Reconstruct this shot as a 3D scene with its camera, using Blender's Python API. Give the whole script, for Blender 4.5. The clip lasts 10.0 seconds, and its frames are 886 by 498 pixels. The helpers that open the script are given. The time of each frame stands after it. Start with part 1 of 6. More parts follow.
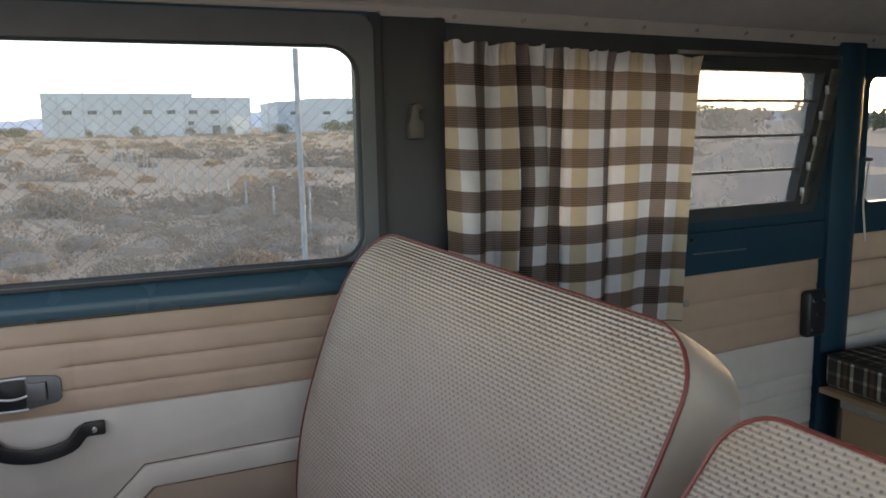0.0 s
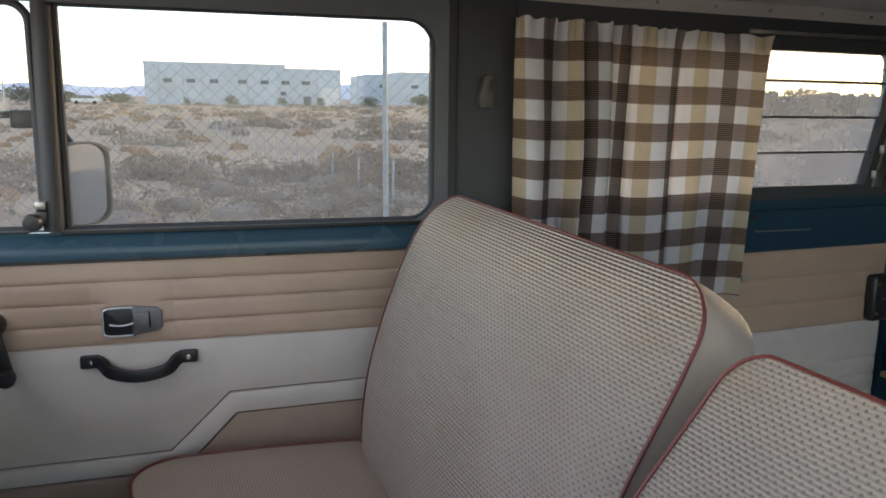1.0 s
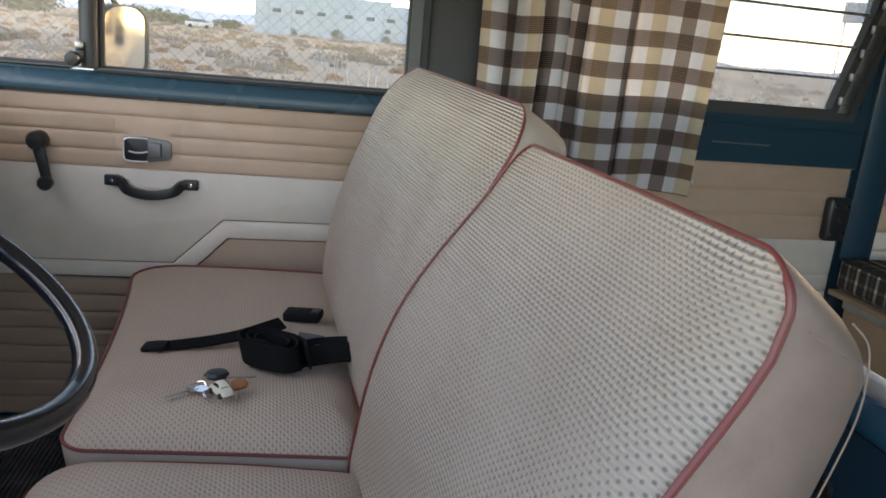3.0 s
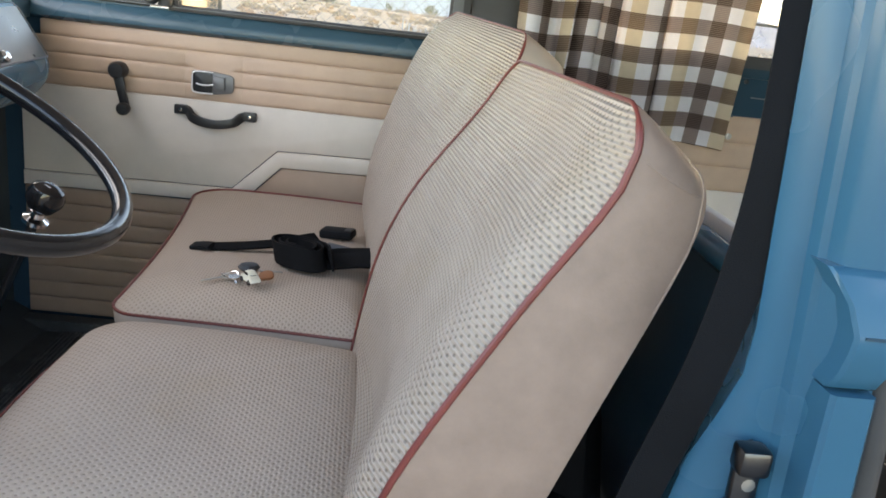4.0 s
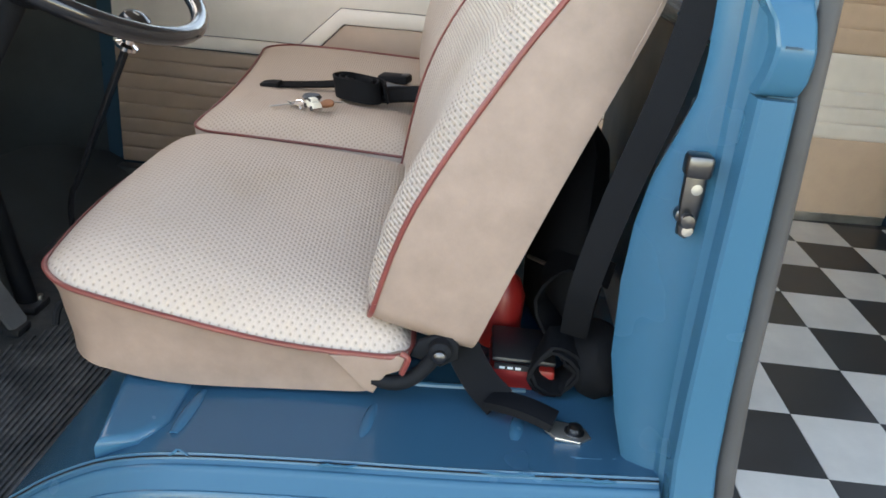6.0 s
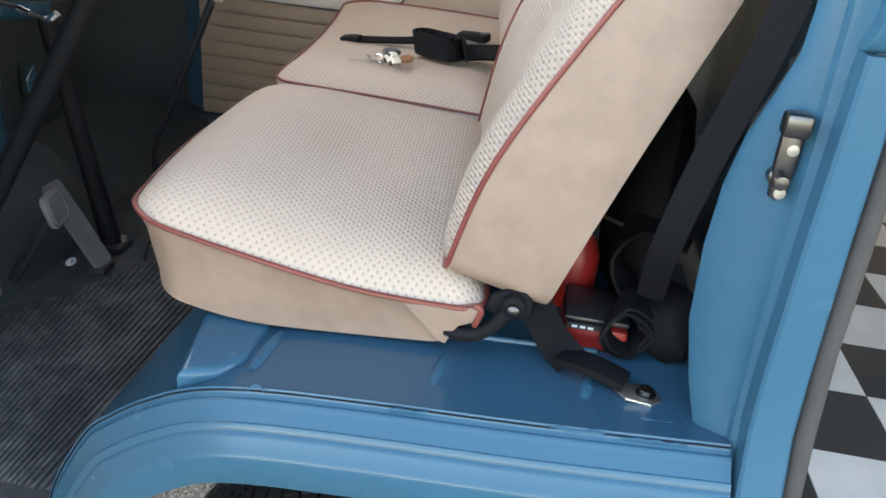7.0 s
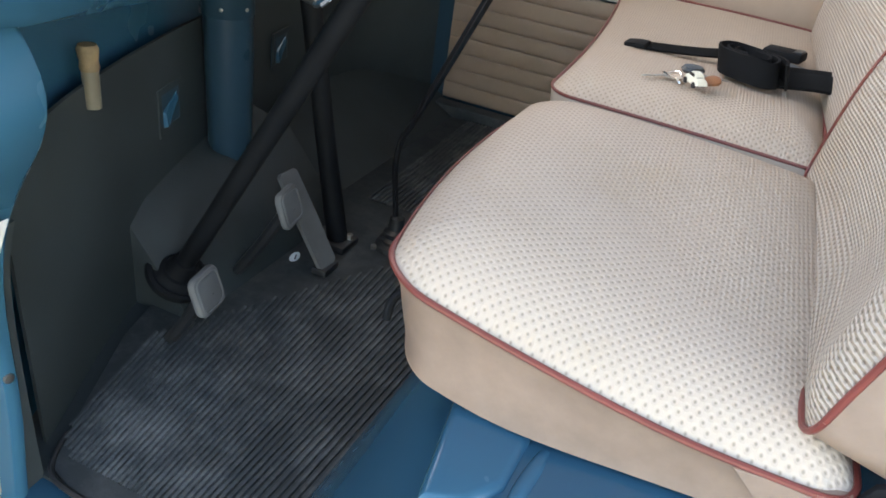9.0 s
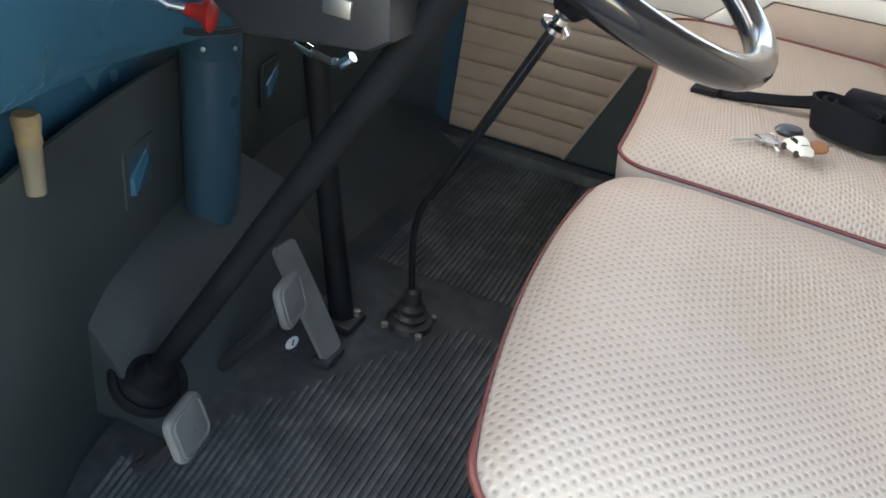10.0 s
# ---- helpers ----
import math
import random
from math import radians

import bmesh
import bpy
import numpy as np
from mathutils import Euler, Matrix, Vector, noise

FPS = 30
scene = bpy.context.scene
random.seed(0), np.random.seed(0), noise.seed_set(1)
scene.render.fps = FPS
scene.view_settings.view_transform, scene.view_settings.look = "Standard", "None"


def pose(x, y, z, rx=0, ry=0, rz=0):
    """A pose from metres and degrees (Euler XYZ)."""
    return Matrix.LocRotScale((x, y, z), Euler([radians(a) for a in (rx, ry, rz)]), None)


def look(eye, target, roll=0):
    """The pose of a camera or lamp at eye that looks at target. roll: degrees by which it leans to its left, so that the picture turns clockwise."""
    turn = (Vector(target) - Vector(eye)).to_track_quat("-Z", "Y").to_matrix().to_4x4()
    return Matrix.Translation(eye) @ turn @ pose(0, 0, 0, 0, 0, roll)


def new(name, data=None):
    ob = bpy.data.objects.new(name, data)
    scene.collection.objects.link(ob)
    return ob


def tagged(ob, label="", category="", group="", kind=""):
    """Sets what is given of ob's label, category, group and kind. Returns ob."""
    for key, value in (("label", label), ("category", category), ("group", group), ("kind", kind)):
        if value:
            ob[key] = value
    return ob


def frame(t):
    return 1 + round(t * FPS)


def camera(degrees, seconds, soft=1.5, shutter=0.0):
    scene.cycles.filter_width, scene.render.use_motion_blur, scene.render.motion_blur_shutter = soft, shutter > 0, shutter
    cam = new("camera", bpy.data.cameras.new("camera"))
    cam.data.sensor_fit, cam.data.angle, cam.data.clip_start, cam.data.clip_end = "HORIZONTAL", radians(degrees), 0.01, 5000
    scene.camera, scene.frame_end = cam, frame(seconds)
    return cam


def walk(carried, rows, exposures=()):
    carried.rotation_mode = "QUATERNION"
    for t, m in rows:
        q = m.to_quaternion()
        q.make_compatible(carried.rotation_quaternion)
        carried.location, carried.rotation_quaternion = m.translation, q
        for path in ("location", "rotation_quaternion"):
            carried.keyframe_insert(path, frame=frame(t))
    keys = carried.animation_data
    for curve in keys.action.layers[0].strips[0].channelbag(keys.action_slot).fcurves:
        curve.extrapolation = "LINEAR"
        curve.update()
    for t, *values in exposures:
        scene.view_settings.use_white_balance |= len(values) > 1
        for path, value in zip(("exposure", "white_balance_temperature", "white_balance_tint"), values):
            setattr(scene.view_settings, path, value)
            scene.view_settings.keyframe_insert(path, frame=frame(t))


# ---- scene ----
cam = camera(59.6, 10.0, soft=1.7)
PATH = [
    (0, (-0.541, -0.608, 1.077), (0.212, 1.22, 0.78), -1.1),
    (0.5, (-0.577, -0.65, 1.077), (0.066, 1.216, 0.753), -0.5),
    (1, (-0.548, -0.722, 1.064), (0.005, 1.168, 0.709), 0.6),
    (1.5, (-0.504, -0.808, 1.042), (-0.016, 1.091, 0.648), 1.7),
    (2, (-0.493, -0.907, 1.024), (-0.034, 0.99, 0.586), 2.8),
    (2.2, (-0.485, -0.943, 1.018), (-0.022, 0.947, 0.555), 3.4),
    (3.3, (-0.284, -1.104, 0.924), (-0.025, 0.817, 0.43), 6.2),
    (3.5, (-0.262, -1.136, 0.913), (-0.054, 0.789, 0.414), 6.9),
    (4, (-0.228, -1.218, 0.893), (-0.099, 0.697, 0.329), 6.7),
    (4.5, (-0.205, -1.302, 0.884), (-0.129, 0.593, 0.249), 6.0),
    (5, (-0.182, -1.347, 0.862), (-0.15, 0.527, 0.165), 5.8),
    (5.5, (-0.17, -1.37, 0.836), (-0.172, 0.478, 0.07), 5.8),
    (5.7, (-0.167, -1.381, 0.826), (-0.18, 0.457, 0.039), 5.7),
    (6.8, (-0.169, -1.4, 0.799), (-0.307, 0.387, -0.089), 6.4),
    (7, (-0.181, -1.401, 0.798), (-0.362, 0.373, -0.108), 6.5),
    (7.5, (-0.223, -1.4, 0.781), (-0.521, 0.337, -0.165), 7.6),
    (8, (-0.242, -1.399, 0.771), (-0.695, 0.28, -0.217), 8.2),
    (8.5, (-0.29, -1.305, 0.768), (-0.87, 0.32, -0.244), 8.6),
    (9, (-0.36, -1.19, 0.779), (-0.975, 0.418, -0.241), 8.4),
    (9.5, (-0.471, -1.093, 0.785), (-1.075, 0.52, -0.232), 8.2),
    (10, (-0.548, -0.978, 0.765), (-1.097, 0.649, -0.26), 9.6),
]
EXPOSURE = [(0, 2.10, 7300, 19), (1, 2.16, 7300, 19), (2, 2.40, 7450, 19), (3.5, 2.82, 7650, 17), (4.5, 3.52, 8150, 16), (5.5, 3.66, 8300, 17), (7.0, 3.80, 8500, 17), (8.0, 3.91, 8450, 16), (9.0, 3.95, 8250, 15), (10, 4.14, 8150, 14)]
walk(cam, [(t, look(eye, target, roll)) for t, eye, target, roll in PATH], EXPOSURE)

# ---------------- world and sun ----------------
world = bpy.data.worlds.new("sky")
scene.world = world
world.use_nodes = True
wn = world.node_tree.nodes
sky = wn.new("ShaderNodeTexSky")
sky.sky_type = "NISHITA"
sky.sun_disc = False
sky.sun_elevation = radians(11.5)
sky.sun_rotation = radians(62)
sky.dust_density = 0.45
sky.air_density = 0.8
sky.ozone_density = 0.8
wn["Background"].inputs["Strength"].default_value = 0.15
world.node_tree.links.new(sky.outputs["Color"], wn["Background"].inputs["Color"])
sun = new("sun", bpy.data.lights.new("sun", "SUN"))
sun.data.energy = 0.04
sun.data.angle = radians(30)
sun.data.color = (1.0, 0.93, 0.85)
sun.matrix_world = look((60, 34, 14), (0, 0, 0))
# added fill lamp in the windscreen opening, brightens the seats and cab
fill_lamp = new("windscreen_fill", bpy.data.lights.new("windscreen_fill", "AREA"))
fill_lamp.data.shape = "RECTANGLE"
fill_lamp.data.size, fill_lamp.data.size_y = 1.35, 0.36
fill_lamp.data.energy = 0.68
fill_lamp.data.color = (0.95, 0.97, 1.0)
fill_lamp.matrix_world = look((-1.21, 0.0, 1.06), (-0.3, 0.0, 0.62))

# ---------------- materials ----------------
def mat(name):
    m = bpy.data.materials.new(name)
    m.use_nodes = True
    nt = m.node_tree
    return m, nt, nt.nodes["Principled BSDF"]


def link(nt, a, b):
    nt.links.new(a, b)


def coords(nt, kind="Object", scale=1.0):
    tc = nt.nodes.new("ShaderNodeTexCoord")
    mp = nt.nodes.new("ShaderNodeMapping")
    mp.inputs["Scale"].default_value = (scale,) * 3 if isinstance(scale, (int, float)) else scale
    link(nt, tc.outputs[kind], mp.inputs["Vector"])
    return mp.outputs["Vector"]


def noise_tex(nt, vec, scale, detail=4, rough=0.6):
    n = nt.nodes.new("ShaderNodeTexNoise")
    n.inputs["Scale"].default_value = scale
    n.inputs["Detail"].default_value = detail
    n.inputs["Roughness"].default_value = rough
    link(nt, vec, n.inputs["Vector"])
    return n.outputs["Fac"]


def ramp(nt, fac, stops):
    r = nt.nodes.new("ShaderNodeValToRGB")
    e = r.color_ramp.elements
    while len(e) < len(stops):
        e.new(0.5)
    for el, (p, c) in zip(e, stops):
        el.position, el.color = p, (*c, 1) if len(c) == 3 else c
    link(nt, fac, r.inputs["Fac"])
    return r.outputs["Color"]


def math_node(nt, op, a, b=None, c=None):
    n = nt.nodes.new("ShaderNodeMath")
    n.operation = op
    for i, v in enumerate((a, b, c)):
        if v is None:
            continue
        if isinstance(v, (int, float)):
            n.inputs[i].default_value = v
        else:
            link(nt, v, n.inputs[i])
    return n.outputs[0]


def mixc(nt, fac, a, b, mode="MIX"):
    n = nt.nodes.new("ShaderNodeMix")
    n.data_type, n.blend_type = "RGBA", mode
    for sock, v in ((n.inputs[0], fac), (n.inputs[6], a), (n.inputs[7], b)):
        if isinstance(v, (int, float)):
            sock.default_value = v
        elif isinstance(v, tuple):
            sock.default_value = (*v, 1)
        else:
            link(nt, v, sock)
    return n.outputs[2]


def bump(nt, bsdf, height, strength=0.3, dist=0.001, after=None):
    b = nt.nodes.new("ShaderNodeBump")
    b.inputs["Strength"].default_value = strength
    b.inputs["Distance"].default_value = dist
    link(nt, height, b.inputs["Height"])
    if after is not None:
        link(nt, after, b.inputs["Normal"])
    link(nt, b.outputs["Normal"], bsdf.inputs["Normal"])
    return b.outputs["Normal"]


def plain(name, col, rough=0.5, metal=0.0, vary=0.12, scale=12, bumpy=0.15, bscale=220, bdist=0.0006, coat=0.0, spec=0.5):
    """A surface with cloudy variation and fine grain."""
    m, nt, b = mat(name)
    v = coords(nt)
    n1 = noise_tex(nt, v, scale, 5)
    lo = tuple(c * (1 - vary) for c in col)
    hi = tuple(min(1, c * (1 + vary)) for c in col)
    link(nt, ramp(nt, n1, [(0.3, lo), (0.7, hi)]), b.inputs["Base Color"])
    n2 = noise_tex(nt, v, bscale, 3)
    link(nt, math_node(nt, "MULTIPLY_ADD", n1, 0.2, rough - 0.1), b.inputs["Roughness"])
    b.inputs["Metallic"].default_value = metal
    b.inputs["Coat Weight"].default_value = coat
    b.inputs["Coat Roughness"].default_value = 0.08
    b.inputs["Specular IOR Level"].default_value = spec
    if bumpy:
        bump(nt, b, n2, bumpy, bdist)
    return m


def paint(name, col, rough=0.3):
    m, nt, b = mat(name)
    v = coords(nt)
    n1 = noise_tex(nt, v, 5, 6)
    n2 = noise_tex(nt, v, 9, 2)
    c = mixc(nt, math_node(nt, "MULTIPLY", n1, 0.5), col, tuple(x * 0.75 for x in col))
    link(nt, c, b.inputs["Base Color"])
    link(nt, math_node(nt, "MULTIPLY_ADD", n2, 0.25, rough - 0.1), b.inputs["Roughness"])
    b.inputs["Specular IOR Level"].default_value = 0.25
    b.inputs["Coat Weight"].default_value = 0.12
    b.inputs["Coat Roughness"].default_value = 0.08
    bump(nt, b, noise_tex(nt, v, 4, 1), 0.04, 0.006)
    return m


def weave_mat(name, col, dark, pitch=0.0074, rib_a=-0.5, rib_b=0.1, wide=0.0, depth=0.0014, rows=0.0):
    """Basket-weave vinyl: staggered little holes between woven ribs, laid out in metres on the UV map."""
    m, nt, b = mat(name)
    uv = coords(nt, "UV")
    mp = nt.nodes.new("ShaderNodeMapping")
    mp.inputs["Rotation"].default_value = (0, 0, radians(45))
    mp.inputs["Scale"].default_value = (1 / pitch,) * 3
    link(nt, uv, mp.inputs["Vector"])
    vo = nt.nodes.new("ShaderNodeTexVoronoi")
    vo.voronoi_dimensions = "2D"
    vo.inputs["Scale"].default_value = 1.0
    vo.inputs["Randomness"].default_value = 0.06
    link(nt, mp.outputs["Vector"], vo.inputs["Vector"])
    d = vo.outputs["Distance"]
    big = noise_tex(nt, uv, 7, 5)
    fine = noise_tex(nt, uv, 500, 3)
    hole = ramp(nt, d, [(0.08 + wide, (1, 1, 1)), (0.24 + wide, (0, 0, 0))])
    worn = mixc(nt, math_node(nt, "MULTIPLY", big, 0.55), col, tuple(x * 0.78 for x in col))
    stain = ramp(nt, noise_tex(nt, uv, 3.2, 6, 0.7), [(0.52, (0, 0, 0)), (0.72, (1, 1, 1))])
    worn = mixc(nt, math_node(nt, "MULTIPLY", stain, 0.5), worn, (col[0] * 0.86, col[1] * 0.78, col[2] * 0.62))
    hole = math_node(nt, "MULTIPLY", hole, math_node(nt, "MULTIPLY_ADD", noise_tex(nt, uv, 11, 3), 0.9, 0.3))
    # rib valleys darkened in the base colour, as the shade between rows
    if rows:
        sy = nt.nodes.new("ShaderNodeSeparateXYZ")
        link(nt, uv, sy.inputs[0])
        line = math_node(nt, "COSINE", math_node(nt, "MULTIPLY", sy.outputs["Y"], 2 * math.pi * math.sqrt(2) / pitch))
        line = math_node(nt, "POWER", math_node(nt, "MAXIMUM", line, 0.0), 2.0)
        line = math_node(nt, "MULTIPLY", line, math_node(nt, "MULTIPLY", ramp(nt, noise_tex(nt, uv, 3.5, 3), [(0.35, (0.35, 0.35, 0.35)), (0.62, (1, 1, 1))]), rows))
        hole = math_node(nt, "MAXIMUM", math_node(nt, "MULTIPLY", hole, 0.85), line)
    link(nt, mixc(nt, hole, worn, dark), b.inputs["Base Color"])
    b.inputs["Roughness"].default_value = 0.58
    b.inputs["Specular IOR Level"].default_value = 0.22
    h = math_node(nt, "ADD", ramp(nt, d, [(0.08, (0, 0, 0)), (0.45, (1, 1, 1))]), math_node(nt, "MULTIPLY", fine, 0.15))
    sep = nt.nodes.new("ShaderNodeSeparateXYZ")
    link(nt, uv, sep.inputs[0])
    rib = math_node(nt, "COSINE", math_node(nt, "MULTIPLY", sep.outputs["Y"], 2 * math.pi * math.sqrt(2) / pitch))
    rib = math_node(nt, "MULTIPLY", rib, math_node(nt, "MULTIPLY_ADD", noise_tex(nt, uv, 6, 3), rib_a, rib_b))
    bump(nt, b, math_node(nt, "ADD", h, rib), 0.6, depth)
    return m


def plaid_mat(name, cell, cols, rows, trans=0.0, lines=True):
    """Woven check: bands across by bands down, on a UV map in metres."""
    m, nt, b = mat(name)
    uv = coords(nt, "UV")
    sep = nt.nodes.new("ShaderNodeSeparateXYZ")
    link(nt, uv, sep.inputs[0])

    def bands(axis, seq):
        f = math_node(nt, "FRACT", math_node(nt, "DIVIDE", axis, cell * len(seq)))
        r = nt.nodes.new("ShaderNodeValToRGB")
        r.color_ramp.interpolation = "CONSTANT"
        e = r.color_ramp.elements
        while len(e) < len(seq):
            e.new(0.5)
        for i, c in enumerate(seq):
            e[i].position, e[i].color = i / len(seq), (*c, 1)
        link(nt, f, r.inputs["Fac"])
        return r.outputs["Color"]

    a, d = bands(sep.outputs["X"], cols), bands(sep.outputs["Y"], rows)
    c = mixc(nt, 1.0, a, d, "MULTIPLY")
    if lines:
        w = math_node(nt, "SINE", math_node(nt, "MULTIPLY", sep.outputs["Y"], 2 * math.pi / 0.0045))
        c = mixc(nt, math_node(nt, "MULTIPLY", math_node(nt, "GREATER_THAN", w, 0.3), 0.09), c, (0.72, 0.66, 0.6))
    n = noise_tex(nt, uv, 40, 5)
    c = mixc(nt, math_node(nt, "MULTIPLY", n, 0.3), c, (0.4, 0.36, 0.33), "MULTIPLY")
    link(nt, c, b.inputs["Base Color"])
    b.inputs["Roughness"].default_value = 0.9
    b.inputs["Specular IOR Level"].default_value = 0.15
    bump(nt, b, noise_tex(nt, coords(nt, "UV", (700, 700, 700)), 1, 2), 0.3, 0.0005)
    if trans:
        t = nt.nodes.new("ShaderNodeBsdfTranslucent")
        thin = mixc(nt, math_node(nt, "MULTIPLY", math_node(nt, "GREATER_THAN", w, 0.15), 0.34), c, (0.80, 0.66, 0.44)) if lines else c
        link(nt, thin, t.inputs["Color"])
        mx = nt.nodes.new("ShaderNodeMixShader")
        mx.inputs[0].default_value = trans
        link(nt, b.outputs[0], mx.inputs[1])
        link(nt, t.outputs[0], mx.inputs[2])
        link(nt, mx.outputs[0], nt.nodes["Material Output"].inputs["Surface"])
    return m


def glass_mat(name, dust=0.06, tint=(0.95, 0.97, 0.97), film="ShaderNodeBsdfDiffuse"):
    m, nt, b = mat(name)
    tr = nt.nodes.new("ShaderNodeBsdfTransparent")
    tr.inputs["Color"].default_value = (*tint, 1)
    gl = nt.nodes.new("ShaderNodeBsdfGlossy")
    gl.inputs["Roughness"].default_value = 0.03
    df = nt.nodes.new(film)
    df.inputs["Color"].default_value = (0.55, 0.52, 0.48, 1)
    lw = nt.nodes.new("ShaderNodeLayerWeight")
    gloss = math_node(nt, "MULTIPLY_ADD", math_node(nt, "POWER", lw.outputs["Facing"], 5.0), 0.7, 0.02)
    m1 = nt.nodes.new("ShaderNodeMixShader")
    link(nt, gloss, m1.inputs[0])
    link(nt, tr.outputs[0], m1.inputs[1])
    link(nt, gl.outputs[0], m1.inputs[2])
    m2 = nt.nodes.new("ShaderNodeMixShader")
    n = noise_tex(nt, coords(nt), 9, 6)
    link(nt, math_node(nt, "MULTIPLY", n, dust * 2), m2.inputs[0])
    link(nt, m1.outputs[0], m2.inputs[1])
    link(nt, df.outputs[0], m2.inputs[2])
    link(nt, m2.outputs[0], nt.nodes["Material Output"].inputs["Surface"])
    return m


def ribbed_mat(name, base=(0.036, 0.041, 0.046), top=0.15):
    """Worn black rubber with dust."""
    m, nt, b = mat(name)
    v = coords(nt)
    dust = ramp(nt, noise_tex(nt, v, 9, 10, 0.78), [(0.45, (0, 0, 0)), (0.78, (1, 1, 1))])
    c = mixc(nt, math_node(nt, "MULTIPLY", dust, 0.6), base, (top * 0.97, top * 0.99, top))
    link(nt, c, b.inputs["Base Color"])
    b.inputs["Roughness"].default_value = 0.6
    bump(nt, b, noise_tex(nt, v, 350, 4), 0.3, 0.001)
    return m


def ground_mat(name):
    m, nt, b = mat(name)
    v = coords(nt)
    a = noise_tex(nt, v, 0.06, 8, 0.65)
    f = noise_tex(nt, v, 1.3, 8, 0.7)
    g = noise_tex(nt, v, 14, 5, 0.7)
    c = ramp(nt, a, [(0.36, (0.50, 0.355, 0.235)), (0.5, (0.68, 0.475, 0.315)), (0.62, (0.47, 0.345, 0.24))])
    c = mixc(nt, math_node(nt, "MULTIPLY", f, 0.5), c, (0.27, 0.215, 0.16))
    c = mixc(nt, math_node(nt, "MULTIPLY", g, 0.35), c, (0.5, 0.4, 0.28))
    link(nt, c, b.inputs["Base Color"])
    b.inputs["Roughness"].default_value = 0.95
    b.inputs["Specular IOR Level"].default_value = 0.1
    bump(nt, b, g, 0.6, 0.05)
    return m


def gravel_mat(name):
    m, nt, b = mat(name)
    v = coords(nt)
    vo = nt.nodes.new("ShaderNodeTexVoronoi")
    vo.inputs["Scale"].default_value = 150
    link(nt, v, vo.inputs["Vector"])
    c = ramp(nt, noise_tex(nt, v, 60, 3), [(0.3, (0.20, 0.185, 0.175)), (0.7, (0.50, 0.475, 0.455))])
    c = mixc(nt, ramp(nt, vo.outputs["Distance"], [(0.25, (0, 0, 0)), (0.75, (1, 1, 1))]), c, (0.13, 0.122, 0.118))
    link(nt, c, b.inputs["Base Color"])
    b.inputs["Roughness"].default_value = 0.9
    bump(nt, b, vo.outputs["Distance"], 0.9, 0.01)
    return m


def leaf_mat(name, lo, hi):
    m, nt, b = mat(name)
    g = nt.nodes.new("ShaderNodeNewGeometry")
    link(nt, ramp(nt, g.outputs["Random Per Island"], [(0.0, lo), (1.0, hi)]), b.inputs["Base Color"])
    b.inputs["Roughness"].default_value = 0.85
    b.inputs["Specular IOR Level"].default_value = 0.15
    return m


BLUE = paint("blue_paint", (0.023, 0.101, 0.168), 0.22)
# the van's blue at about half strength, interior shade put into the colour
BLUE_SHADED = paint("shaded_blue_paint", (0.021, 0.054, 0.084), 0.3)
# greyer copy of the same blue, dim cab light put into the colour
BLUE_DIMMED = paint("dimmed_blue_cab_paint", (0.036, 0.083, 0.118), 0.24)
GREY_PAINT = plain("grey_paint", (0.095, 0.106, 0.116), 0.5)
PILLAR = plain("dark_vinyl_trim", (0.043, 0.046, 0.051), 0.6, bumpy=0.3)
TAN = plain("tan_vinyl", (0.50, 0.355, 0.265), 0.5, vary=0.07, bumpy=0.25, bscale=600)
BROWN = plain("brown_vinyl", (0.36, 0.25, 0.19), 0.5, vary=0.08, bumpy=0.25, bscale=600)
WHITE = plain("off_white_vinyl", (0.63, 0.568, 0.516), 0.45, vary=0.05, bumpy=0.25, bscale=600)
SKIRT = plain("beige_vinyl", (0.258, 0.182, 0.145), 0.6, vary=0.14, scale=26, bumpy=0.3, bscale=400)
CREAM_VINYL = plain("cream_vinyl", (0.38, 0.312, 0.255), 0.55, vary=0.10, scale=9, bumpy=0.3, bscale=400)
WEAVE = weave_mat("basket_weave_vinyl", (0.518, 0.424, 0.353), (0.24, 0.195, 0.16))
WEAVE_BACK = weave_mat("ribbed_basket_weave_vinyl", (0.535, 0.447, 0.377), (0.12, 0.098, 0.081), 0.0074, -2.0, 0.0, 0.044, 0.0034, 0.22)
PIPING = plain("red_piping_vinyl", (0.172, 0.036, 0.030), 0.42, vary=0.15)
MAT_RUBBER = ribbed_mat("black_rubber", (0.028, 0.034, 0.038))
RIB_RUBBER = ribbed_mat("worn_rubber_ribs", (0.050, 0.060, 0.066), 0.44)
BOARD = plain("black_board", (0.025, 0.034, 0.038), 0.6, vary=0.3, scale=6)
BLACK = plain("black_plastic", (0.019, 0.020, 0.023), 0.38, vary=0.2)
MATTE_BLACK = plain("matte_black_paint", (0.009, 0.010, 0.012), 0.62, vary=0.3)
MATTE_BLACK.node_tree.nodes["Principled BSDF"].inputs["Specular IOR Level"].default_value = 0.10
GLOSS_BLACK = plain("gloss_black", (0.010, 0.010, 0.012), 0.17, vary=0.1, bumpy=0, coat=0.2)
HOOK = plain("smoked_plastic", (0.075, 0.068, 0.062), 0.45, vary=0.25)
GREY_RUBBER = plain("grey_rubber", (0.11, 0.112, 0.115), 0.7, vary=0.2, bumpy=0.4)
SEAL = plain("rubber_seal", (0.032, 0.033, 0.036), 0.65, vary=0.25, bumpy=0.4, bscale=90)
WEB = plain("black_webbing", (0.006, 0.0065, 0.008), 0.8, vary=0.25, bumpy=0.5, bscale=800)
WEB.node_tree.nodes["Principled BSDF"].inputs["Specular IOR Level"].default_value = 0.12
CHROME = plain("chrome", (0.75, 0.75, 0.76), 0.16, 1.0, vary=0.06, bumpy=0.0)
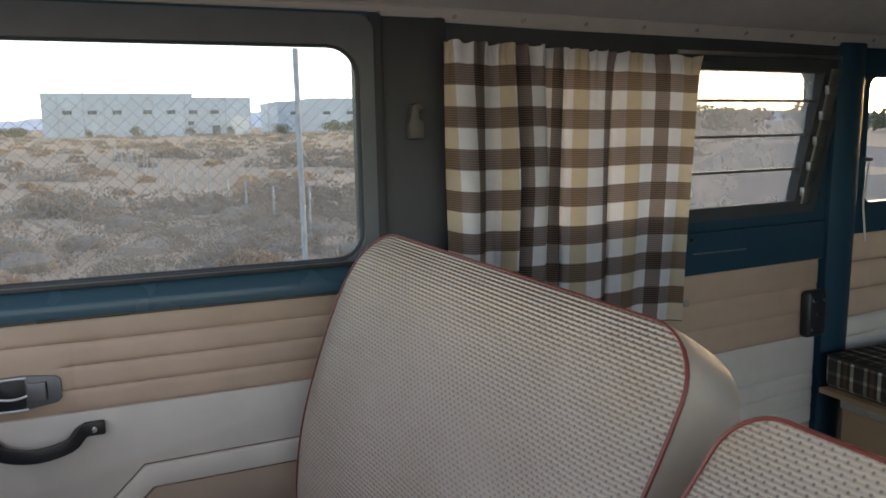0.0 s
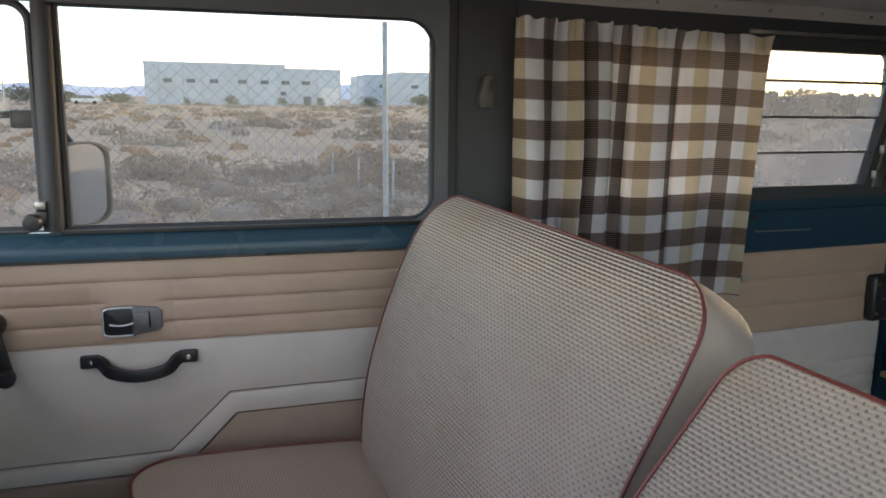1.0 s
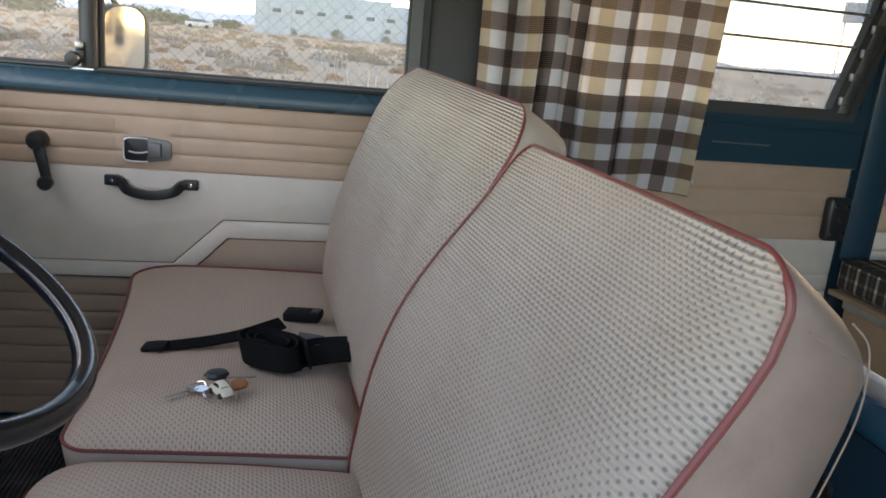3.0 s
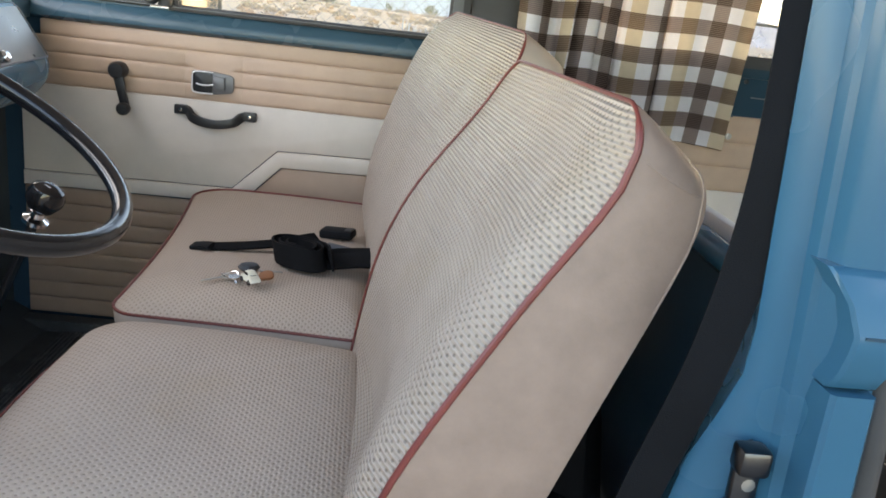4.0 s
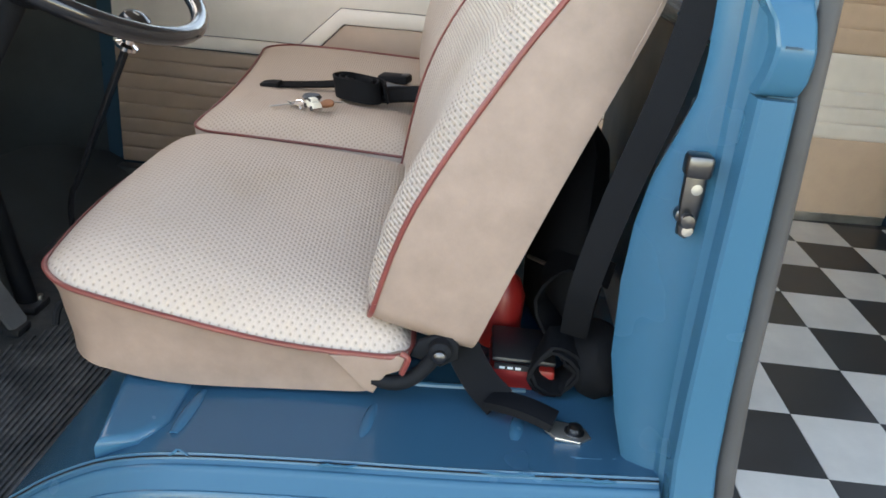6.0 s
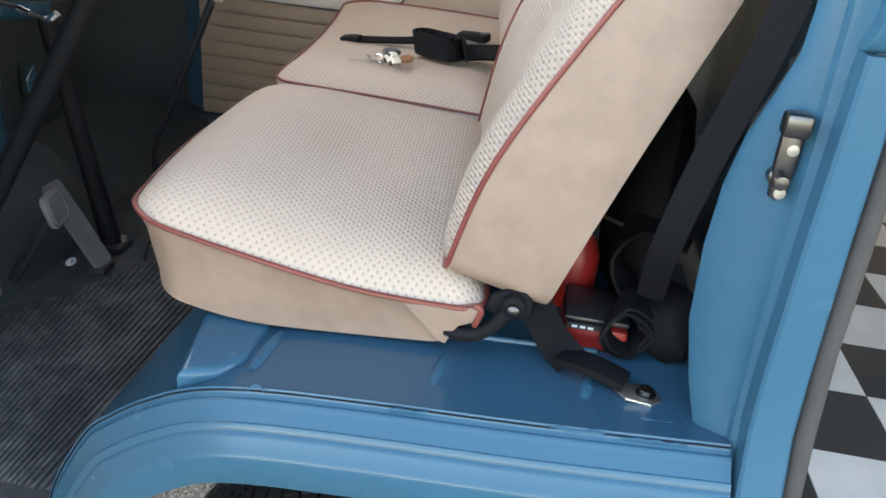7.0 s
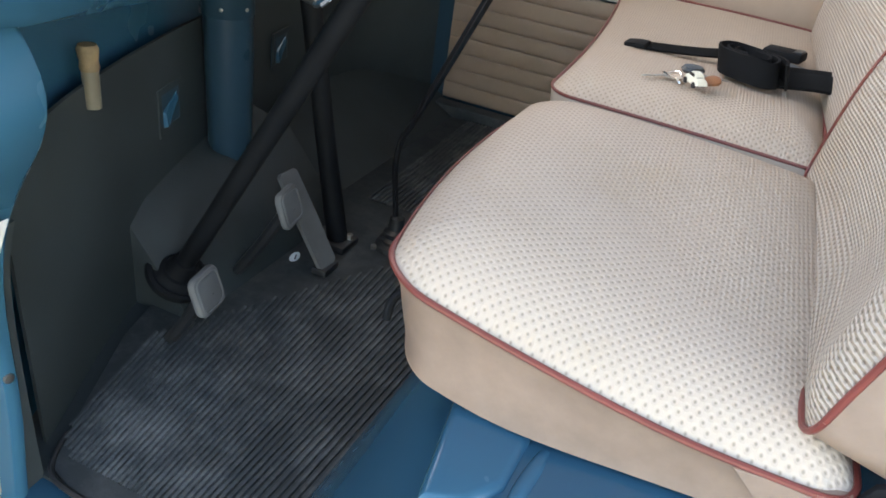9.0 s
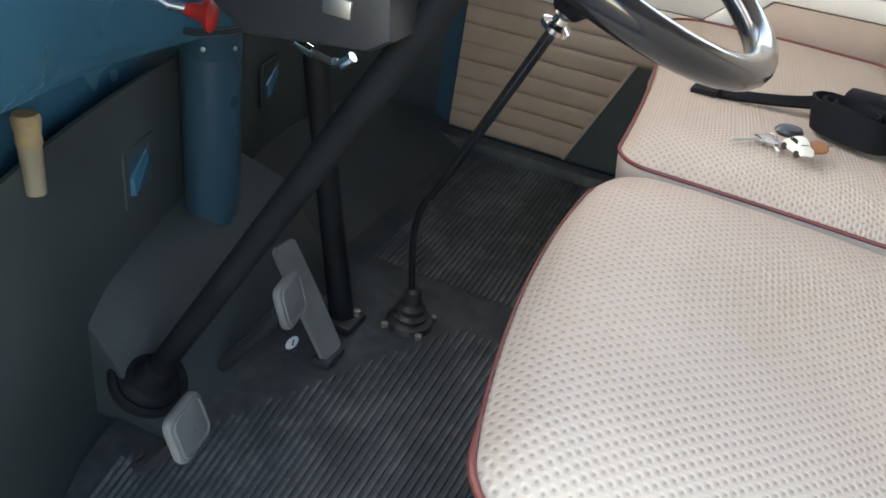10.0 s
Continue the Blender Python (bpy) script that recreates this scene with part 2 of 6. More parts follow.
GREY_METAL = plain("grey_cast_metal", (0.17, 0.17, 0.175), 0.42, 0.4, vary=0.15, bumpy=0.05)
SATIN_BLACK = plain("satin_black_vinyl", (0.032, 0.034, 0.036), 0.30, vary=0.15, bumpy=0.1, bscale=500)
SATIN = plain("satin_chrome", (0.78, 0.78, 0.79), 0.38, 0.75, vary=0.05, bumpy=0.0)
STEEL = plain("dull_steel", (0.42, 0.41, 0.39), 0.42, 1.0, vary=0.25)
IRON = plain("dark_worn_iron", (0.10, 0.102, 0.108), 0.3, 1.0, vary=0.3)
WIRE = plain("dull_wire", (0.27, 0.265, 0.265), 0.7, 0.0, vary=0.2)
GALV = plain("galvanised_steel", (0.42, 0.44, 0.46), 0.6, 0.4, vary=0.2)
GLASS = glass_mat("window_glass", 0.07, (0.91, 0.92, 0.92))
LOUVRE = glass_mat("dusty_louvre_glass", 0.30, (0.66, 0.68, 0.70), "ShaderNodeBsdfTranslucent")
MIRROR = plain("mirror_glass", (0.72, 0.74, 0.74), 0.05, 1.0, vary=0.02, bumpy=0)
RED = plain("red_plastic", (0.26, 0.014, 0.012), 0.4, vary=0.15)
CORK = plain("cork", (0.21, 0.15, 0.085), 0.8, vary=0.25, scale=60)
BOTTLE = plain("cloudy_plastic", (0.17, 0.15, 0.11), 0.35, vary=0.15)
PAPER = plain("white_paper_label", (0.58, 0.60, 0.61), 0.6, vary=0.05)
CREAM = plain("cream_enamel", (0.74, 0.71, 0.61), 0.3, vary=0.05, bumpy=0)
LEATHER = plain("brown_leather", (0.25, 0.10, 0.045), 0.5, vary=0.3)
HEADLINER = plain("headliner_board", (0.56, 0.51, 0.46), 0.7, vary=0.08)
WOOD = plain("beige_laminate", (0.42, 0.29, 0.18), 0.45, vary=0.12, scale=4)
TILE_W = plain("white_vinyl_tile", (0.66, 0.64, 0.60), 0.35, vary=0.12, scale=7, bumpy=0.05)
TILE_B = plain("black_vinyl_tile", (0.017, 0.022, 0.026), 0.35, vary=0.3, scale=7, bumpy=0.05)
TYRE = plain("tyre_rubber", (0.022, 0.022, 0.024), 0.75, vary=0.3, bumpy=0.4)
CURTAIN = plaid_mat("checked_curtain_cotton", 0.040, [(0.275, 0.222, 0.212), (0.92, 0.92, 0.96), (0.72, 0.61, 0.45), (0.92, 0.92, 0.96)],
                    [(0.95, 0.95, 0.96), (0.262, 0.208, 0.198)], 0.36)
TARTAN = plaid_mat("dark_tartan_cloth", 0.0095, [(0.12, 0.12, 0.11), (0.12, 0.12, 0.11), (0.13, 0.12, 0.11), (0.80, 0.78, 0.72), (0.12, 0.12, 0.11), (0.24, 0.17, 0.13), (0.12, 0.12, 0.11), (0.45, 0.42, 0.38)],
                   [(0.5, 0.5, 0.48), (0.5, 0.5, 0.48), (0.5, 0.48, 0.45), (1.0, 1.0, 0.95), (0.5, 0.5, 0.48), (0.62, 0.5, 0.42), (0.5, 0.5, 0.48), (0.9, 0.88, 0.8)], 0.0, False)
GROUND = ground_mat("dry_grass_earth")
GRAVEL = gravel_mat("gravel")
ASPHALT = plain("asphalt", (0.10, 0.10, 0.10), 0.9, vary=0.2, scale=1.2, bumpy=0.5, bscale=60, bdist=0.01)
CONCRETE = plain("painted_concrete_wall", (0.50, 0.55, 0.60), 0.85, vary=0.08, scale=0.25)
DARK_PANE = plain("dark_window_pane", (0.10, 0.12, 0.14), 0.3, vary=0.1, scale=1)
SCRUB = leaf_mat("scrub_leaves", (0.28, 0.218, 0.166), (0.41, 0.322, 0.245))
GREEN = leaf_mat("tree_leaves", (0.11, 0.12, 0.08), (0.20, 0.205, 0.14))
STRAW = leaf_mat("straw", (0.50, 0.34, 0.22), (0.64, 0.46, 0.31))
# rock paled towards sky blue, distance haze mixed into the colour
HILL = plain("haze_tinted_hill_rock", (0.66, 0.68, 0.74), 0.95, vary=0.12, scale=0.01, bumpy=0)
BARK = plain("bark", (0.14, 0.10, 0.07), 0.9, vary=0.3)
CAR_WHITE = plain("white_car_paint", (0.7, 0.7, 0.7), 0.3, vary=0.03, bumpy=0)

# ---------------- builders ----------------
def shade(ob, angle=40):
    me = ob.data
    for p in me.polygons:
        p.use_smooth = True
    me.set_sharp_from_angle(angle=radians(angle))


def link_mesh(name, bm, material, parent=None, label="", smooth=40):
    me = bpy.data.meshes.new(name)
    bmesh.ops.recalc_face_normals(bm, faces=bm.faces)
    bm.to_mesh(me)
    bm.free()
    for m in material if isinstance(material, (list, tuple)) else [material]:
        me.materials.append(m)
    ob = new(name, me)
    if smooth:
        shade(ob, smooth)
    if parent is not None:
        ob.parent = parent
    if label:
        ob["label"] = label
    return ob


def part(name, bm, material, parent, label="", smooth=40):
    return link_mesh(name, bm, material, parent, label, smooth)


def thing(name, label, category, at=(0, 0, 0), group="", kind=""):
    e = new(name)
    e.empty_display_size = 0.05
    e.location = at
    tagged(e, label, category, group, kind)
    return e


def box(x0, x1, y0, y1, z0, z1, bevel=0.0, seg=2):
    bm = bmesh.new()
    bmesh.ops.create_cube(bm, size=1)
    for v in bm.verts:
        v.co = Vector((x0 + (v.co.x + 0.5) * (x1 - x0), y0 + (v.co.y + 0.5) * (y1 - y0), z0 + (v.co.z + 0.5) * (z1 - z0)))
    if bevel:
        bmesh.ops.bevel(bm, geom=bm.edges[:], offset=bevel, segments=seg, profile=0.5, affect="EDGES")
    return bm


def prism(poly, axis, d0, d1, bevel=0.0, seg=2):
    """A polygon in the two other axes (in order), extruded along axis from d0 to d1."""
    def put(a, b, d):
        return {"x": (d, a, b), "y": (a, d, b), "z": (a, b, d)}[axis]
    bm = bmesh.new()
    lo = [bm.verts.new(put(a, b, d0)) for a, b in poly]
    hi = [bm.verts.new(put(a, b, d1)) for a, b in poly]
    bm.faces.new(lo)
    bm.faces.new(hi[::-1])
    n = len(poly)
    for i in range(n):
        bm.faces.new((lo[i], lo[(i + 1) % n], hi[(i + 1) % n], hi[i]))
    bmesh.ops.recalc_face_normals(bm, faces=bm.faces)
    if bevel:
        rim = [e for e in bm.edges if all(v in hi for v in e.verts) or all(v in lo for v in e.verts)]
        bmesh.ops.bevel(bm, geom=rim, offset=bevel, segments=seg, profile=0.5, affect="EDGES")
    return bm


def loft(rings, close=True, cap0=True, cap1=True, uvs=None):
    """Skins rings of equal count. close: each ring is a loop."""
    bm = bmesh.new()
    vs = [[bm.verts.new(p) for p in r] for r in rings]
    n = len(rings[0])
    layer = bm.loops.layers.uv.new("UVMap") if uvs else None
    for i in range(len(vs) - 1):
        for j in range(n if close else n - 1):
            k = (j + 1) % n
            f = bm.faces.new((vs[i][j], vs[i][k], vs[i + 1][k], vs[i + 1][j]))
            if uvs:
                for lp, (a, b) in zip(f.loops, ((i, j), (i, k), (i + 1, k), (i + 1, j))):
                    lp[layer].uv = uvs[a][b]
    if close and cap0:
        bm.faces.new(vs[0][::-1])
    if close and cap1:
        f = bm.faces.new(vs[-1])
        if uvs:
            for lp, b in zip(f.loops, range(n)):
                lp[layer].uv = uvs[-1][b]
    return bm


def tube(points, radius, seg=10, flat=None, cap=True):
    """A tube along points; radius a number or one for each point. flat: (width, thickness, up) for a strap."""
    pts = [Vector(p) for p in points]
    rings = []
    ref = Vector((0, 0, 1))
    t0 = (pts[1] - pts[0]).normalized()
    if abs(t0.dot(ref)) > 0.9:
        ref = Vector((1, 0, 0))
    nrm = (ref - t0 * ref.dot(t0)).normalized()
    for i, p in enumerate(pts):
        t = (pts[min(i + 1, len(pts) - 1)] - pts[max(i - 1, 0)]).normalized()
        nrm = (nrm - t * nrm.dot(t)).normalized()
        bn = t.cross(nrm)
        r = radius[i] if isinstance(radius, (list, tuple)) else radius
        rings.append([p + (nrm * math.cos(a) + bn * math.sin(a)) * r for a in (2 * math.pi * k / seg for k in range(seg))])
    return loft(rings, True, cap, cap)


def strap(points, width, thick, ups):
    """A flat band along points; ups: the direction of its width at each point."""
    pts = [Vector(p) for p in points]
    rings = []
    for i, p in enumerate(pts):
        t = (pts[min(i + 1, len(pts) - 1)] - pts[max(i - 1, 0)]).normalized()
        w = Vector(ups[i] if isinstance(ups, list) else ups)
        w = (w - t * w.dot(t)).normalized()
        n = t.cross(w)
        h, d = width / 2, thick / 2
        rings.append([p + w * a + n * b for a, b in ((-h, -d), (-h * 0.5, -d * 1.2), (h * 0.5, -d * 1.2), (h, -d), (h, d), (h * 0.5, d * 1.2), (-h * 0.5, d * 1.2), (-h, d))])
    return loft(rings)


def smooth_path(pts, n=8, closed=False):
    """Catmull-Rom through points of any dimension."""
    P = [np.array(p, float) for p in pts]
    m = len(P)
    out = []
    for i in range(m if closed else m - 1):
        if closed:
            a, b, c, d = P[i - 1], P[i], P[(i + 1) % m], P[(i + 2) % m]
        else:
            a, b, c, d = P[max(i - 1, 0)], P[i], P[i + 1], P[min(i + 2, m - 1)]
        for k in range(n):
            t = k / n
            out.append(0.5 * (2 * b + (c - a) * t + (2 * a - 5 * b + 4 * c - d) * t * t + (3 * b - a - 3 * c + d) * t ** 3))
    if not closed:
        out.append(P[-1])
    return [tuple(float(v) for v in p) for p in out]


def rrect(x0, x1, z0, z1, r, n=5):
    """A rounded rectangle, from its lower left corner round."""
    out = []
    rr = r if isinstance(r, (list, tuple)) else (r,) * 4
    for (cx, cz, a0), q in zip(((x0, z0, 180), (x1, z0, 270), (x1, z1, 0), (x0, z1, 90)), rr):
        sx, sz = (1 if cx == x0 else -1), (1 if cz == z0 else -1)
        for k in range(n + 1):
            a = radians(a0 + 90 * k / n)
            out.append((cx + sx * q + q * math.cos(a), cz + sz * q + q * math.sin(a)))
    return out


def ring_plate(outer, inner, y0, y1, axis="y", slope=0.0):
    """A plate with a hole: two outlines of equal count. slope widens the hole towards y1."""
    def put(p, d):
        return {"y": (p[0], d, p[1]), "x": (d, p[0], p[1])}[axis]
    r = [[put(p, y0) for p in outer], [put(p, y0) for p in inner], [put(p, y1) for p in inner], [put(p, y1) for p in outer]]
    r.append(r[0])
    bm = loft(r, True, False, False)
    bmesh.ops.remove_doubles(bm, verts=bm.verts, dist=1e-6)
    return bm


def pleat(a0, a1, b0, b1, y, depth, face=-1, axis="y", seg=10, taper=0.0):
    """One padded pleat on a wall: runs from a0 to a1, spans b0 to b1, bulges by depth to the side 'face'."""
    prof = []
    for k in range(seg + 1):
        u = 0.5 - 0.5 * math.cos(math.pi * k / seg)
        prof.append((b0 + (b1 - b0) * u, depth * (1 - abs(2 * u - 1) ** 6.0)))
    rings = []
    for a, s in ((a0, 0.3), (a0 + 0.006, 1.0), (a1 - 0.006, 1.0), (a1, 0.3)):
        k = taper / (b1 - b0) if a > (a0 + a1) / 2 else 0.0
        ring = [(a + k * (b - b0), y + face * d * s, b) for b, d in prof] + [(a + k * (b1 - b0), y - face * 0.004, b1), (a, y - face * 0.004, b0)]
        rings.append(ring if axis == "y" else [(q[1], q[0], q[2]) for q in ring])
    return loft(rings)


def lathe(profile, n=20, axis="z", at=(0, 0, 0)):
    """Turns (r, h) pairs about an axis."""
    rings = []
    for r, h in profile:
        ring = []
        for k in range(n):
            a = 2 * math.pi * k / n
            c, s = r * math.cos(a), r * math.sin(a)
            p = {"z": (c, s, h), "y": (c, h, s), "x": (h, c, s)}[axis]
            ring.append(tuple(p[i] + at[i] for i in range(3)))
        rings.append(ring)
    return loft(rings)


def move(bm, m):
    bmesh.ops.transform(bm, matrix=m, verts=bm.verts)
    return bm


# ---------------- setting: ground and van shell ----------------
N_OUT = Vector((0.002, -0.013, 0.9999)).normalized()
OUT = Matrix.Translation((-0.6, -0.6, -0.49)) @ Vector((0, 0, 1)).rotation_difference(N_OUT).to_matrix().to_4x4()


def ground_sheet():
    bm = bmesh.new()
    rad = [0, 1.5, 3, 5, 8, 12, 18, 27, 40, 60, 90, 140, 220, 400, 900, 2500]
    n = 64
    prev = [bm.verts.new((0, 0, 0))]
    for r in rad[1:]:
        cur = []
        for k in range(n):
            a = 2 * math.pi * k / n
            x, y = r * math.cos(a), r * math.sin(a)
            h = 0 if r < 4 else min(0.25, r * 0.004) * noise.noise(Vector((x * 0.15, y * 0.15, 0)))
            cur.append(bm.verts.new((x, y, h)))
        for k in range(n):
            if len(prev) == 1:
                bm.faces.new((prev[0], cur[k], cur[(k + 1) % n]))
            else:
                bm.faces.new((prev[k], cur[k], cur[(k + 1) % n], prev[(k + 1) % n]))
        prev = cur
    ob = link_mesh("ground", bm, GROUND)
    ob.matrix_world = OUT
    return tagged(ob, "dry grass and bare earth of open scrubland", "ground", kind="structure")


ground_sheet()
apron = link_mesh("pavement", prism(rrect(-3.2, 4.5, -4.2, 1.2, 0.6), "z", 0.005, 0.03), GRAVEL)
apron.matrix_world = OUT
tagged(apron, "grey gravel apron under the parked van", "gravel", kind="structure")

ARCH = smooth_path([(-0.69, -0.03), (-0.684, 0.03), (-0.665, 0.10), (-0.618, 0.186), (-0.583, 0.220), (-0.543, 0.248), (-0.490, 0.274), (-0.42, 0.289), (-0.30, 0.299), (-0.13, 0.309), (0.052, 0.324)], 4)


def arch_sweep(cross):
    """Sweeps a stepped edge along the wheel arch's outline. cross: (y, inset)."""
    rings = []
    for i, (x, z) in enumerate(ARCH):
        a, b = ARCH[max(i - 1, 0)], ARCH[min(i + 1, len(ARCH) - 1)]
        t = Vector((b[0] - a[0], b[1] - a[1])).normalized()
        n = Vector((-t.y, t.x))
        rings.append([(x + n.x * d, y, z + n.y * d) for y, d in cross])
    return loft(rings, close=False)


def wheel_arch():
    e = thing("wall_wheel_arch", "blue painted steel wheel arch box under the cab seats", "wheel arch", kind="structure")
    part("platform", arch_sweep([(0.76, 0), (0.3, 0), (-0.3, 0), (-0.6, 0), (-0.780, 0.0), (-0.787, 0.003), (-0.790, -0.003)]), BLUE, e)
    part("sill_edge", arch_sweep([(-0.790, -0.003), (-0.7935, -0.0055), (-0.7955, -0.0050), (-0.7975, -0.0058), (-0.799, -0.0085), (-0.801, -0.0110), (-0.8115, -0.0225), (-0.8135, -0.0225), (-0.8155, -0.0255), (-0.817, -0.0305),
                                  (-0.819, -0.0315), (-0.821, -0.0345), (-0.827, -0.0480), (-0.829, -0.0500), (-0.831, -0.056), (-0.8315, -0.084), (-0.829, -0.089), (-0.822, -0.087)]), BLUE, e)
    # pressed swages on the platform
    for x, y0, y1 in ((-0.438, -0.752, -0.675), (-0.243, -0.745, -0.683), (-0.085, -0.735, -0.69)):
        part("swage", tube([(x + 0.006 * k / 6, y0 + (y1 - y0) * k / 6, 0.285 + (x + 0.56) * 0.07 - 0.0100) for k in range(7)], [0.0055, 0.0075, 0.0084, 0.0086, 0.0084, 0.0075, 0.0055], 24), BLUE, e)
    part("bulge", prism([(-0.531, -0.60), (-0.531, -0.66), (-0.508, -0.782), (-0.470, -0.768), (-0.448, -0.735), (-0.448, -0.60)], "z", 0.250, 0.2905, 0.010, 4), BLUE, e)
    part("joint", tube([(x, -0.7895, z + 0.0005) for x, z in ARCH[6:]], 0.0009, 6), MATTE_BLACK, e, "dark open weld seam")
    rng = random.Random(2)
    for x0, x1 in ((-0.28, -0.24), (-0.12, -0.045), (-0.052, 0.012), (-0.03, 0.022)):
        dz = 0.299 + (x0 + 0.30) * 0.060
        y0 = -0.787 - rng.uniform(0.0, 0.006) + (0.030 if x0 > -0.04 else 0)
        part("weld_bead", tube([(x0 + (x1 - x0) * k / 7, y0 + rng.uniform(-0.0015, 0.0015), dz + (x1 - x0) * k / 7 * 0.06 + rng.uniform(0.0005, 0.0018)) for k in range(8)], [0.0006] + [rng.uniform(0.0010, 0.0022) for _ in range(6)] + [0.0006], 6), BLUE, e)
    part("weld_notch", tube([(-0.428, -0.789, 0.2885), (-0.421, -0.786, 0.2945), (-0.417, -0.787, 0.2950), (-0.408, -0.789, 0.2895)], 0.0016, 6), BLUE, e)
    part("ridge", tube([(-0.36, -0.640, 0.2935), (-0.2, -0.642, 0.3045), (-0.07, -0.644, 0.3135)], 0.004, 8), BLUE, e)
    return e


wheel_arch()

floor = tagged(link_mesh("floor", box(-1.5, -0.685, -0.75, 0.78, -0.025, -0.004), BOARD), "black painted steel cab floor", "floor", kind="structure")


def rubber_mat():
    e = thing("rubber_mat", "black ribbed rubber mat, dusty, on the cab floor", "floor mat")
    base = [(-0.69, -0.748), (-0.95, -0.755), (-1.0, -0.74), (-1.03, -0.69), (-1.12, -0.5), (-1.2, -0.2), (-1.2, 0.72), (-0.69, 0.72)]
    part("sheet", prism(base, "z", -0.004, 0.004, 0.002), MAT_RUBBER, e)
    bm = bmesh.new()
    for k in range(39):
        x = -1.10 + 0.0104 * k
        fan = -0.02 + max(0.0, -0.76 - x) * 0.75

        def inside(y):
            xx = x - fan * (y + 0.4)
            front = 0.02 if xx > -0.83 else -0.46 + (xx + 1.08) / 0.52
            return -1.035 - (y + 0.68) * 0.46 < xx < -0.70 and -0.727 + max(0.0, -0.99 - xx) * 0.7 < y < front
        runs = [[y for y in np.linspace(-0.74, 0.02, 77) if inside(y)]]
        if x > -1.04:
            runs.append(list(np.linspace(0.12, 0.70, 6)))
        for run in runs:
            if len(run) < 3:
                continue
            vs = []
            for y in run[:-1:4] + run[-1:]:
                xx = x - (fan if y < 0.1 else 0.02) * (y + 0.4)
                vs.append([bm.verts.new(p) for p in ((xx - 0.0030, y, 0.003), (xx - 0.0021, y, 0.0078), (xx + 0.0021, y, 0.0078), (xx + 0.0030, y, 0.003))])
            for a, b in zip(vs, vs[1:]):
                for q in range(3):
                    bm.faces.new((a[q], a[q + 1], b[q + 1], b[q]))
    part("ribs", bm, RIB_RUBBER, e)["kind"] = "stuff"
    part("edge", tube(smooth_path([(-1.03, -0.69, 0.004), (-1.0, -0.742, 0.004), (-0.95, -0.757, 0.004), (-0.82, -0.755, 0.004), (-0.685, -0.750, 0.004)], 4), 0.004, 8), BLACK, e)
    return e


rubber_mat()
sill = tagged(link_mesh("trim_sill", box(-1.02, -0.68, -0.835, -0.745, -0.05, -0.008, 0.008), BLUE), "blue painted door sill beside the cab floor", "sill", kind="structure")
step = tagged(link_mesh("trim_step", box(-1.06, -0.68, -0.872, -0.80, -0.16, -0.055, 0.01), BLUE), "blue painted lower body edge under the door", "sill", kind="structure")

# nose of the cab: a curved front wall
NOSE = smooth_path([(-1.03, -0.77), (-1.07, -0.68), (-1.155, -0.50), (-1.235, -0.26), (-1.30, 0.0), (-1.35, 0.22), (-1.36, 0.45), (-1.31, 0.62), (-1.20, 0.78)], 4)


def nose_wall(name, z0, z1, off, thick, material, label, cat, y_from=-1, y_to=1, lean=0.0):
    rings = []
    for x, y in NOSE:
        if y_from <= y <= y_to:
            rings.append([(x + off, y, z0), (x + off - lean, y, z1), (x + off - lean - thick, y, z1), (x + off - thick, y, z0)])
    ob = link_mesh(name, loft(rings), material)
    return tagged(ob, label, cat, kind="structure")


nose_wall("wall_front", -0.1, 0.85, -0.03, 0.05, BLUE, "blue painted inside of the van's nose", "wall")
nose_wall("baseboard_front", -0.01, 0.395, 0.012, 0.006, BOARD, "black fibreboard lining of the cab's front wall", "kick panel", -0.72, -0.12)
nose_wall("baseboard_front_passenger", -0.01, 0.60, 0.012, 0.006, BOARD, "black fibreboard lining of the cab's front wall", "kick panel", 0.03, 0.765)
tagged(link_mesh("floor_toe_board", prism([(-1.055, -0.002), (-1.190, 0.160), (-1.36, 0.20), (-1.42, 0.20), (-1.42, -0.02), (-1.055, -0.02)], "y", -0.42, 0.03, 0.003), BOARD), "black sloping toe board behind the pedals", "floor", kind="structure")
tagged(link_mesh("floor_toe_board_passenger", prism([(-1.10, -0.002), (-1.33, 0.12), (-1.42, 0.12), (-1.42, -0.02), (-1.10, -0.02)], "y", 0.034, 0.76), BOARD), "black sloping toe board on the passenger side", "floor", kind="structure")

# right B pillar and the wall over the doors
def right_side():
    p = thing("wall_right_pillar", "dark grey vinyl-covered door pillar with a belt hook", "pillar", kind="structure")
    part("cover", box(-0.105, 0.035, 0.745, 0.86, -0.1, 1.29, 0.012), PILLAR, p)
    part("post", box(-0.122, -0.095, 0.735, 0.86, 0.3, 1.29, 0.008), PILLAR, p)
    part("hook", prism([(x + 0.153, z + 0.022) for x, z in ((-0.206, 1.045), (-0.178, 1.045), (-0.176, 1.075), (-0.186, 1.082), (-0.186, 1.095), (-0.178, 1.10), (-0.182, 1.108), (-0.192, 1.11), (-0.200, 1.105), (-0.202, 1.085), (-0.208, 1.07))], "y", 0.722, 0.746, 0.004), HOOK, p, "dull brown-grey belt hook")
    part("screw", lathe([(0.001, 0.738), (0.006, 0.739), (0.007, 0.746)], 10, "y", (-0.085, 0, 0.885)), STEEL, p)
    return p


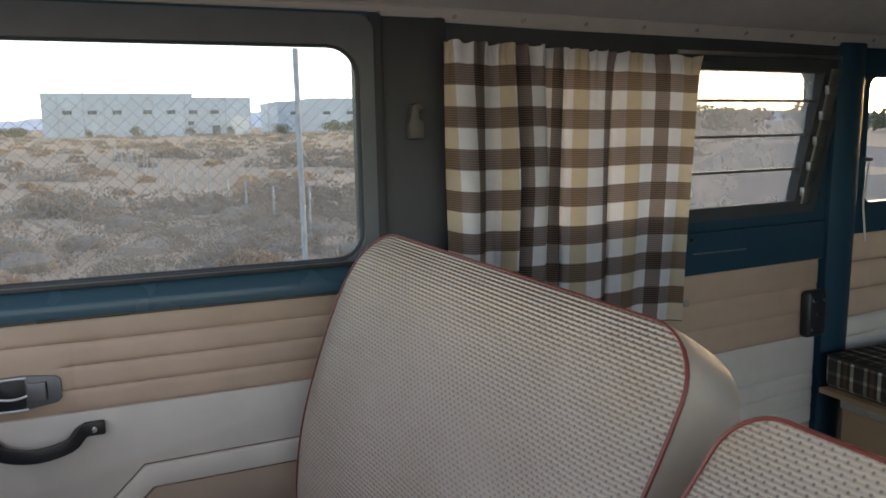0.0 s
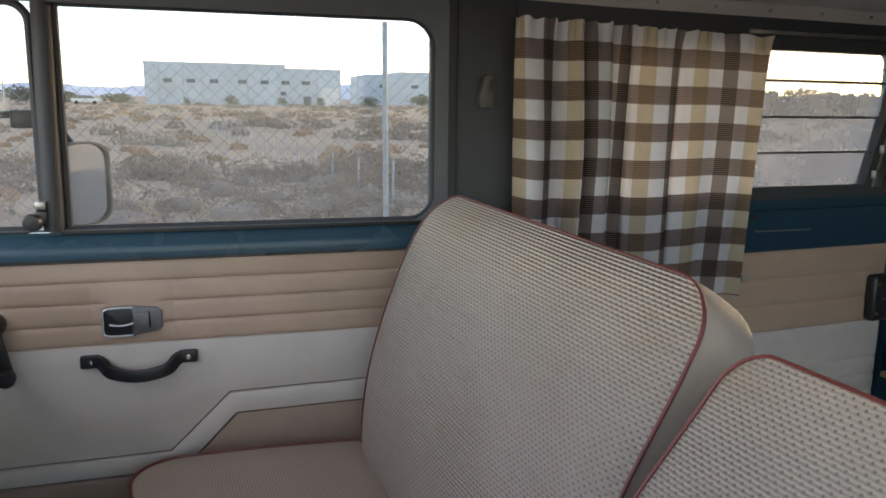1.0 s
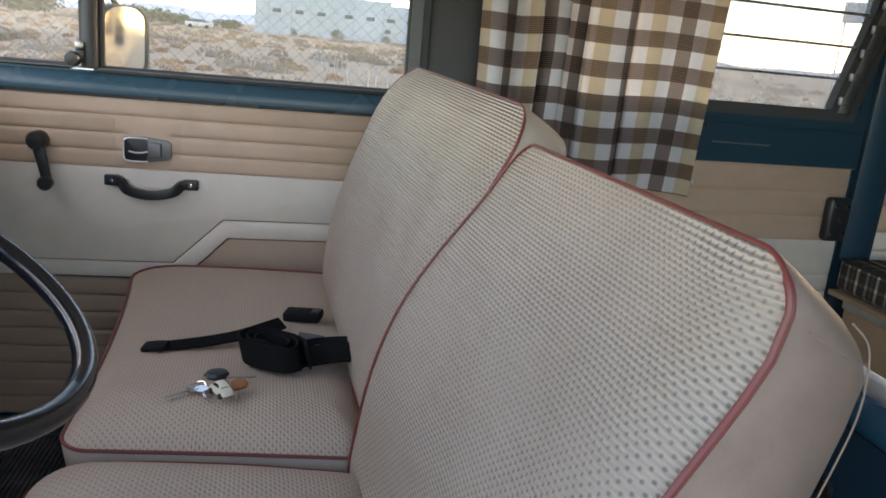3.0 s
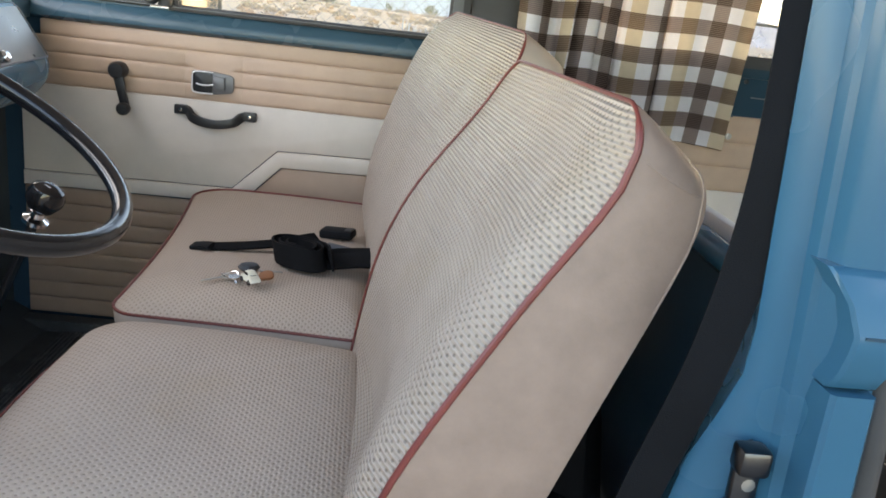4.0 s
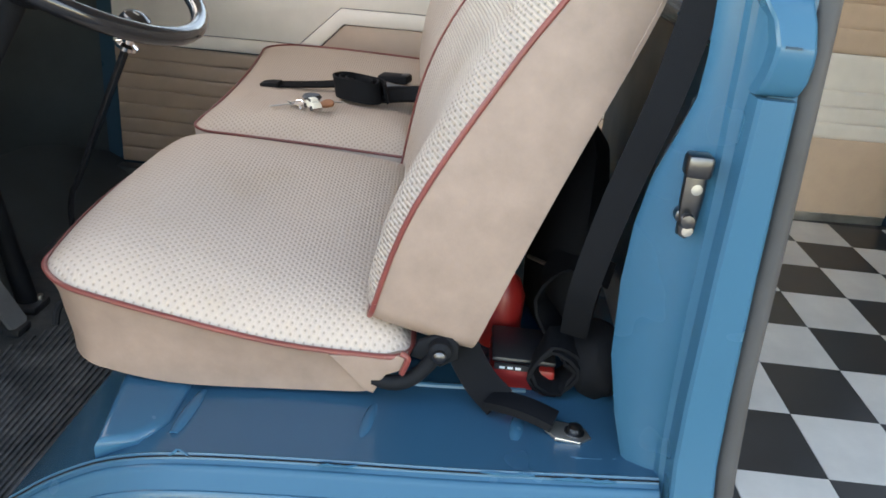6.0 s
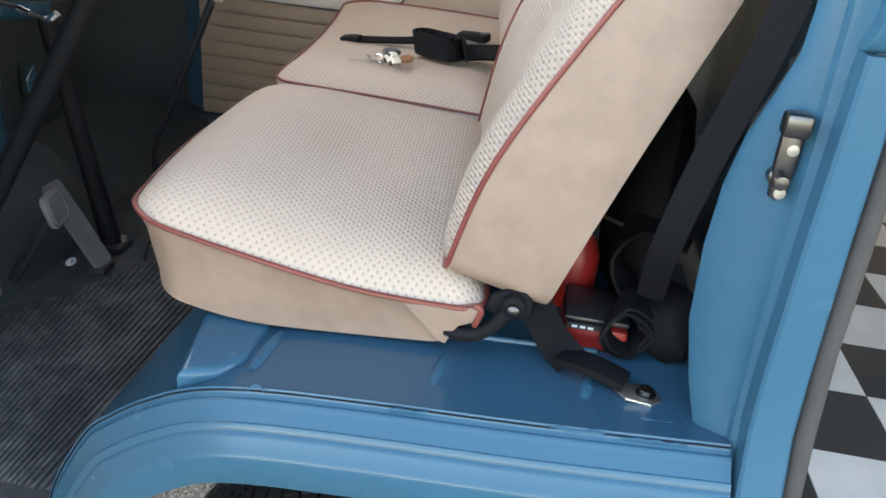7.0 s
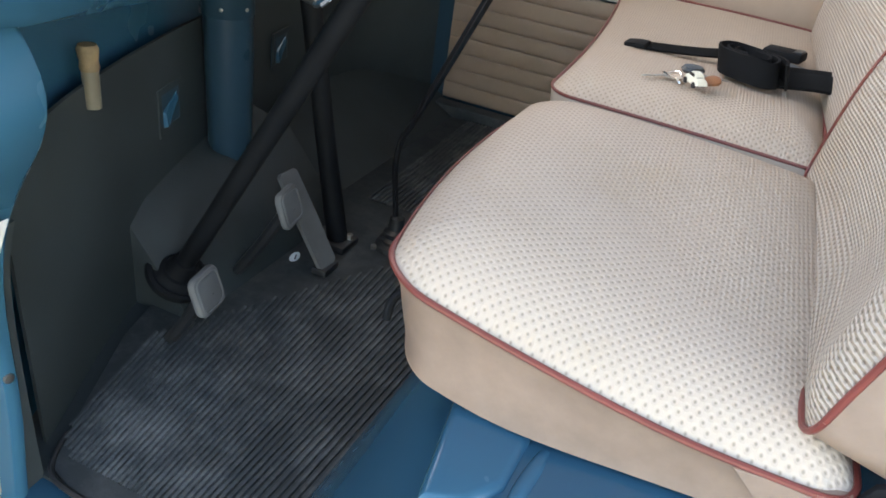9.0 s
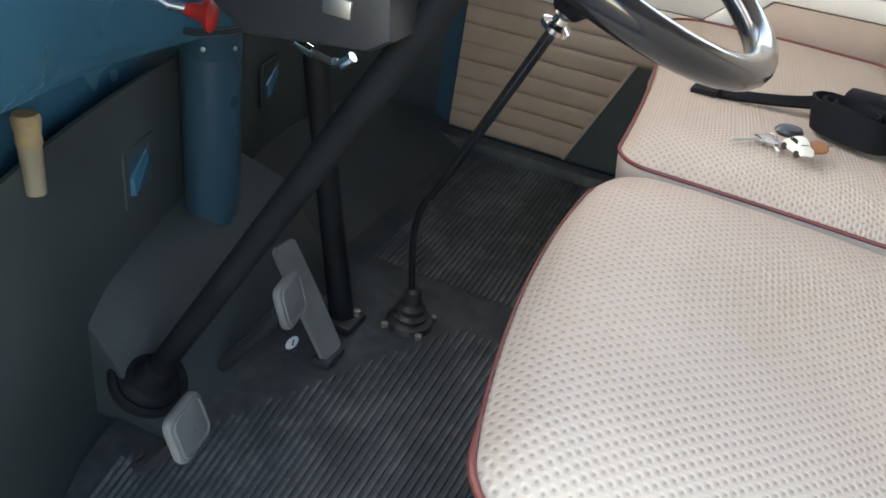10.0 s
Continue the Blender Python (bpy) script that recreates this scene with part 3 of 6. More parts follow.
right_side()
tagged(link_mesh("wall_right_header", prism([(-1.5, 0.76), (0.03, 0.762), (2.8, 1.0), (2.8, 1.06), (-1.5, 0.9)], "z", 1.268, 1.46, 0.004), GREY_PAINT), "dark grey painted header over the side windows", "wall", kind="structure")
tagged(link_mesh("wall_right_rear", prism([(1.2, 0.885), (2.8, 1.02), (2.8, 1.06), (1.2, 0.93)], "z", -0.1, 0.80), BLUE_SHADED), "blue painted side wall of the living space", "wall", kind="structure")
tagged(link_mesh("wall_rear", box(2.75, 2.8, -0.95, 1.06, -0.1, 1.46), BLUE_SHADED), "blue painted rear wall", "wall", kind="structure")
tagged(link_mesh("wall_left_rear", prism([(1.3, -0.82), (2.8, -0.95), (2.8, -0.99), (1.3, -0.86)], "z", -0.1, 1.46), BLUE_SHADED), "blue painted side wall behind the sliding door", "wall", kind="structure")
tagged(link_mesh("wall_left_header", box(-1.4, 2.8, -0.88, -0.72, 1.29, 1.46, 0.02), BLUE), "blue painted header over the open doors", "wall", kind="structure")


def ceiling():
    prof = [(0.80, 1.29), (0.75, 1.300), (0.70, 1.325), (0.6, 1.39), (0.3, 1.43), (-0.3, 1.43), (-0.6, 1.39), (-0.74, 1.32), (-0.80, 1.30), (-0.80, 1.34), (-0.6, 1.43), (0, 1.47), (0.6, 1.43), (0.8, 1.34)]
    ob = link_mesh("ceiling", loft([[(x, y * (1 + max(0, x) * 0.09), z) for y, z in prof] for x in (-1.4, 0.0, 1.4, 2.8)]), HEADLINER)
    tagged(ob, "beige headliner board curving down to the windows", "ceiling", kind="structure")
    e = thing("trim_headliner", "beige metal strip with small screws along the headliner's edge", "trim", kind="structure")
    part("strip", loft([[(x, y + max(0, x) * 0.075, z) for y, z in ((0.764, 1.272), (0.757, 1.272), (0.738, 1.300), (0.742, 1.306), (0.764, 1.300))] for x in (-1.35, 0.0, 1.4, 2.7)]), HEADLINER, e)
    for x in np.arange(-1.0, 1.7, 0.15):
        part("screw", lathe([(0.0005, 0.731), (0.004, 0.732), (0.005, 0.74)], 8, "y", (x, 0.011 + max(0, x) * 0.075, 1.289)), STEEL, e)
    return ob


ceiling()

# windscreen opening: header, posts, scuttle
tagged(link_mesh("wall_front_header", box(-1.24, -1.12, -0.76, 0.76, 1.26, 1.46, 0.02), GREY_PAINT), "painted header over the windscreen", "wall", kind="structure")
for y0, y1 in ((-0.83, -0.76), (0.79, 0.86)):
    bm = loft([[(-1.27, y0, 0.8), (-1.19, y0, 0.8), (-1.19, y1, 0.8), (-1.27, y1, 0.8)], [(-1.18, y0, 1.44), (-1.10, y0, 1.44), (-1.10, y1, 1.44), (-1.18, y1, 1.44)]])
    tagged(link_mesh("wall_front_post", bm, BLUE), "blue painted windscreen pillar", "pillar", kind="structure")


# left side: door pillar of the driver's side
def left_pillar():
    e = thing("wall_left_pillar", "sky-blue painted door pillar with stepped jamb and rubber seal", "pillar", kind="structure")
    # stepped cross-section (x, y), swept upwards
    sec = [(0.034, -0.70), (0.020, -0.745), (0.024, -0.752), (0.032, -0.757), (0.038, -0.758), (0.041, -0.766), (0.046, -0.768), (0.049, -0.778), (0.053, -0.782), (0.060, -0.784), (0.084, -0.785), (0.089, -0.780), (0.090, -0.70)]
    rings = []
    for z, dx, dy, k in ((0.10, 0.024, -0.048, 0.0), (0.20, 0.018, -0.043, 0.0), (0.26, 0.014, -0.033, 0.002), (0.318, 0.012, -0.016, 0.010), (0.36, 0.010, -0.007, 0.020), (0.42, 0.008, -0.001, 0.030), (0.50, 0.005, 0, 0.032), (0.56, 0.004, 0, 0.030),
                         (0.61, 0.003, 0, 0.023), (0.65, 0.002, 0.001, 0.011), (0.685, 0.001, 0.002, 0.002), (0.72, 0, 0.003, 0), (0.8, -0.004, 0.006, 0), (1.0, -0.012, 0.016, 0), (1.32, -0.022, 0.03, 0)):
        low = 1 if z < 0.69 else 0
        rings.append([(x + dx - (k if i < 3 else k * 0.3 if i == 3 else 0) + (0.012 if low and 6 < i < 9 else 0), y + dy + (k * 0.8 if i < 3 else k * 0.3 if i == 3 else 0), z) for i, (x, y) in enumerate(sec)])
    part("jamb", loft(rings), BLUE, e)
    belt = []
    for z, a, b, y in ((0.701, 0.049, 0.080, -0.788), (0.704, 0.049, 0.081, -0.792), (0.714, 0.051, 0.083, -0.796), (0.728, 0.052, 0.083, -0.799), (0.738, 0.052, 0.082, -0.8000), (0.741, 0.0517, 0.0815, -0.7992), (0.757, 0.048, 0.080, -0.792), (0.773, 0.038, 0.076, -0.785), (0.777, 0.036, 0.075, -0.780)):
        belt.append([(a, -0.755, z), (a, y + 0.0025, z), (a + 0.0025, y, z), (b - 0.0025, y, z), (b, y + 0.0025, z), (b, -0.755, z)])
    lug = part("lug", loft(belt), BLUE, e, "raised blue belt pressing on the pillar")
    # flat strip in the darker blue stands in for the slot's shaded recess
    part("slot", box(0.058, 0.070, -0.8004, -0.795, 0.7385, 0.7405), BLUE_SHADED, lug, "narrow slot drawn as a strip of shade colour")
    skin = []
    for z, x0, x1, dy in ((-0.1, 0.078, 0.118, -0.052), (0.20, 0.064, 0.106, -0.046), (0.26, 0.060, 0.102, -0.036), (0.318, 0.058, 0.099, -0.019), (0.36, 0.056, 0.096, -0.009), (0.42, 0.055, 0.094, -0.002), (0.55, 0.052, 0.087, 0.0), (0.699, 0.050, 0.080, 0.0)):
        skin.append([(x0, -0.764 + dy, z), (x0, -0.793 + dy, z), (x0 + 0.003, -0.796 + dy, z), (x1 - 0.003, -0.796 + dy, z), (x1, -0.793 + dy, z), (x1, -0.764 + dy, z)])
    part("lower_skin", loft(skin), BLUE, e)
    part("seal", tube([(0.132, -0.822, -0.08), (0.118, -0.818, 0.2), (0.108, -0.792, 0.36), (0.104, -0.783, 0.44), (0.096, -0.780, 0.62), (0.088, -0.774, 0.80), (0.082, -0.764, 0.92), (0.066, -0.747, 1.3)], 0.0105, 10), SEAL, e, "weathered grey rubber door seal")
    st = part("striker", prism([(0.022, 0.570), (0.029, 0.566), (0.036, 0.572), (0.038, 0.60), (0.037, 0.638), (0.028, 0.644), (0.018, 0.638), (0.019, 0.60)], "y", -0.764, -0.754, 0.003), IRON, e, "worn steel door striker plate")
    part("latch_block", box(0.014, 0.036, -0.778, -0.758, 0.625, 0.645, 0.004), IRON, st)
    part("stud", lathe([(0.008, -0.750), (0.008, -0.760), (0.005, -0.762), (0.005, -0.770), (0.007, -0.771), (0.006, -0.774), (0.001, -0.775)], 12, "y", (0.026, 0.0, 0.586)), IRON, st)
    for z in (0.574, 0.612):
        part("screw", lathe([(0.005, -0.756), (0.005, -0.760), (0.001, -0.7605)], 10, "y", (0.030, -0.004, z)), STEEL, st)
    return e


left_pillar()
# bulkhead behind the driver with its top rail
bh = thing("wall_bulkhead", "shade-darkened blue painted half bulkhead behind the driver's seat with a tube rail", "bulkhead", kind="structure")
part("panel", box(0.070, 0.085, -0.745, -0.02, 0.0, 0.712, 0.004), BLUE_SHADED, bh)
for z in (0.645, 0.60):
    part("bolt", lathe([(0.007, 0.069), (0.007, 0.064), (0.001, 0.063)], 10, "x", (0, -0.62 + (z - 0.6), z)), STEEL, bh)
part("rail", tube([(0.072, -0.74, 0.716), (0.072, -0.3, 0.716), (0.072, 0.0, 0.716)], 0.014, 12), BLUE, bh)
part("trim_cap", box(0.087, 0.100, -0.70, 0.0, 0.70, 0.738, 0.003), WHITE, bh)
tagged(link_mesh("floor_behind_seat", box(-0.2, 0.07, -0.57, 0.74, 0.0, 0.02), BLUE_SHADED), "blue painted well behind the driver's seat", "floor", kind="structure")

# ---------------- doors with their trim ----------------
Y = 0.742


def passenger_door():
    e = thing("door_1", "closed passenger door in blue with tan and off-white pleated trim", "door", kind="structure")
    corner = (0.035, 0.05, 0.055, 0.05)
    part("window_frame", ring_plate(rrect(-1.25, -0.118, 0.790, 1.290, 0.004, 6), rrect(-1.06, -0.135, 0.846, 1.238, corner, 6), Y - 0.002, Y + 0.05), BLUE_DIMMED, e, "blue painted window frame")
    belt = [(Y - 0.010, 0.792), (Y - 0.020, 0.800), (Y - 0.021, 0.818), (Y - 0.016, 0.829), (Y - 0.008, 0.839), (Y + 0.004, 0.844), (Y + 0.004, 0.792)]
    part("belt_rail", loft([[(x, y, z) for y, z in belt] for x in (-1.25, -0.7, -0.120)]), BLUE_DIMMED, e)
    part("upper_frame", ring_plate(rrect(-1.16, -0.115, 0.850, 1.284, 0.03, 6), rrect(-1.06, -0.140, 0.852, 1.232, corner, 6), Y - 0.012, Y - 0.003), GREY_PAINT, e, "grey painted upper window frame")
    ring = [(x, Y + 0.002, z) for x, z in rrect(-0.800, -0.140, 0.850, 1.234, (0.01, 0.05, 0.055, 0.01), 6)]
    part("seal", tube(ring + [ring[0]], 0.0075, 8), SEAL, e, "black rubber window seal")
    part("sill_seal", box(-0.815, -0.136, Y - 0.011, Y + 0.004, 0.8425, 0.8545, 0.003), SEAL, e, "black rubber wiper strip")
    part("divider", tube([(-0.822, Y - 0.006, 0.850), (-0.820, Y - 0.004, 1.05), (-0.817, Y, 1.235)], 0.0175, 12), PILLAR, e, "dark grey vent window post")
    ring = [(x, Y, z) for x, z in rrect(-1.050, -0.838, 0.852, 1.232, 0.035, 6)]
    part("vent_seal", tube(ring + [ring[0]], 0.007, 8), SEAL, e)
    part("vent_latch", lathe([(0.002, Y - 0.045), (0.013, Y - 0.044), (0.016, Y - 0.036), (0.013, Y - 0.028), (0.008, Y - 0.022), (0.009, Y)], 14, "y", (-0.850, 0, 0.869)), BLACK, e, "black vent window knob")
    part("vent_lever", box(-0.847, -0.828, Y - 0.030, Y - 0.008, 0.862, 0.889, 0.004), BLACK, e)
    part("vent_clip", box(-0.846, -0.829, Y - 0.031, Y - 0.010, 0.8895, 0.905, 0.003), STEEL, e, "small steel clip")
    for a, b in ((-1.050, -0.838), (-0.800, -0.140)):
        g = part("pane", box(a, b, Y + 0.012, Y + 0.016, 0.846, 1.236), GLASS, e, "clear window pane", 0)
        g.visible_shadow = False
    zs = [0.794, 0.754, 0.715, 0.676, 0.638]
    for i in range(4):
        spans = [(-1.118, -0.124)] if i == 0 else [(-1.145, -0.764), (-0.646, -0.124)]
        for a, b in spans:
            part("pleat", pleat(a, b, zs[i + 1], zs[i], Y, 0.005), TAN, e)
    # the lower pleats run out into one smooth field round the latch
    rings = []
    for k in range(19):
        x = -0.774 + 0.138 * k / 18
        q = min(1.0, min(k, 18 - k) / 4)
        q = q * q * (3 - 2 * q)
        ring = []
        for row in (3, 2, 1):
            for m in range(11):
                u = 0.5 - 0.5 * math.cos(math.pi * m / 10)
                z = zs[row + 1] + (zs[row] - zs[row + 1]) * u
                w = (z - zs[4]) / (zs[1] - zs[4])
                ring.append((x, Y - 0.0053 * ((1 - q) * (1 - abs(2 * u - 1) ** 6) + q * (1 - abs(2 * w - 1) ** 6)), z))
        rings.append(ring + [(x, Y + 0.004, zs[1]), (x, Y + 0.004, zs[4])])
    part("latch_field", loft(rings), TAN, e)
    up = [(-1.168, 0.638), (-1.168, 0.420), (-0.652, 0.424), (-0.541, 0.531), (-0.124, 0.537), (-0.124, 0.638)]
    part("white_panel", prism(up, "y", Y - 0.006, Y + 0.004, 0.004), WHITE, e)
    band = [(-1.168, 0.4185), (-1.168, 0.383), (-0.630, 0.387), (-0.530, 0.489), (-0.124, 0.494), (-0.124, 0.5355), (-0.5405, 0.5295), (-0.6515, 0.4225)]
    part("white_band", prism(band, "y", Y - 0.011, Y + 0.004, 0.005), WHITE, e)
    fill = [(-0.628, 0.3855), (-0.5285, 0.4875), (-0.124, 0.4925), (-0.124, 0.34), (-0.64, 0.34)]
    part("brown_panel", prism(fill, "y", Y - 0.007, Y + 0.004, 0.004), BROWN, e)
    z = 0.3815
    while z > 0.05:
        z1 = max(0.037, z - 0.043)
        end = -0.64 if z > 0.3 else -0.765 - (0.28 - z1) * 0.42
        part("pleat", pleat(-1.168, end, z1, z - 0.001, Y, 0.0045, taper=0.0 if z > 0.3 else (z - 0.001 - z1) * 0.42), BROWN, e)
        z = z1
    part("binding", strap([(-0.758, Y - 0.002, 0.298), (-0.812, Y - 0.002, 0.168), (-0.868, Y - 0.002, 0.037)], 0.008, 0.006, (1, 0, 0.42)), BROWN, e)
    part("core", prism([(-1.25, 0.0), (-1.25, 0.80), (-0.118, 0.80), (-0.118, 0.0)], "y", Y + 0.005, Y + 0.08), BLUE_SHADED, e)
    # dark sheet over the door's blue, where only shade falls
    part("lower_shade_sheet", prism([(-0.750, 0.30), (-0.862, 0.037), (-0.45, 0.037), (-0.45, 0.30)], "y", Y + 0.0005, Y + 0.0046), BOARD, e, "dark sheet put in for the shade beside the trim")
    lt = part("latch", prism([(-0.757, 0.660), (-0.757, 0.705), (-0.752, 0.710), (-0.708, 0.711), (-0.662, 0.705), (-0.655, 0.699), (-0.655, 0.668), (-0.662, 0.661), (-0.708, 0.654), (-0.752, 0.655)], "y", Y - 0.010, Y - 0.003, 0.0025), GREY_METAL, e, "grey and chrome inside door latch")
    part("cup", prism(rrect(-0.753, -0.706, 0.658, 0.706, 0.006, 4), "y", Y - 0.0115, Y - 0.006, 0.001), BLACK, lt, "black latch cup")
    bow = smooth_path([(-0.704, Y - 0.0125, 0.7075), (-0.728, Y - 0.0125, 0.7080), (-0.748, Y - 0.0125, 0.7065), (-0.7545, Y - 0.0125, 0.700), (-0.7550, Y - 0.0125, 0.682), (-0.7545, Y - 0.0125, 0.664), (-0.748, Y - 0.0125, 0.6575), (-0.728, Y - 0.0125, 0.6560), (-0.704, Y - 0.0125, 0.6565)], 4)
    part("rim", tube(bow, 0.0019, 8), SATIN, lt, "chrome rim")
    part("lever", tube(smooth_path([(-0.744, Y - 0.015, 0.6785), (-0.730, Y - 0.016, 0.6760), (-0.716, Y - 0.016, 0.6765), (-0.704, Y - 0.015, 0.6795)], 4), 0.0021, 8), SATIN, lt, "chrome pull")
    part("paddle", box(-0.7035, -0.6770, Y - 0.0150, Y - 0.008, 0.6680, 0.6985, 0.0018), GREY_METAL, lt)
    part("gap", box(-0.6768, -0.6752, Y - 0.0106, Y - 0.008, 0.668, 0.6985), MATTE_BLACK, lt)
    gh = part("grab_handle", strap(smooth_path([(-0.792, Y - 0.012, 0.612), (-0.764, Y - 0.016, 0.611), (-0.743, Y - 0.030, 0.594), (-0.697, Y - 0.036, 0.586), (-0.650, Y - 0.030, 0.593), (-0.629, Y - 0.016, 0.609), (-0.600, Y - 0.012, 0.610)], 5), 0.021, 0.010, (0, 0, 1)), BLACK, e, "black plastic grab handle")
    for x, zz in ((-0.780, 0.6115), (-0.613, 0.6095)):
        part("foot", box(x - 0.017, x + 0.017, Y - 0.017, Y - 0.004, zz - 0.012, zz + 0.012, 0.004), BLACK, gh)
        part("screw", lathe([(0.005, Y - 0.016), (0.005, Y - 0.0195), (0.001, Y - 0.020)], 10, "y", (x, 0, zz)), CHROME, gh)
    wd = part("window_winder", prism([(-0.943, 0.694), (-0.917, 0.694), (-0.899, 0.602), (-0.920, 0.600)], "y", Y - 0.034, Y - 0.021, 0.005), BLACK, e, "black window winder crank")
    part("hub", lathe([(0.021, Y - 0.004), (0.021, Y - 0.030), (0.017, Y - 0.038), (0.001, Y - 0.039)], 18, "y", (-0.930, 0, 0.690)), BLACK, wd)
    part("knob", lathe([(0.010, Y - 0.022), (0.014, Y - 0.032), (0.016, Y - 0.050), (0.012, Y - 0.058), (0.001, Y - 0.059)], 16, "y", (-0.909, 0, 0.602)), BLACK, wd)
    return e


passenger_door()
tagged(link_mesh("trim_sill_passenger", prism([(-1.25, 0.690), (-0.66, 0.690), (-0.66, 0.738), (-1.25, 0.738)], "z", -0.004, 0.034, 0.006), MAT_RUBBER), "black rubber-covered sill along the passenger door", "sill", kind="structure")


def wing_mirror():
    e = thing("wing_mirror", "grey-rimmed wing mirror outside the passenger window", "mirror")
    turn = Matrix.Translation((-0.816, 1.0, 0)) @ pose(0, 0, 0, 0, 0, 52) @ Matrix.Diagonal((1.45, 1, 1, 1)) @ Matrix.Translation((0.816, -1.0, 0))
    pts = rrect(-0.862, -0.770, 0.822, 0.992, 0.034, 5)
    part("shell", move(ring_plate([(a * 1.0, b) for a, b in pts], [(-0.816 + (a + 0.816) * 0.93, 0.907 + (b - 0.907) * 0.95) for a, b in pts], 0.985, 1.01), turn), GREY_RUBBER, e, "grey mirror rim")
    part("back", move(prism(pts, "y", 1.008, 1.02, 0.004), turn), GREY_RUBBER, e)
    part("glass", move(prism([(-0.816 + (a + 0.816) * 0.935, 0.907 + (b - 0.907) * 0.955) for a, b in pts], "y", 0.991, 0.997), turn), MIRROR, e, "mirror glass")
    part("stalk", tube(smooth_path([(-0.83, 1.005, 0.99), (-0.87, 0.99, 1.04), (-0.95, 0.95, 1.045), (-1.05, 0.86, 1.03)], 5), 0.007, 8), BLACK, e, "black mirror arm")
    part("clamp", box(-0.925, -0.882, 0.945, 0.975, 1.02, 1.055, 0.005), BLACK, e)
    return e


wing_mirror()


WALL = Matrix.Translation((0, 0.752, 0)) @ pose(0, 0, 0, 0, 0, 4.86)


def sliding_door():
    """Far side of the living space: louvred window, painted belt, pleated trim."""
    e = thing("door_2", "closed sliding side door with louvred window and pleated tan trim", "door", kind="structure")
    e.matrix_world = WALL
    part("window_frame", ring_plate(rrect(0.03, 1.125, 0.735, 1.285, 0.004, 6), rrect(0.25, 1.10, 0.878, 1.214, 0.03, 6), 0, 0.06), BLUE_SHADED, e, "blue painted window surround")
    part("belt", prism([(0.03, 0.738), (1.118, 0.738), (1.118, 0.838), (0.03, 0.838)], "y", -0.012, 0.002, 0.006), BLUE_SHADED, e)
    part("upper_cover", prism([(0.03, 1.222), (1.16, 1.222), (1.16, 1.275), (0.03, 1.275)], "y", -0.006, 0.004, 0.002), PILLAR, e, "dark grey vinyl strip over the window")
    fr = [(0.24, 0.862), (1.075, 0.862), (1.175, 1.236), (0.24, 1.236)]
    ho = [(0.265, 0.893), (0.998, 0.893), (1.090, 1.206), (0.265, 1.206)]
    part("louvre_frame", ring_plate(fr, ho, -0.008, 0.02), PILLAR, e, "dark louvre window frame")
    ch = part("channel", prism([(1.020, 0.885), (1.050, 0.885), (1.148, 1.215), (1.112, 1.215)], "y", -0.014, -0.004, 0.003), STEEL, e, "grey louvre operator channel")
    for k in range(5):
        zz, xx = 0.905 + 0.062 * k, 1.010 + 0.0184 * k
        part("link", box(xx, xx + 0.032, -0.026, -0.012, zz, zz + 0.022, 0.003), STEEL, ch)
    part("rail", box(0.60, 1.19, -0.014, -0.006, 1.238, 1.247, 0.002), STEEL, e, "thin bright curtain rail strip")
    for k in range(4):
        z0 = 0.889 + 0.083 * k
        g = part("louvre", loft([[(x, 0.010, z0), (x, 0.015, z0), (x, 0.030, z0 + 0.086), (x, 0.025, z0 + 0.086)] for x in (0.25, 1.10)]), LOUVRE, e, "dusty louvre glass slat", 0)
        g.visible_shadow = False
        part("louvre_rim", box(0.25, 1.10, 0.004, 0.014, z0 - 0.003, z0 + 0.003), STEEL, g)

    def trim(x0, x1, zs, material):
        for a, b in zip(zs, zs[1:]):
            part("pleat", pleat(x0, x1, b, a, 0, 0.007), material, e)
    trim(0.035, 1.108, [0.735, 0.668, 0.602, 0.536], TAN)
    trim(0.035, 1.108, [0.535, 0.435, 0.389, 0.343, 0.298], WHITE)
    trim(0.035, 1.108, [0.297, 0.07], TAN)
    part("core", box(0.03, 1.12, 0.004, 0.06, -0.1, 0.74), BLUE_SHADED, e)
    part("binding", box(0.63, 1.11, -0.003, 0.004, 0.735, 0.741, 0.001), TAN, e)
    lk = part("lock_cover", box(1.040, 1.112, -0.034, -0.004, 0.540, 0.662, 0.012, 3), BLACK, e, "black sliding door lock cover")
    for x, z in ((1.058, 0.638), (1.094, 0.638), (1.076, 0.60), (1.058, 0.562), (1.094, 0.562)):
        part("screw", lathe([(0.006, -0.032), (0.005, -0.037), (0.001, -0.0375)], 10, "y", (x, 0, z)), CHROME, lk)
    # bright tube stands in for the highlight along the recessed edge
    part("pressing", tube([(0.66, -0.0125, 0.790), (0.74, -0.0130, 0.789), (0.83, -0.0125, 0.788)], 0.0018, 6), GREY_METAL, e, "thin bright tube drawn as the highlight on the belt pressing's edge")
    return e


sliding_door()


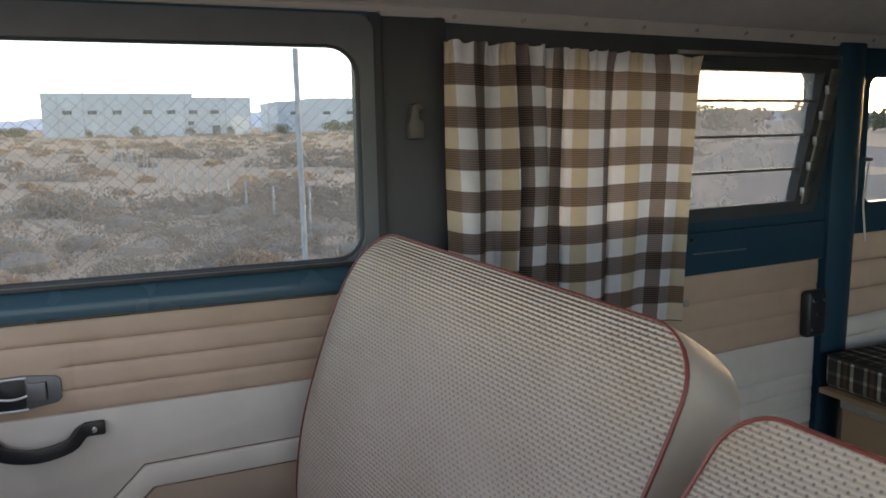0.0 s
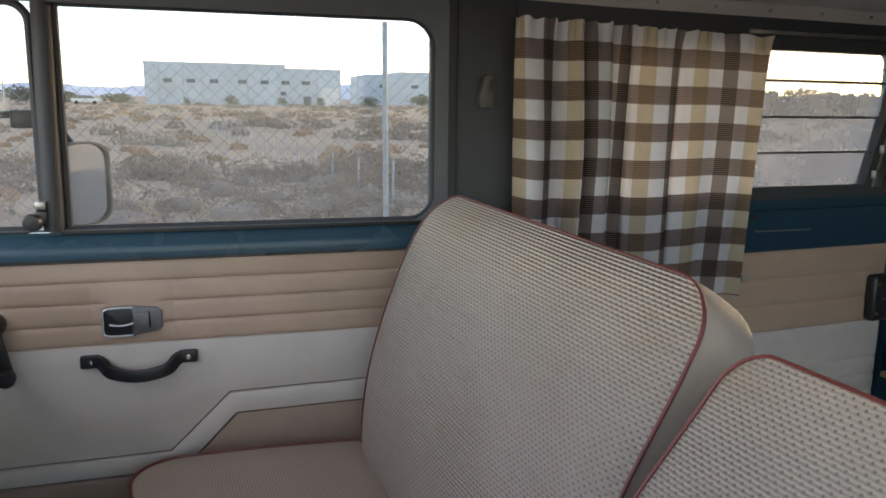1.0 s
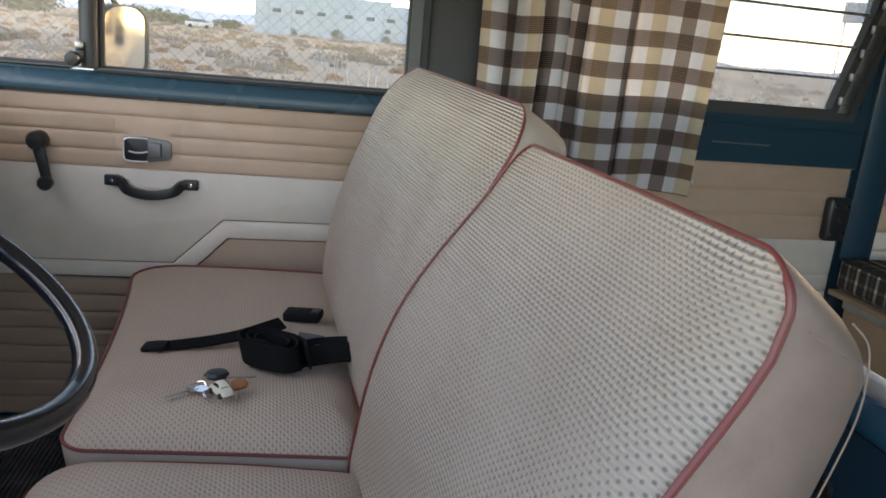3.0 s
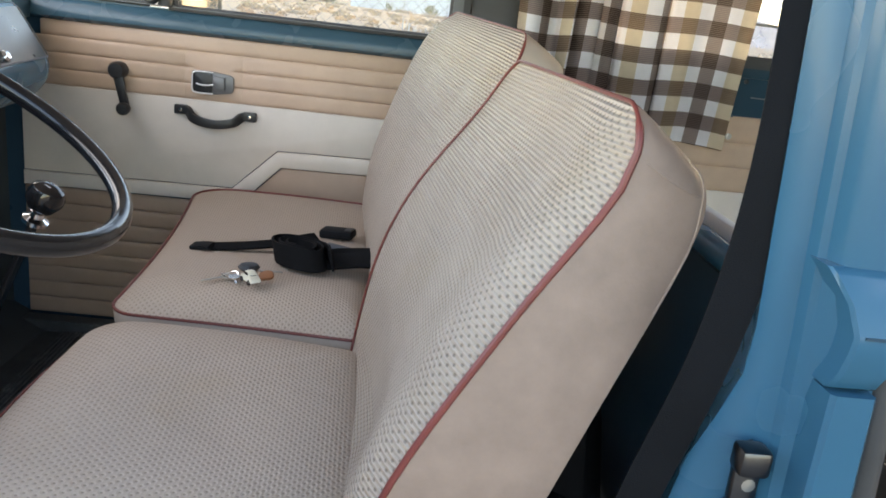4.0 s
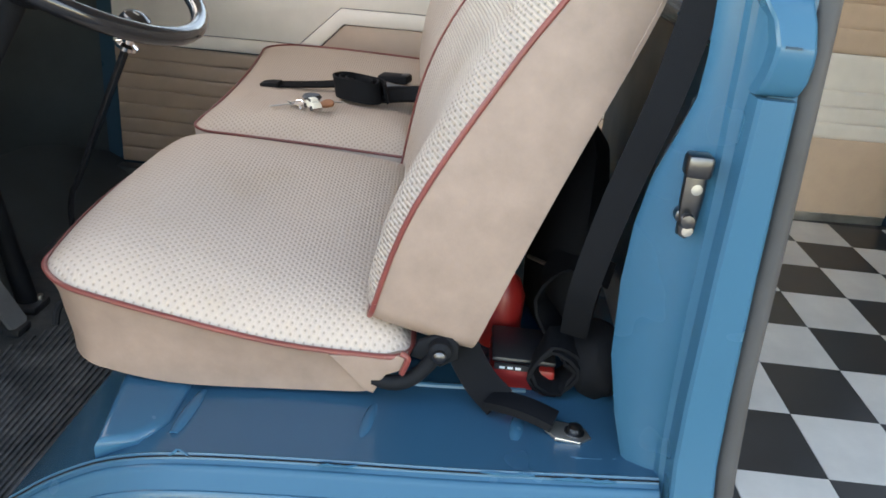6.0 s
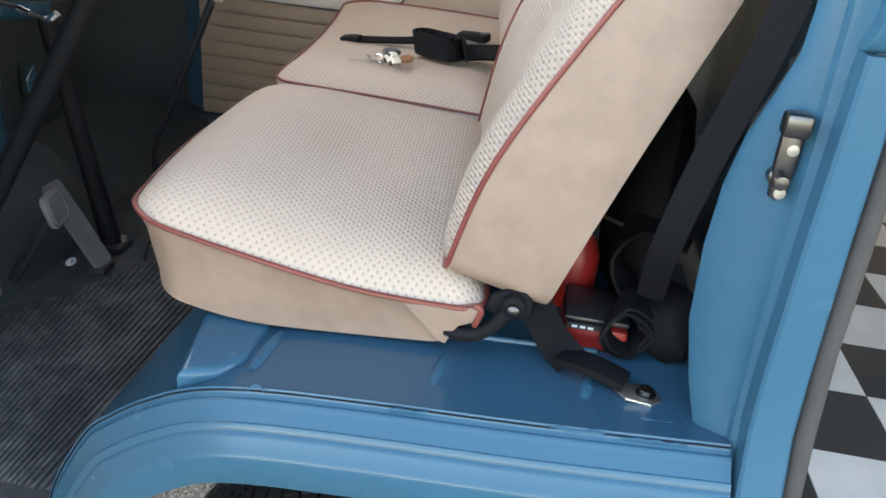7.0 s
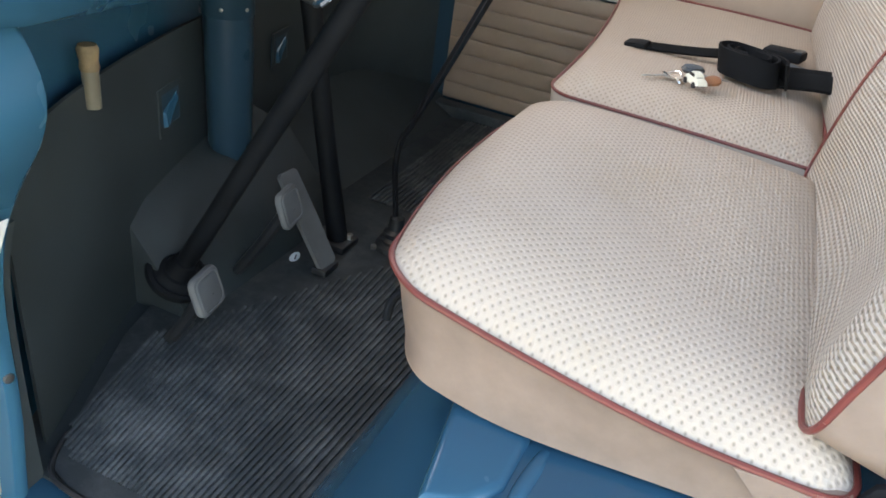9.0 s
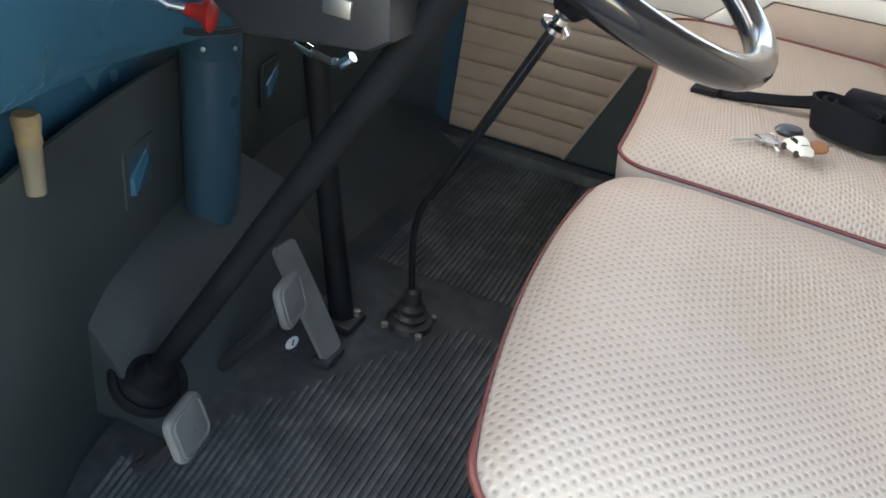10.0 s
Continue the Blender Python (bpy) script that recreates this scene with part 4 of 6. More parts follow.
def rear_side():
    p = thing("wall_right_rear_pillar", "shade-darkened blue painted pillar behind the sliding door", "pillar", kind="structure")
    p.matrix_world = WALL
    part("post", loft([[(a + (z - 0.5) * 0.02, yy, z) for a, yy in ((1.122, 0.04), (1.122, -0.012), (1.150, -0.024), (1.195, -0.024), (1.225, -0.012), (1.225, 0.04))] for z in (0.0, 0.5, 1.28)]), BLUE_SHADED, p)
    w = thing("window_2", "rear side window of the living space with pleated trim below", "window", kind="structure")
    w.matrix_world = WALL
    part("window_frame", ring_plate(rrect(1.22, 2.5, 0.785, 1.285, 0.004, 5), rrect(1.285, 2.4, 0.872, 1.20, 0.03, 5), 0.004, 0.03), BLUE_SHADED, w)
    g = part("pane", box(1.28, 2.4, 0.012, 0.016, 0.86, 1.21), GLASS, w, "", 0)
    g.visible_shadow = False
    for a, b, m in ((0.79, 0.715, TAN), (0.714, 0.64, TAN), (0.639, 0.565, TAN), (0.564, 0.51, WHITE), (0.509, 0.45, WHITE), (0.449, 0.1, TAN)):
        part("pleat", pleat(1.228, 2.6, b, a, 0.004, 0.007), m, w)
    c = thing("window_cord", "thin white cord hanging beside the rear side window", "cord")
    c.matrix_world = WALL
    part("cord", tube(smooth_path([(1.275, -0.012, 0.985), (1.268, -0.014, 0.94), (1.262, -0.012, 0.88), (1.268, -0.014, 0.82), (1.280, -0.012, 0.77)], 5), 0.0025, 6), WHITE, c)
    part("cleat", lathe([(0.004, -0.02), (0.006, -0.010), (0.005, 0.006)], 8, "y", (1.275, 0, 0.987)), STEEL, c)


rear_side()

# ---------------- seats ----------------
def resample(pts, n):
    P = [Vector(p) for p in smooth_path(pts, 10)]
    d = [0.0]
    for a, b in zip(P, P[1:]):
        d.append(d[-1] + (b - a).length)
    out = []
    for k in range(n + 1):
        s, i = d[-1] * k / n, 0
        while i < len(d) - 2 and d[i + 1] < s:
            i += 1
        out.append(P[i].lerp(P[i + 1], (s - d[i]) / max(1e-9, d[i + 1] - d[i])))
    return out


class Patch:
    """A surface between two edge curves; at(u, v) with u from the first to the second, v along them."""

    def __init__(self, first, second, bow=0.0):
        self.bow = bow
        self.a, self.b = resample(first, 40), resample(second, 40)

    def at(self, u, v):
        v = min(max(v, 0), 1) * 40
        i = min(int(v), 39)
        p = self.a[i].lerp(self.a[i + 1], v - i).lerp(self.b[i].lerp(self.b[i + 1], v - i), u)
        return p + Vector((-self.bow * 4 * u * (1 - u) * (v / 40) ** 3, 0, 0))

    def normal(self, u, v, side):
        e = 0.02
        n = (self.at(min(u + e, 1), v) - self.at(max(u - e, 0), v)).cross(self.at(u, min(v + e, 1)) - self.at(u, max(v - e, 0))).normalized()
        return n if n.dot(side) > 0 else -n


def pad(parent, face, back, w, h, radii, crown, side, names, sag=0.0, piping=PIPING, full=1.0, far=0.0, cord=0.0031, hollow=0.0, shell=None):
    """A padded seat part: woven face on a patch, plain sides to a second patch, piping along the edge."""
    side = Vector(side)
    outline = rrect(0, w, 0, h, radii, 8)
    dense = []
    for p, q in zip(outline, outline[1:] + outline[:1]):
        k = max(1, int(math.hypot(q[0] - p[0], q[1] - p[1]) / 0.03))
        dense += [(p[0] + (q[0] - p[0]) * i / k, p[1] + (q[1] - p[1]) * i / k) for i in range(k)]
    outline = dense
    rings, uvs = [], []
    for t, up in ((0, 0), (0.02, 0.10), (0.05, 0.30), (0.10, 0.54), (0.18, 0.76), (0.3, 0.91), (0.45, 0.97), (0.62, 1.0), (0.8, 0.98), (0.94, 0.97)):
        ring, uv = [], []
        for a, b in outline:
            a2, b2 = w / 2 + (a - w / 2) * (1 - t), h / 2 + (b - h / 2) * (1 - t)
            u, v = a2 / w, b2 / h
            dish = 0.45 * min(1, max(0, (t - 0.12) / 0.3)) if sag == 0 else 0
            wob = 0.0025 * noise.noise(Vector((a2 * 9, b2 * 9, w * 7))) * min(1, t * 6)
            dip = sag * math.exp(-((u - 0.5) ** 2 + (v - 0.45) ** 2) / 0.06)
            ring.append(face.at(u, v) + face.normal(u, v, side) * (crown * (1 - far * min(1, max(0, (u - 0.12) / 0.32))) * (up - dish) + wob - dip) + Vector((hollow * min(1, t * 5) * 4 * u * (1 - u) * (1 - v) ** 2.5, 0, 0)))
            uv.append((a2, b2))
        rings.append(ring)
        uvs.append(uv)
    f = part(names[0], loft(rings, True, False, True, uvs), WEAVE_BACK if names[0] == "backrest" else WEAVE, parent, "basket-weave cream vinyl", 60)
    edge = rings[0]
    base = [back.at(a / w, b / h) for a, b in outline]
    srings = []
    for t, out in ((0, 0), (0.06, 0.4), (0.25, 1.0), (0.5, 1.1), (0.8, 0.8), (1.0, 0.0)):
        ring = []
        for i, (p, q) in enumerate(zip(edge, base)):
            c = Vector((outline[i][0] - w / 2, outline[i][1] - h / 2)).normalized()
            o = face.at(0.5 + c.x * 0.5, 0.5 + c.y * 0.5) - face.at(0.5, 0.5)
            wr = 0.003 * noise.noise(Vector((outline[i][0] * 14, outline[i][1] * 14, t * 4)))
            ring.append(p.lerp(q, t) + o.normalized() * (0.008 * full * out + wr * min(1, out)))
        srings.append(ring)
    bm = loft(srings, True, False, True)
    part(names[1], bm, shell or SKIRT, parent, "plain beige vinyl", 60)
    pts = [tuple(p + face.normal(min(max(a / w, 0.02), 0.98), min(max(b / h, 0.02), 0.98), side) * 0.002) for p, (a, b) in zip(edge, outline)]
    thin = [cord * (0.62 if names[0] == "backrest" and (b > 0.97 * h or a > 0.97 * w) else 0.5 if full < 0 and b > 0.97 * h and a > 0.12 * w else 1.0) for a, b in outline]
    part("piping", tube(pts + [pts[0]], thin + [thin[0]], 8, cap=False), piping, f, "rust-red piping")
    return f


def driver_seat():
    e = thing("car_seat", "cream basket-weave driver's seat with rust-red piping and beige sides", "car seat", (0, 0, 0), "cab seats")
    face = Patch([(-0.250, -0.680, 0.398), (-0.213, -0.682, 0.530), (-0.132, -0.678, 0.682), (-0.064, -0.668, 0.790), (-0.056, -0.662, 0.850)],
                 [(-0.275, -0.115, 0.390), (-0.250, -0.115, 0.540), (-0.205, -0.115, 0.655), (-0.120, -0.125, 0.785), (-0.086, -0.140, 0.853)])
    back = Patch([(-0.140, -0.680, 0.372), (-0.099, -0.682, 0.496), (-0.060, -0.680, 0.606), (-0.008, -0.668, 0.740), (0.004, -0.664, 0.800)],
                 [(-0.155, -0.115, 0.37), (-0.12, -0.115, 0.54), (-0.08, -0.115, 0.655), (-0.02, -0.125, 0.765), (-0.016, -0.140, 0.806)])
    pad(e, face, back, 0.565, 0.53, (0.03, 0.03, 0.048, 0.036), 0.032, (-1, 0, 0.4), ("backrest", "backrest_shell"), full=0.25, far=0.93, hollow=0.034)
    face = Patch([(-0.200, -0.690, 0.366), (-0.34, -0.685, 0.364), (-0.49, -0.685, 0.387), (-0.612, -0.678, 0.408)],
                 [(-0.240, -0.124, 0.384), (-0.42, -0.124, 0.400), (-0.585, -0.124, 0.403), (-0.657, -0.122, 0.388)], 0.025)
    back = Patch([(-0.232, -0.675, 0.312), (-0.34, -0.675, 0.302), (-0.48, -0.675, 0.294), (-0.594, -0.668, 0.308)],
                 [(-0.24, -0.135, 0.315), (-0.42, -0.135, 0.31), (-0.56, -0.135, 0.305), (-0.63, -0.135, 0.305)], 0.013)
    pad(e, face, back, 0.565, 0.42, (0.03, 0.03, 0.05, 0.05), 0.040, (0, 0, 1), ("cushion", "cushion_skirt"), 0.004, full=-0.5)
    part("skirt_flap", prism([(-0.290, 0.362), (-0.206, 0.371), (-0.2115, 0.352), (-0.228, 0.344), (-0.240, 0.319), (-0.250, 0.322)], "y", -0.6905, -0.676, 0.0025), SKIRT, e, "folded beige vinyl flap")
    part("piping_end", tube(smooth_path([(-0.213, -0.691, 0.3745), (-0.2055, -0.692, 0.371), (-0.2065, -0.692, 0.362), (-0.2105, -0.692, 0.350)], 4), 0.0035, 8), PIPING, e, "rust-red piping")
    part("seam", tube(smooth_path([(-0.054, -0.680, 0.812), (-0.035, -0.6815, 0.801), (-0.018, -0.680, 0.794), (-0.009, -0.676, 0.791)], 5), 0.0008, 6), SKIRT, e, "stitched seam")
    part("seam", tube(smooth_path([(-0.020, -0.670, 0.815), (-0.010, -0.675, 0.803), (-0.008, -0.678, 0.780), (-0.012, -0.680, 0.750), (-0.030, -0.684, 0.700)], 5), 0.0007, 6), SKIRT, e, "stitched seam")
    arm = part("hinge_arm", tube(smooth_path([(-0.245, -0.682, 0.334), (-0.216, -0.686, 0.334), (-0.193, -0.686, 0.348), (-0.172, -0.686, 0.380)], 5), [0.0085] * 16, 10), MATTE_BLACK, e, "black steel hinge arm")
    part("bolt", lathe([(0.007, -0.696), (0.007, -0.703), (0.004, -0.705), (0.001, -0.7052)], 12, "y", (-0.172, 0, 0.381)), IRON, arm)
    part("hub", lathe([(0.001, -0.680), (0.0125, -0.680), (0.0125, -0.694), (0.0095, -0.697), (0.001, -0.6995)], 20, "y", (-0.172, 0, 0.381)), MATTE_BLACK, arm)
    # dark sheet stands in for the shaded gap between cushion and backrest
    part("gap_filler", prism([(-0.204, 0.366), (-0.196, 0.386), (-0.180, 0.394), (-0.160, 0.394), (-0.152, 0.384), (-0.152, 0.368), (-0.170, 0.356)], "y", -0.682, -0.674, 0.003), MATTE_BLACK, e, "dark filler drawn for the shaded gap at the hinge")
    part("adjuster", tube(smooth_path([(-0.612, -0.60, 0.350), (-0.624, -0.615, 0.340), (-0.624, -0.628, 0.322)], 5), 0.0045, 8), MATTE_BLACK, e, "black seat adjuster lever")
    part("frame", box(-0.55, -0.25, -0.62, -0.18, 0.28, 0.315), BOARD, e, "dark seat frame")
    return e


def passenger_seat():
    e = thing("car_seat", "wide cream basket-weave passenger seat with rust-red piping", "car seat", (0, 0, 0), "cab seats")
    face = Patch([(-0.235, -0.068, 0.385), (-0.232, -0.068, 0.46), (-0.214, -0.066, 0.53), (-0.160, -0.064, 0.672), (-0.100, -0.062, 0.785), (-0.052, -0.060, 0.886)],
                 [(-0.285, 0.650, 0.390), (-0.302, 0.650, 0.465), (-0.280, 0.648, 0.620), (-0.210, 0.644, 0.820), (-0.142, 0.640, 0.915)])
    back = Patch([(-0.16, -0.068, 0.37), (-0.14, -0.068, 0.47), (-0.115, -0.066, 0.55), (-0.06, -0.064, 0.69), (-0.018, -0.062, 0.78), (0.008, -0.060, 0.846)],
                 [(-0.19, 0.650, 0.37), (-0.19, 0.650, 0.46), (-0.16, 0.648, 0.62), (-0.10, 0.644, 0.79), (-0.066, 0.640, 0.866)])
    pad(e, face, back, 0.715, 0.53, (0.03, 0.03, 0.065, 0.065), 0.022, (-1, 0, 0.4), ("backrest", "backrest_shell"), full=0.25, cord=0.0024, shell=CREAM_VINYL)
    face = Patch([(-0.25, -0.112, 0.403), (-0.45, -0.111, 0.410), (-0.652, -0.108, 0.413)],
                 [(-0.29, 0.690, 0.425), (-0.50, 0.690, 0.430), (-0.728, 0.690, 0.428)], -0.018)
    back = Patch([(-0.25, -0.105, 0.335), (-0.45, -0.105, 0.335), (-0.635, -0.10, 0.34)],
                 [(-0.29, 0.68, 0.335), (-0.50, 0.68, 0.335), (-0.705, 0.68, 0.34)], -0.014)
    pad(e, face, back, 0.79, 0.42, (0.03, 0.03, 0.10, 0.045), 0.034, (0, 0, 1), ("cushion", "cushion_skirt"), 0.004, far=0.76, cord=0.0025, shell=CREAM_VINYL)
    part("frame", prism([(-0.58, 0.28), (-0.58, 0.345), (-0.28, 0.345), (-0.28, 0.28)], "y", -0.06, 0.60), BOARD, e, "dark seat frame")
    return e


driver_seat()
passenger_seat()

# ---------------- controls in the cab ----------------
def steering():
    c = Vector((-0.712, -0.392, 0.733))
    t = radians(30.5)
    m = Matrix.Translation(c) @ pose(0, 0, 0, 0, 30.5, 0)
    e = thing("steering_wheel", "large thin-rimmed black steering wheel on a black column", "steering wheel")
    R = 0.203
    rim = [(R * math.cos(a), R * math.sin(a), 0) for a in (2 * math.pi * k / 64 for k in range(65))]
    part("rim", move(tube(rim, 0.0118, 14, cap=False), m), GLOSS_BLACK, e, "glossy black rim")
    part("hub", move(lathe([(0.03, -0.09), (0.05, -0.06), (0.055, -0.03), (0.045, -0.012), (0.02, -0.006), (0.001, -0.005)], 24), m), GLOSS_BLACK, e)
    for a in (115, 245):
        d = Vector((math.cos(radians(a)), math.sin(radians(a)), 0))
        part("spoke", move(strap([d * 0.03 + Vector((0, 0, -0.035)), d * 0.10 + Vector((0, 0, -0.025)), d * 0.198], 0.030, 0.010, (-d.y, d.x, 0)), m), GLOSS_BLACK, e)
        part("spoke_trim", move(strap([d * 0.05 + Vector((0, 0, -0.024)), d * 0.10 + Vector((0, 0, -0.018)), d * 0.18 + Vector((0, 0, 0.002))], 0.008, 0.003, (-d.y, d.x, 0)), m), CHROME, e)
    axis = Vector((math.sin(t), 0, math.cos(t)))
    foot = c - axis * 0.775
    part("column", tube([c - axis * 0.05, c - axis * 0.4, foot], 0.0155, 14), MATTE_BLACK, e, "black steel steering column")
    part("boot", move(lathe([(0.050, -0.024), (0.052, -0.018), (0.050, -0.012), (0.044, -0.010), (0.040, -0.014), (0.036, -0.012), (0.031, -0.002), (0.026, 0.000), (0.022, 0.010), (0.019, 0.024), (0.016, 0.026)], 28), Matrix.Translation(foot + axis * 0.01) @ pose(0, 0, 0, 0, 30.5, 0)), MATTE_BLACK, e, "black rubber boot")
    part("shroud", prism([(-0.930, 0.563), (-0.815, 0.577), (-0.795, 0.590), (-0.800, 0.640), (-0.84, 0.69), (-0.99, 0.69), (-0.99, 0.60)], "y", -0.45, -0.345, 0.008), BLACK, e, "black column shroud")
    # steel chip stands in for a highlight on the shroud
    part("shroud_glint", box(-0.855, -0.830, -0.4525, -0.448, 0.600, 0.614, 0.001), STEEL, e)
    cable = smooth_path([(-1.080, -0.37, 0.525), (-1.049, -0.37, 0.521), (-1.006, -0.37, 0.532), (-0.967, -0.37, 0.546), (-0.943, -0.37, 0.546), (-0.918, -0.37, 0.539), (-0.887, -0.37, 0.532)], 5)
    st = part("indicator_stalk", tube(cable, 0.0035, 8), BLACK, e)
    part("stalk_joint", tube([(-0.927, -0.3705, 0.5425), (-0.918, -0.3705, 0.539), (-0.910, -0.3705, 0.537)], 0.0058, 10), CHROME, st)
    part("stalk_tip", tube(smooth_path([(-0.887, -0.37, 0.532), (-0.878, -0.37, 0.534), (-0.868, -0.37, 0.543)], 4), 0.0052, 8), CHROME, st)
    return e


steering()


def gear_lever():
    e = thing("gear_lever", "black gear lever with a bent lower end and black ball knob", "gear lever")
    pts = smooth_path([(-0.907, -0.02, 0.03), (-0.913, -0.028, 0.11), (-0.912, -0.045, 0.19), (-0.896, -0.062, 0.25), (-0.870, -0.072, 0.298), (-0.757, -0.090, 0.544)], 6)
    part("rod", tube(pts, [0.0055] * (len(pts) - 7) + [0.006, 0.0065, 0.007, 0.007, 0.007, 0.007, 0.007], 10), GLOSS_BLACK, e)
    d = (Vector((-0.757, -0.090, 0.544)) - Vector((-0.870, -0.072, 0.298))).normalized()
    top = Vector((-0.757, -0.090, 0.544))
    turn = d.to_track_quat("Z", "Y").to_matrix().to_4x4()
    m = Matrix.Translation(top) @ turn
    part("collar", move(lathe([(0.010, -0.006), (0.019, -0.004), (0.019, 0.002), (0.010, 0.006), (0.008, 0.02)], 18), m), CHROME, e, "chrome collar")
    part("knob", move(lathe([(0.008, 0.012), (0.018, 0.020), (0.026, 0.034), (0.027, 0.044), (0.022, 0.056), (0.010, 0.062), (0.001, 0.063)], 20), m), GLOSS_BLACK, e, "glossy black ball knob")
    for k, (u, v) in enumerate(((-0.008, 0.0), (0.0, 0.0), (0.008, 0.0))):
        part("shift_mark", move(box(u - 0.001, u + 0.001, v - 0.005, v + 0.005, 0.0605, 0.0625), m), PAPER, e)
    part("boot", lathe([(0.040, 0.004), (0.038, 0.014), (0.028, 0.018), (0.030, 0.026), (0.022, 0.030), (0.024, 0.040), (0.016, 0.046), (0.014, 0.070), (0.008, 0.075)], 18, "z", (-0.908, -0.02, 0)), BLACK, e, "black rubber boot")
    for dx, dy in ((-0.03, -0.03), (0.03, -0.03), (0.03, 0.03), (-0.03, 0.03)):
        part("bolt", lathe([(0.006, 0.004), (0.006, 0.012), (0.001, 0.013)], 6, "z", (-0.908 + dx, -0.02 + dy, 0)), STEEL, e)
    return e


gear_lever()


def pedal(name, at, label, arm_to):
    e = thing(name, label, "pedal", group="foot pedals")
    m = Matrix.Translation(at) @ pose(0, 0, 0, 0, 73, 10)
    bm = prism(rrect(-0.030, 0.030, -0.031, 0.031, 0.013, 4), "z", -0.006, 0.006, 0.004)
    part("pad", move(bm, m), GREY_RUBBER, e, "grey rubber pad with a raised rim")
    rim = [(a, b, 0.006) for a, b in rrect(-0.024, 0.024, -0.025, 0.025, 0.010, 4)]
    part("pad_rim", move(tube(rim + [rim[0]], 0.002, 6), m), GREY_RUBBER, e)
    part("arm", tube(smooth_path([at, tuple(Vector(at).lerp(Vector(arm_to), 0.4) + Vector((-0.01, 0, -0.02))), arm_to], 5), 0.010, 8), BLACK, e, "black steel arm")
    return e


pedal("clutch_pedal", (-0.954, -0.504, 0.153), "grey rubber clutch pedal on a black arm", (-1.06, -0.47, 0.0))
pedal("brake_pedal", (-0.961, -0.303, 0.196), "grey rubber brake pedal on a black arm", (-1.07, -0.29, 0.03))


def accelerator():
    e = thing("accelerator_pedal", "long worn black accelerator plate on the toe board", "pedal", group="foot pedals")
    a, b = Vector((-1.060, -0.170, 0.175)), Vector((-0.965, -0.172, 0.018))
    d = (b - a).normalized()
    n = Vector((0.86, -0.1, 0.5)).normalized()
    w = d.cross(n).normalized()
    rings = []
    for t, h in ((0, 0.016), (0.03, 0.022), (0.5, 0.024), (0.97, 0.022), (1, 0.016)):
        c = a.lerp(b, t)
        rings.append([c + w * h + n * 0.004, c - w * h + n * 0.004, c - w * h - n * 0.004, c + w * h - n * 0.004])
    part("plate", loft(rings), GREY_RUBBER, e)
    part("hinge", box(-0.985, -0.955, -0.195, -0.150, 0.006, 0.020, 0.003), BLACK, e)
    return e


accelerator()
chip = thing("plastic_clip", "small white plastic clip lying on the floor by the pedals", "clip")
part("leaf", move(lathe([(0.001, 0), (0.010, 0.001), (0.012, 0.003), (0.001, 0.005)], 12), Matrix.Translation((-1.028, -0.185, 0.018)) @ pose(0, 0, 0, 0, 40, 0) @ Matrix.Diagonal((0.6, 1.35, 1, 1))), PAPER, chip)
part("slit", move(box(-0.001, 0.001, -0.010, 0.004, 0.0044, 0.0062), Matrix.Translation((-1.028, -0.185, 0.018)) @ pose(0, 0, 0, 0, 40, 25)), BLACK, chip)

post = thing("handbrake_post", "black steel upright of the handbrake linkage on the floor", "post")
part("upright", tube([(-1.0, -0.08, 0.01), (-1.04, -0.075, 0.2), (-1.09, -0.07, 0.46)], [0.020, 0.018, 0.018], 12), MATTE_BLACK, post)
part("foot", box(-1.03, -0.97, -0.11, -0.05, 0.002, 0.02, 0.006), BLACK, post)
part("bolt", lathe([(0.006, 0.0), (0.006, 0.03), (0.001, 0.031)], 8, "z", (-0.98, -0.07, 0)), STEEL, post)

duct = thing("heater_duct", "blue painted vertical heater duct on the nose wall", "duct")
# duct takes the blue that has shade in its colour
part("pipe", lathe([(0.010, 0.130), (0.028, 0.137), (0.039, 0.175), (0.042, 0.34), (0.042, 0.53)], 20, "z", (-1.209, -0.132, 0)), BLUE_SHADED, duct)
part("collar", lathe([(0.0425, 0.408), (0.0440, 0.411), (0.0440, 0.530), (0.0425, 0.532)], 20, "z", (-1.209, -0.132, 0)), BLUE_SHADED, duct, "overlapping upper pipe collar")
for a in (-66, -8):
    part("rivet", move(lathe([(0.0035, 0.0), (0.0035, 0.0015), (0.0015, 0.0028), (0.0005, 0.003)], 10, "x"), Matrix.Translation((-1.209, -0.132, 0.424)) @ pose(0, 0, 0, 0, 0, a) @ Matrix.Translation((0.0435, 0, 0))), STEEL, duct)

hook = thing("pull_knob", "red plastic pull knob on a chrome stem under the dashboard", "knob")
part("stem", tube([(-1.10, -0.432, 0.562), (-1.045, -0.415, 0.558), (-1.018, -0.405, 0.556)], 0.005, 10), CHROME, hook)
along = Vector((0.93, 0.35, -0.05)).to_track_quat("Z", "Y").to_matrix().to_4x4()
part("collar", move(lathe([(0.006, -0.012), (0.011, -0.010), (0.012, 0.004), (0.008, 0.010), (0.005, 0.012)], 14), Matrix.Translation((-1.050, -0.417, 0.5585)) @ along), CHROME, hook)
part("knob", move(lathe([(0.004, -0.022), (0.007, -0.012), (0.009, -0.003), (0.0155, 0.002), (0.017, 0.006), (0.012, 0.010), (0.001, 0.011)], 20), Matrix.Translation((-1.006, -0.400, 0.555)) @ along), RED, hook, "red plastic knob")


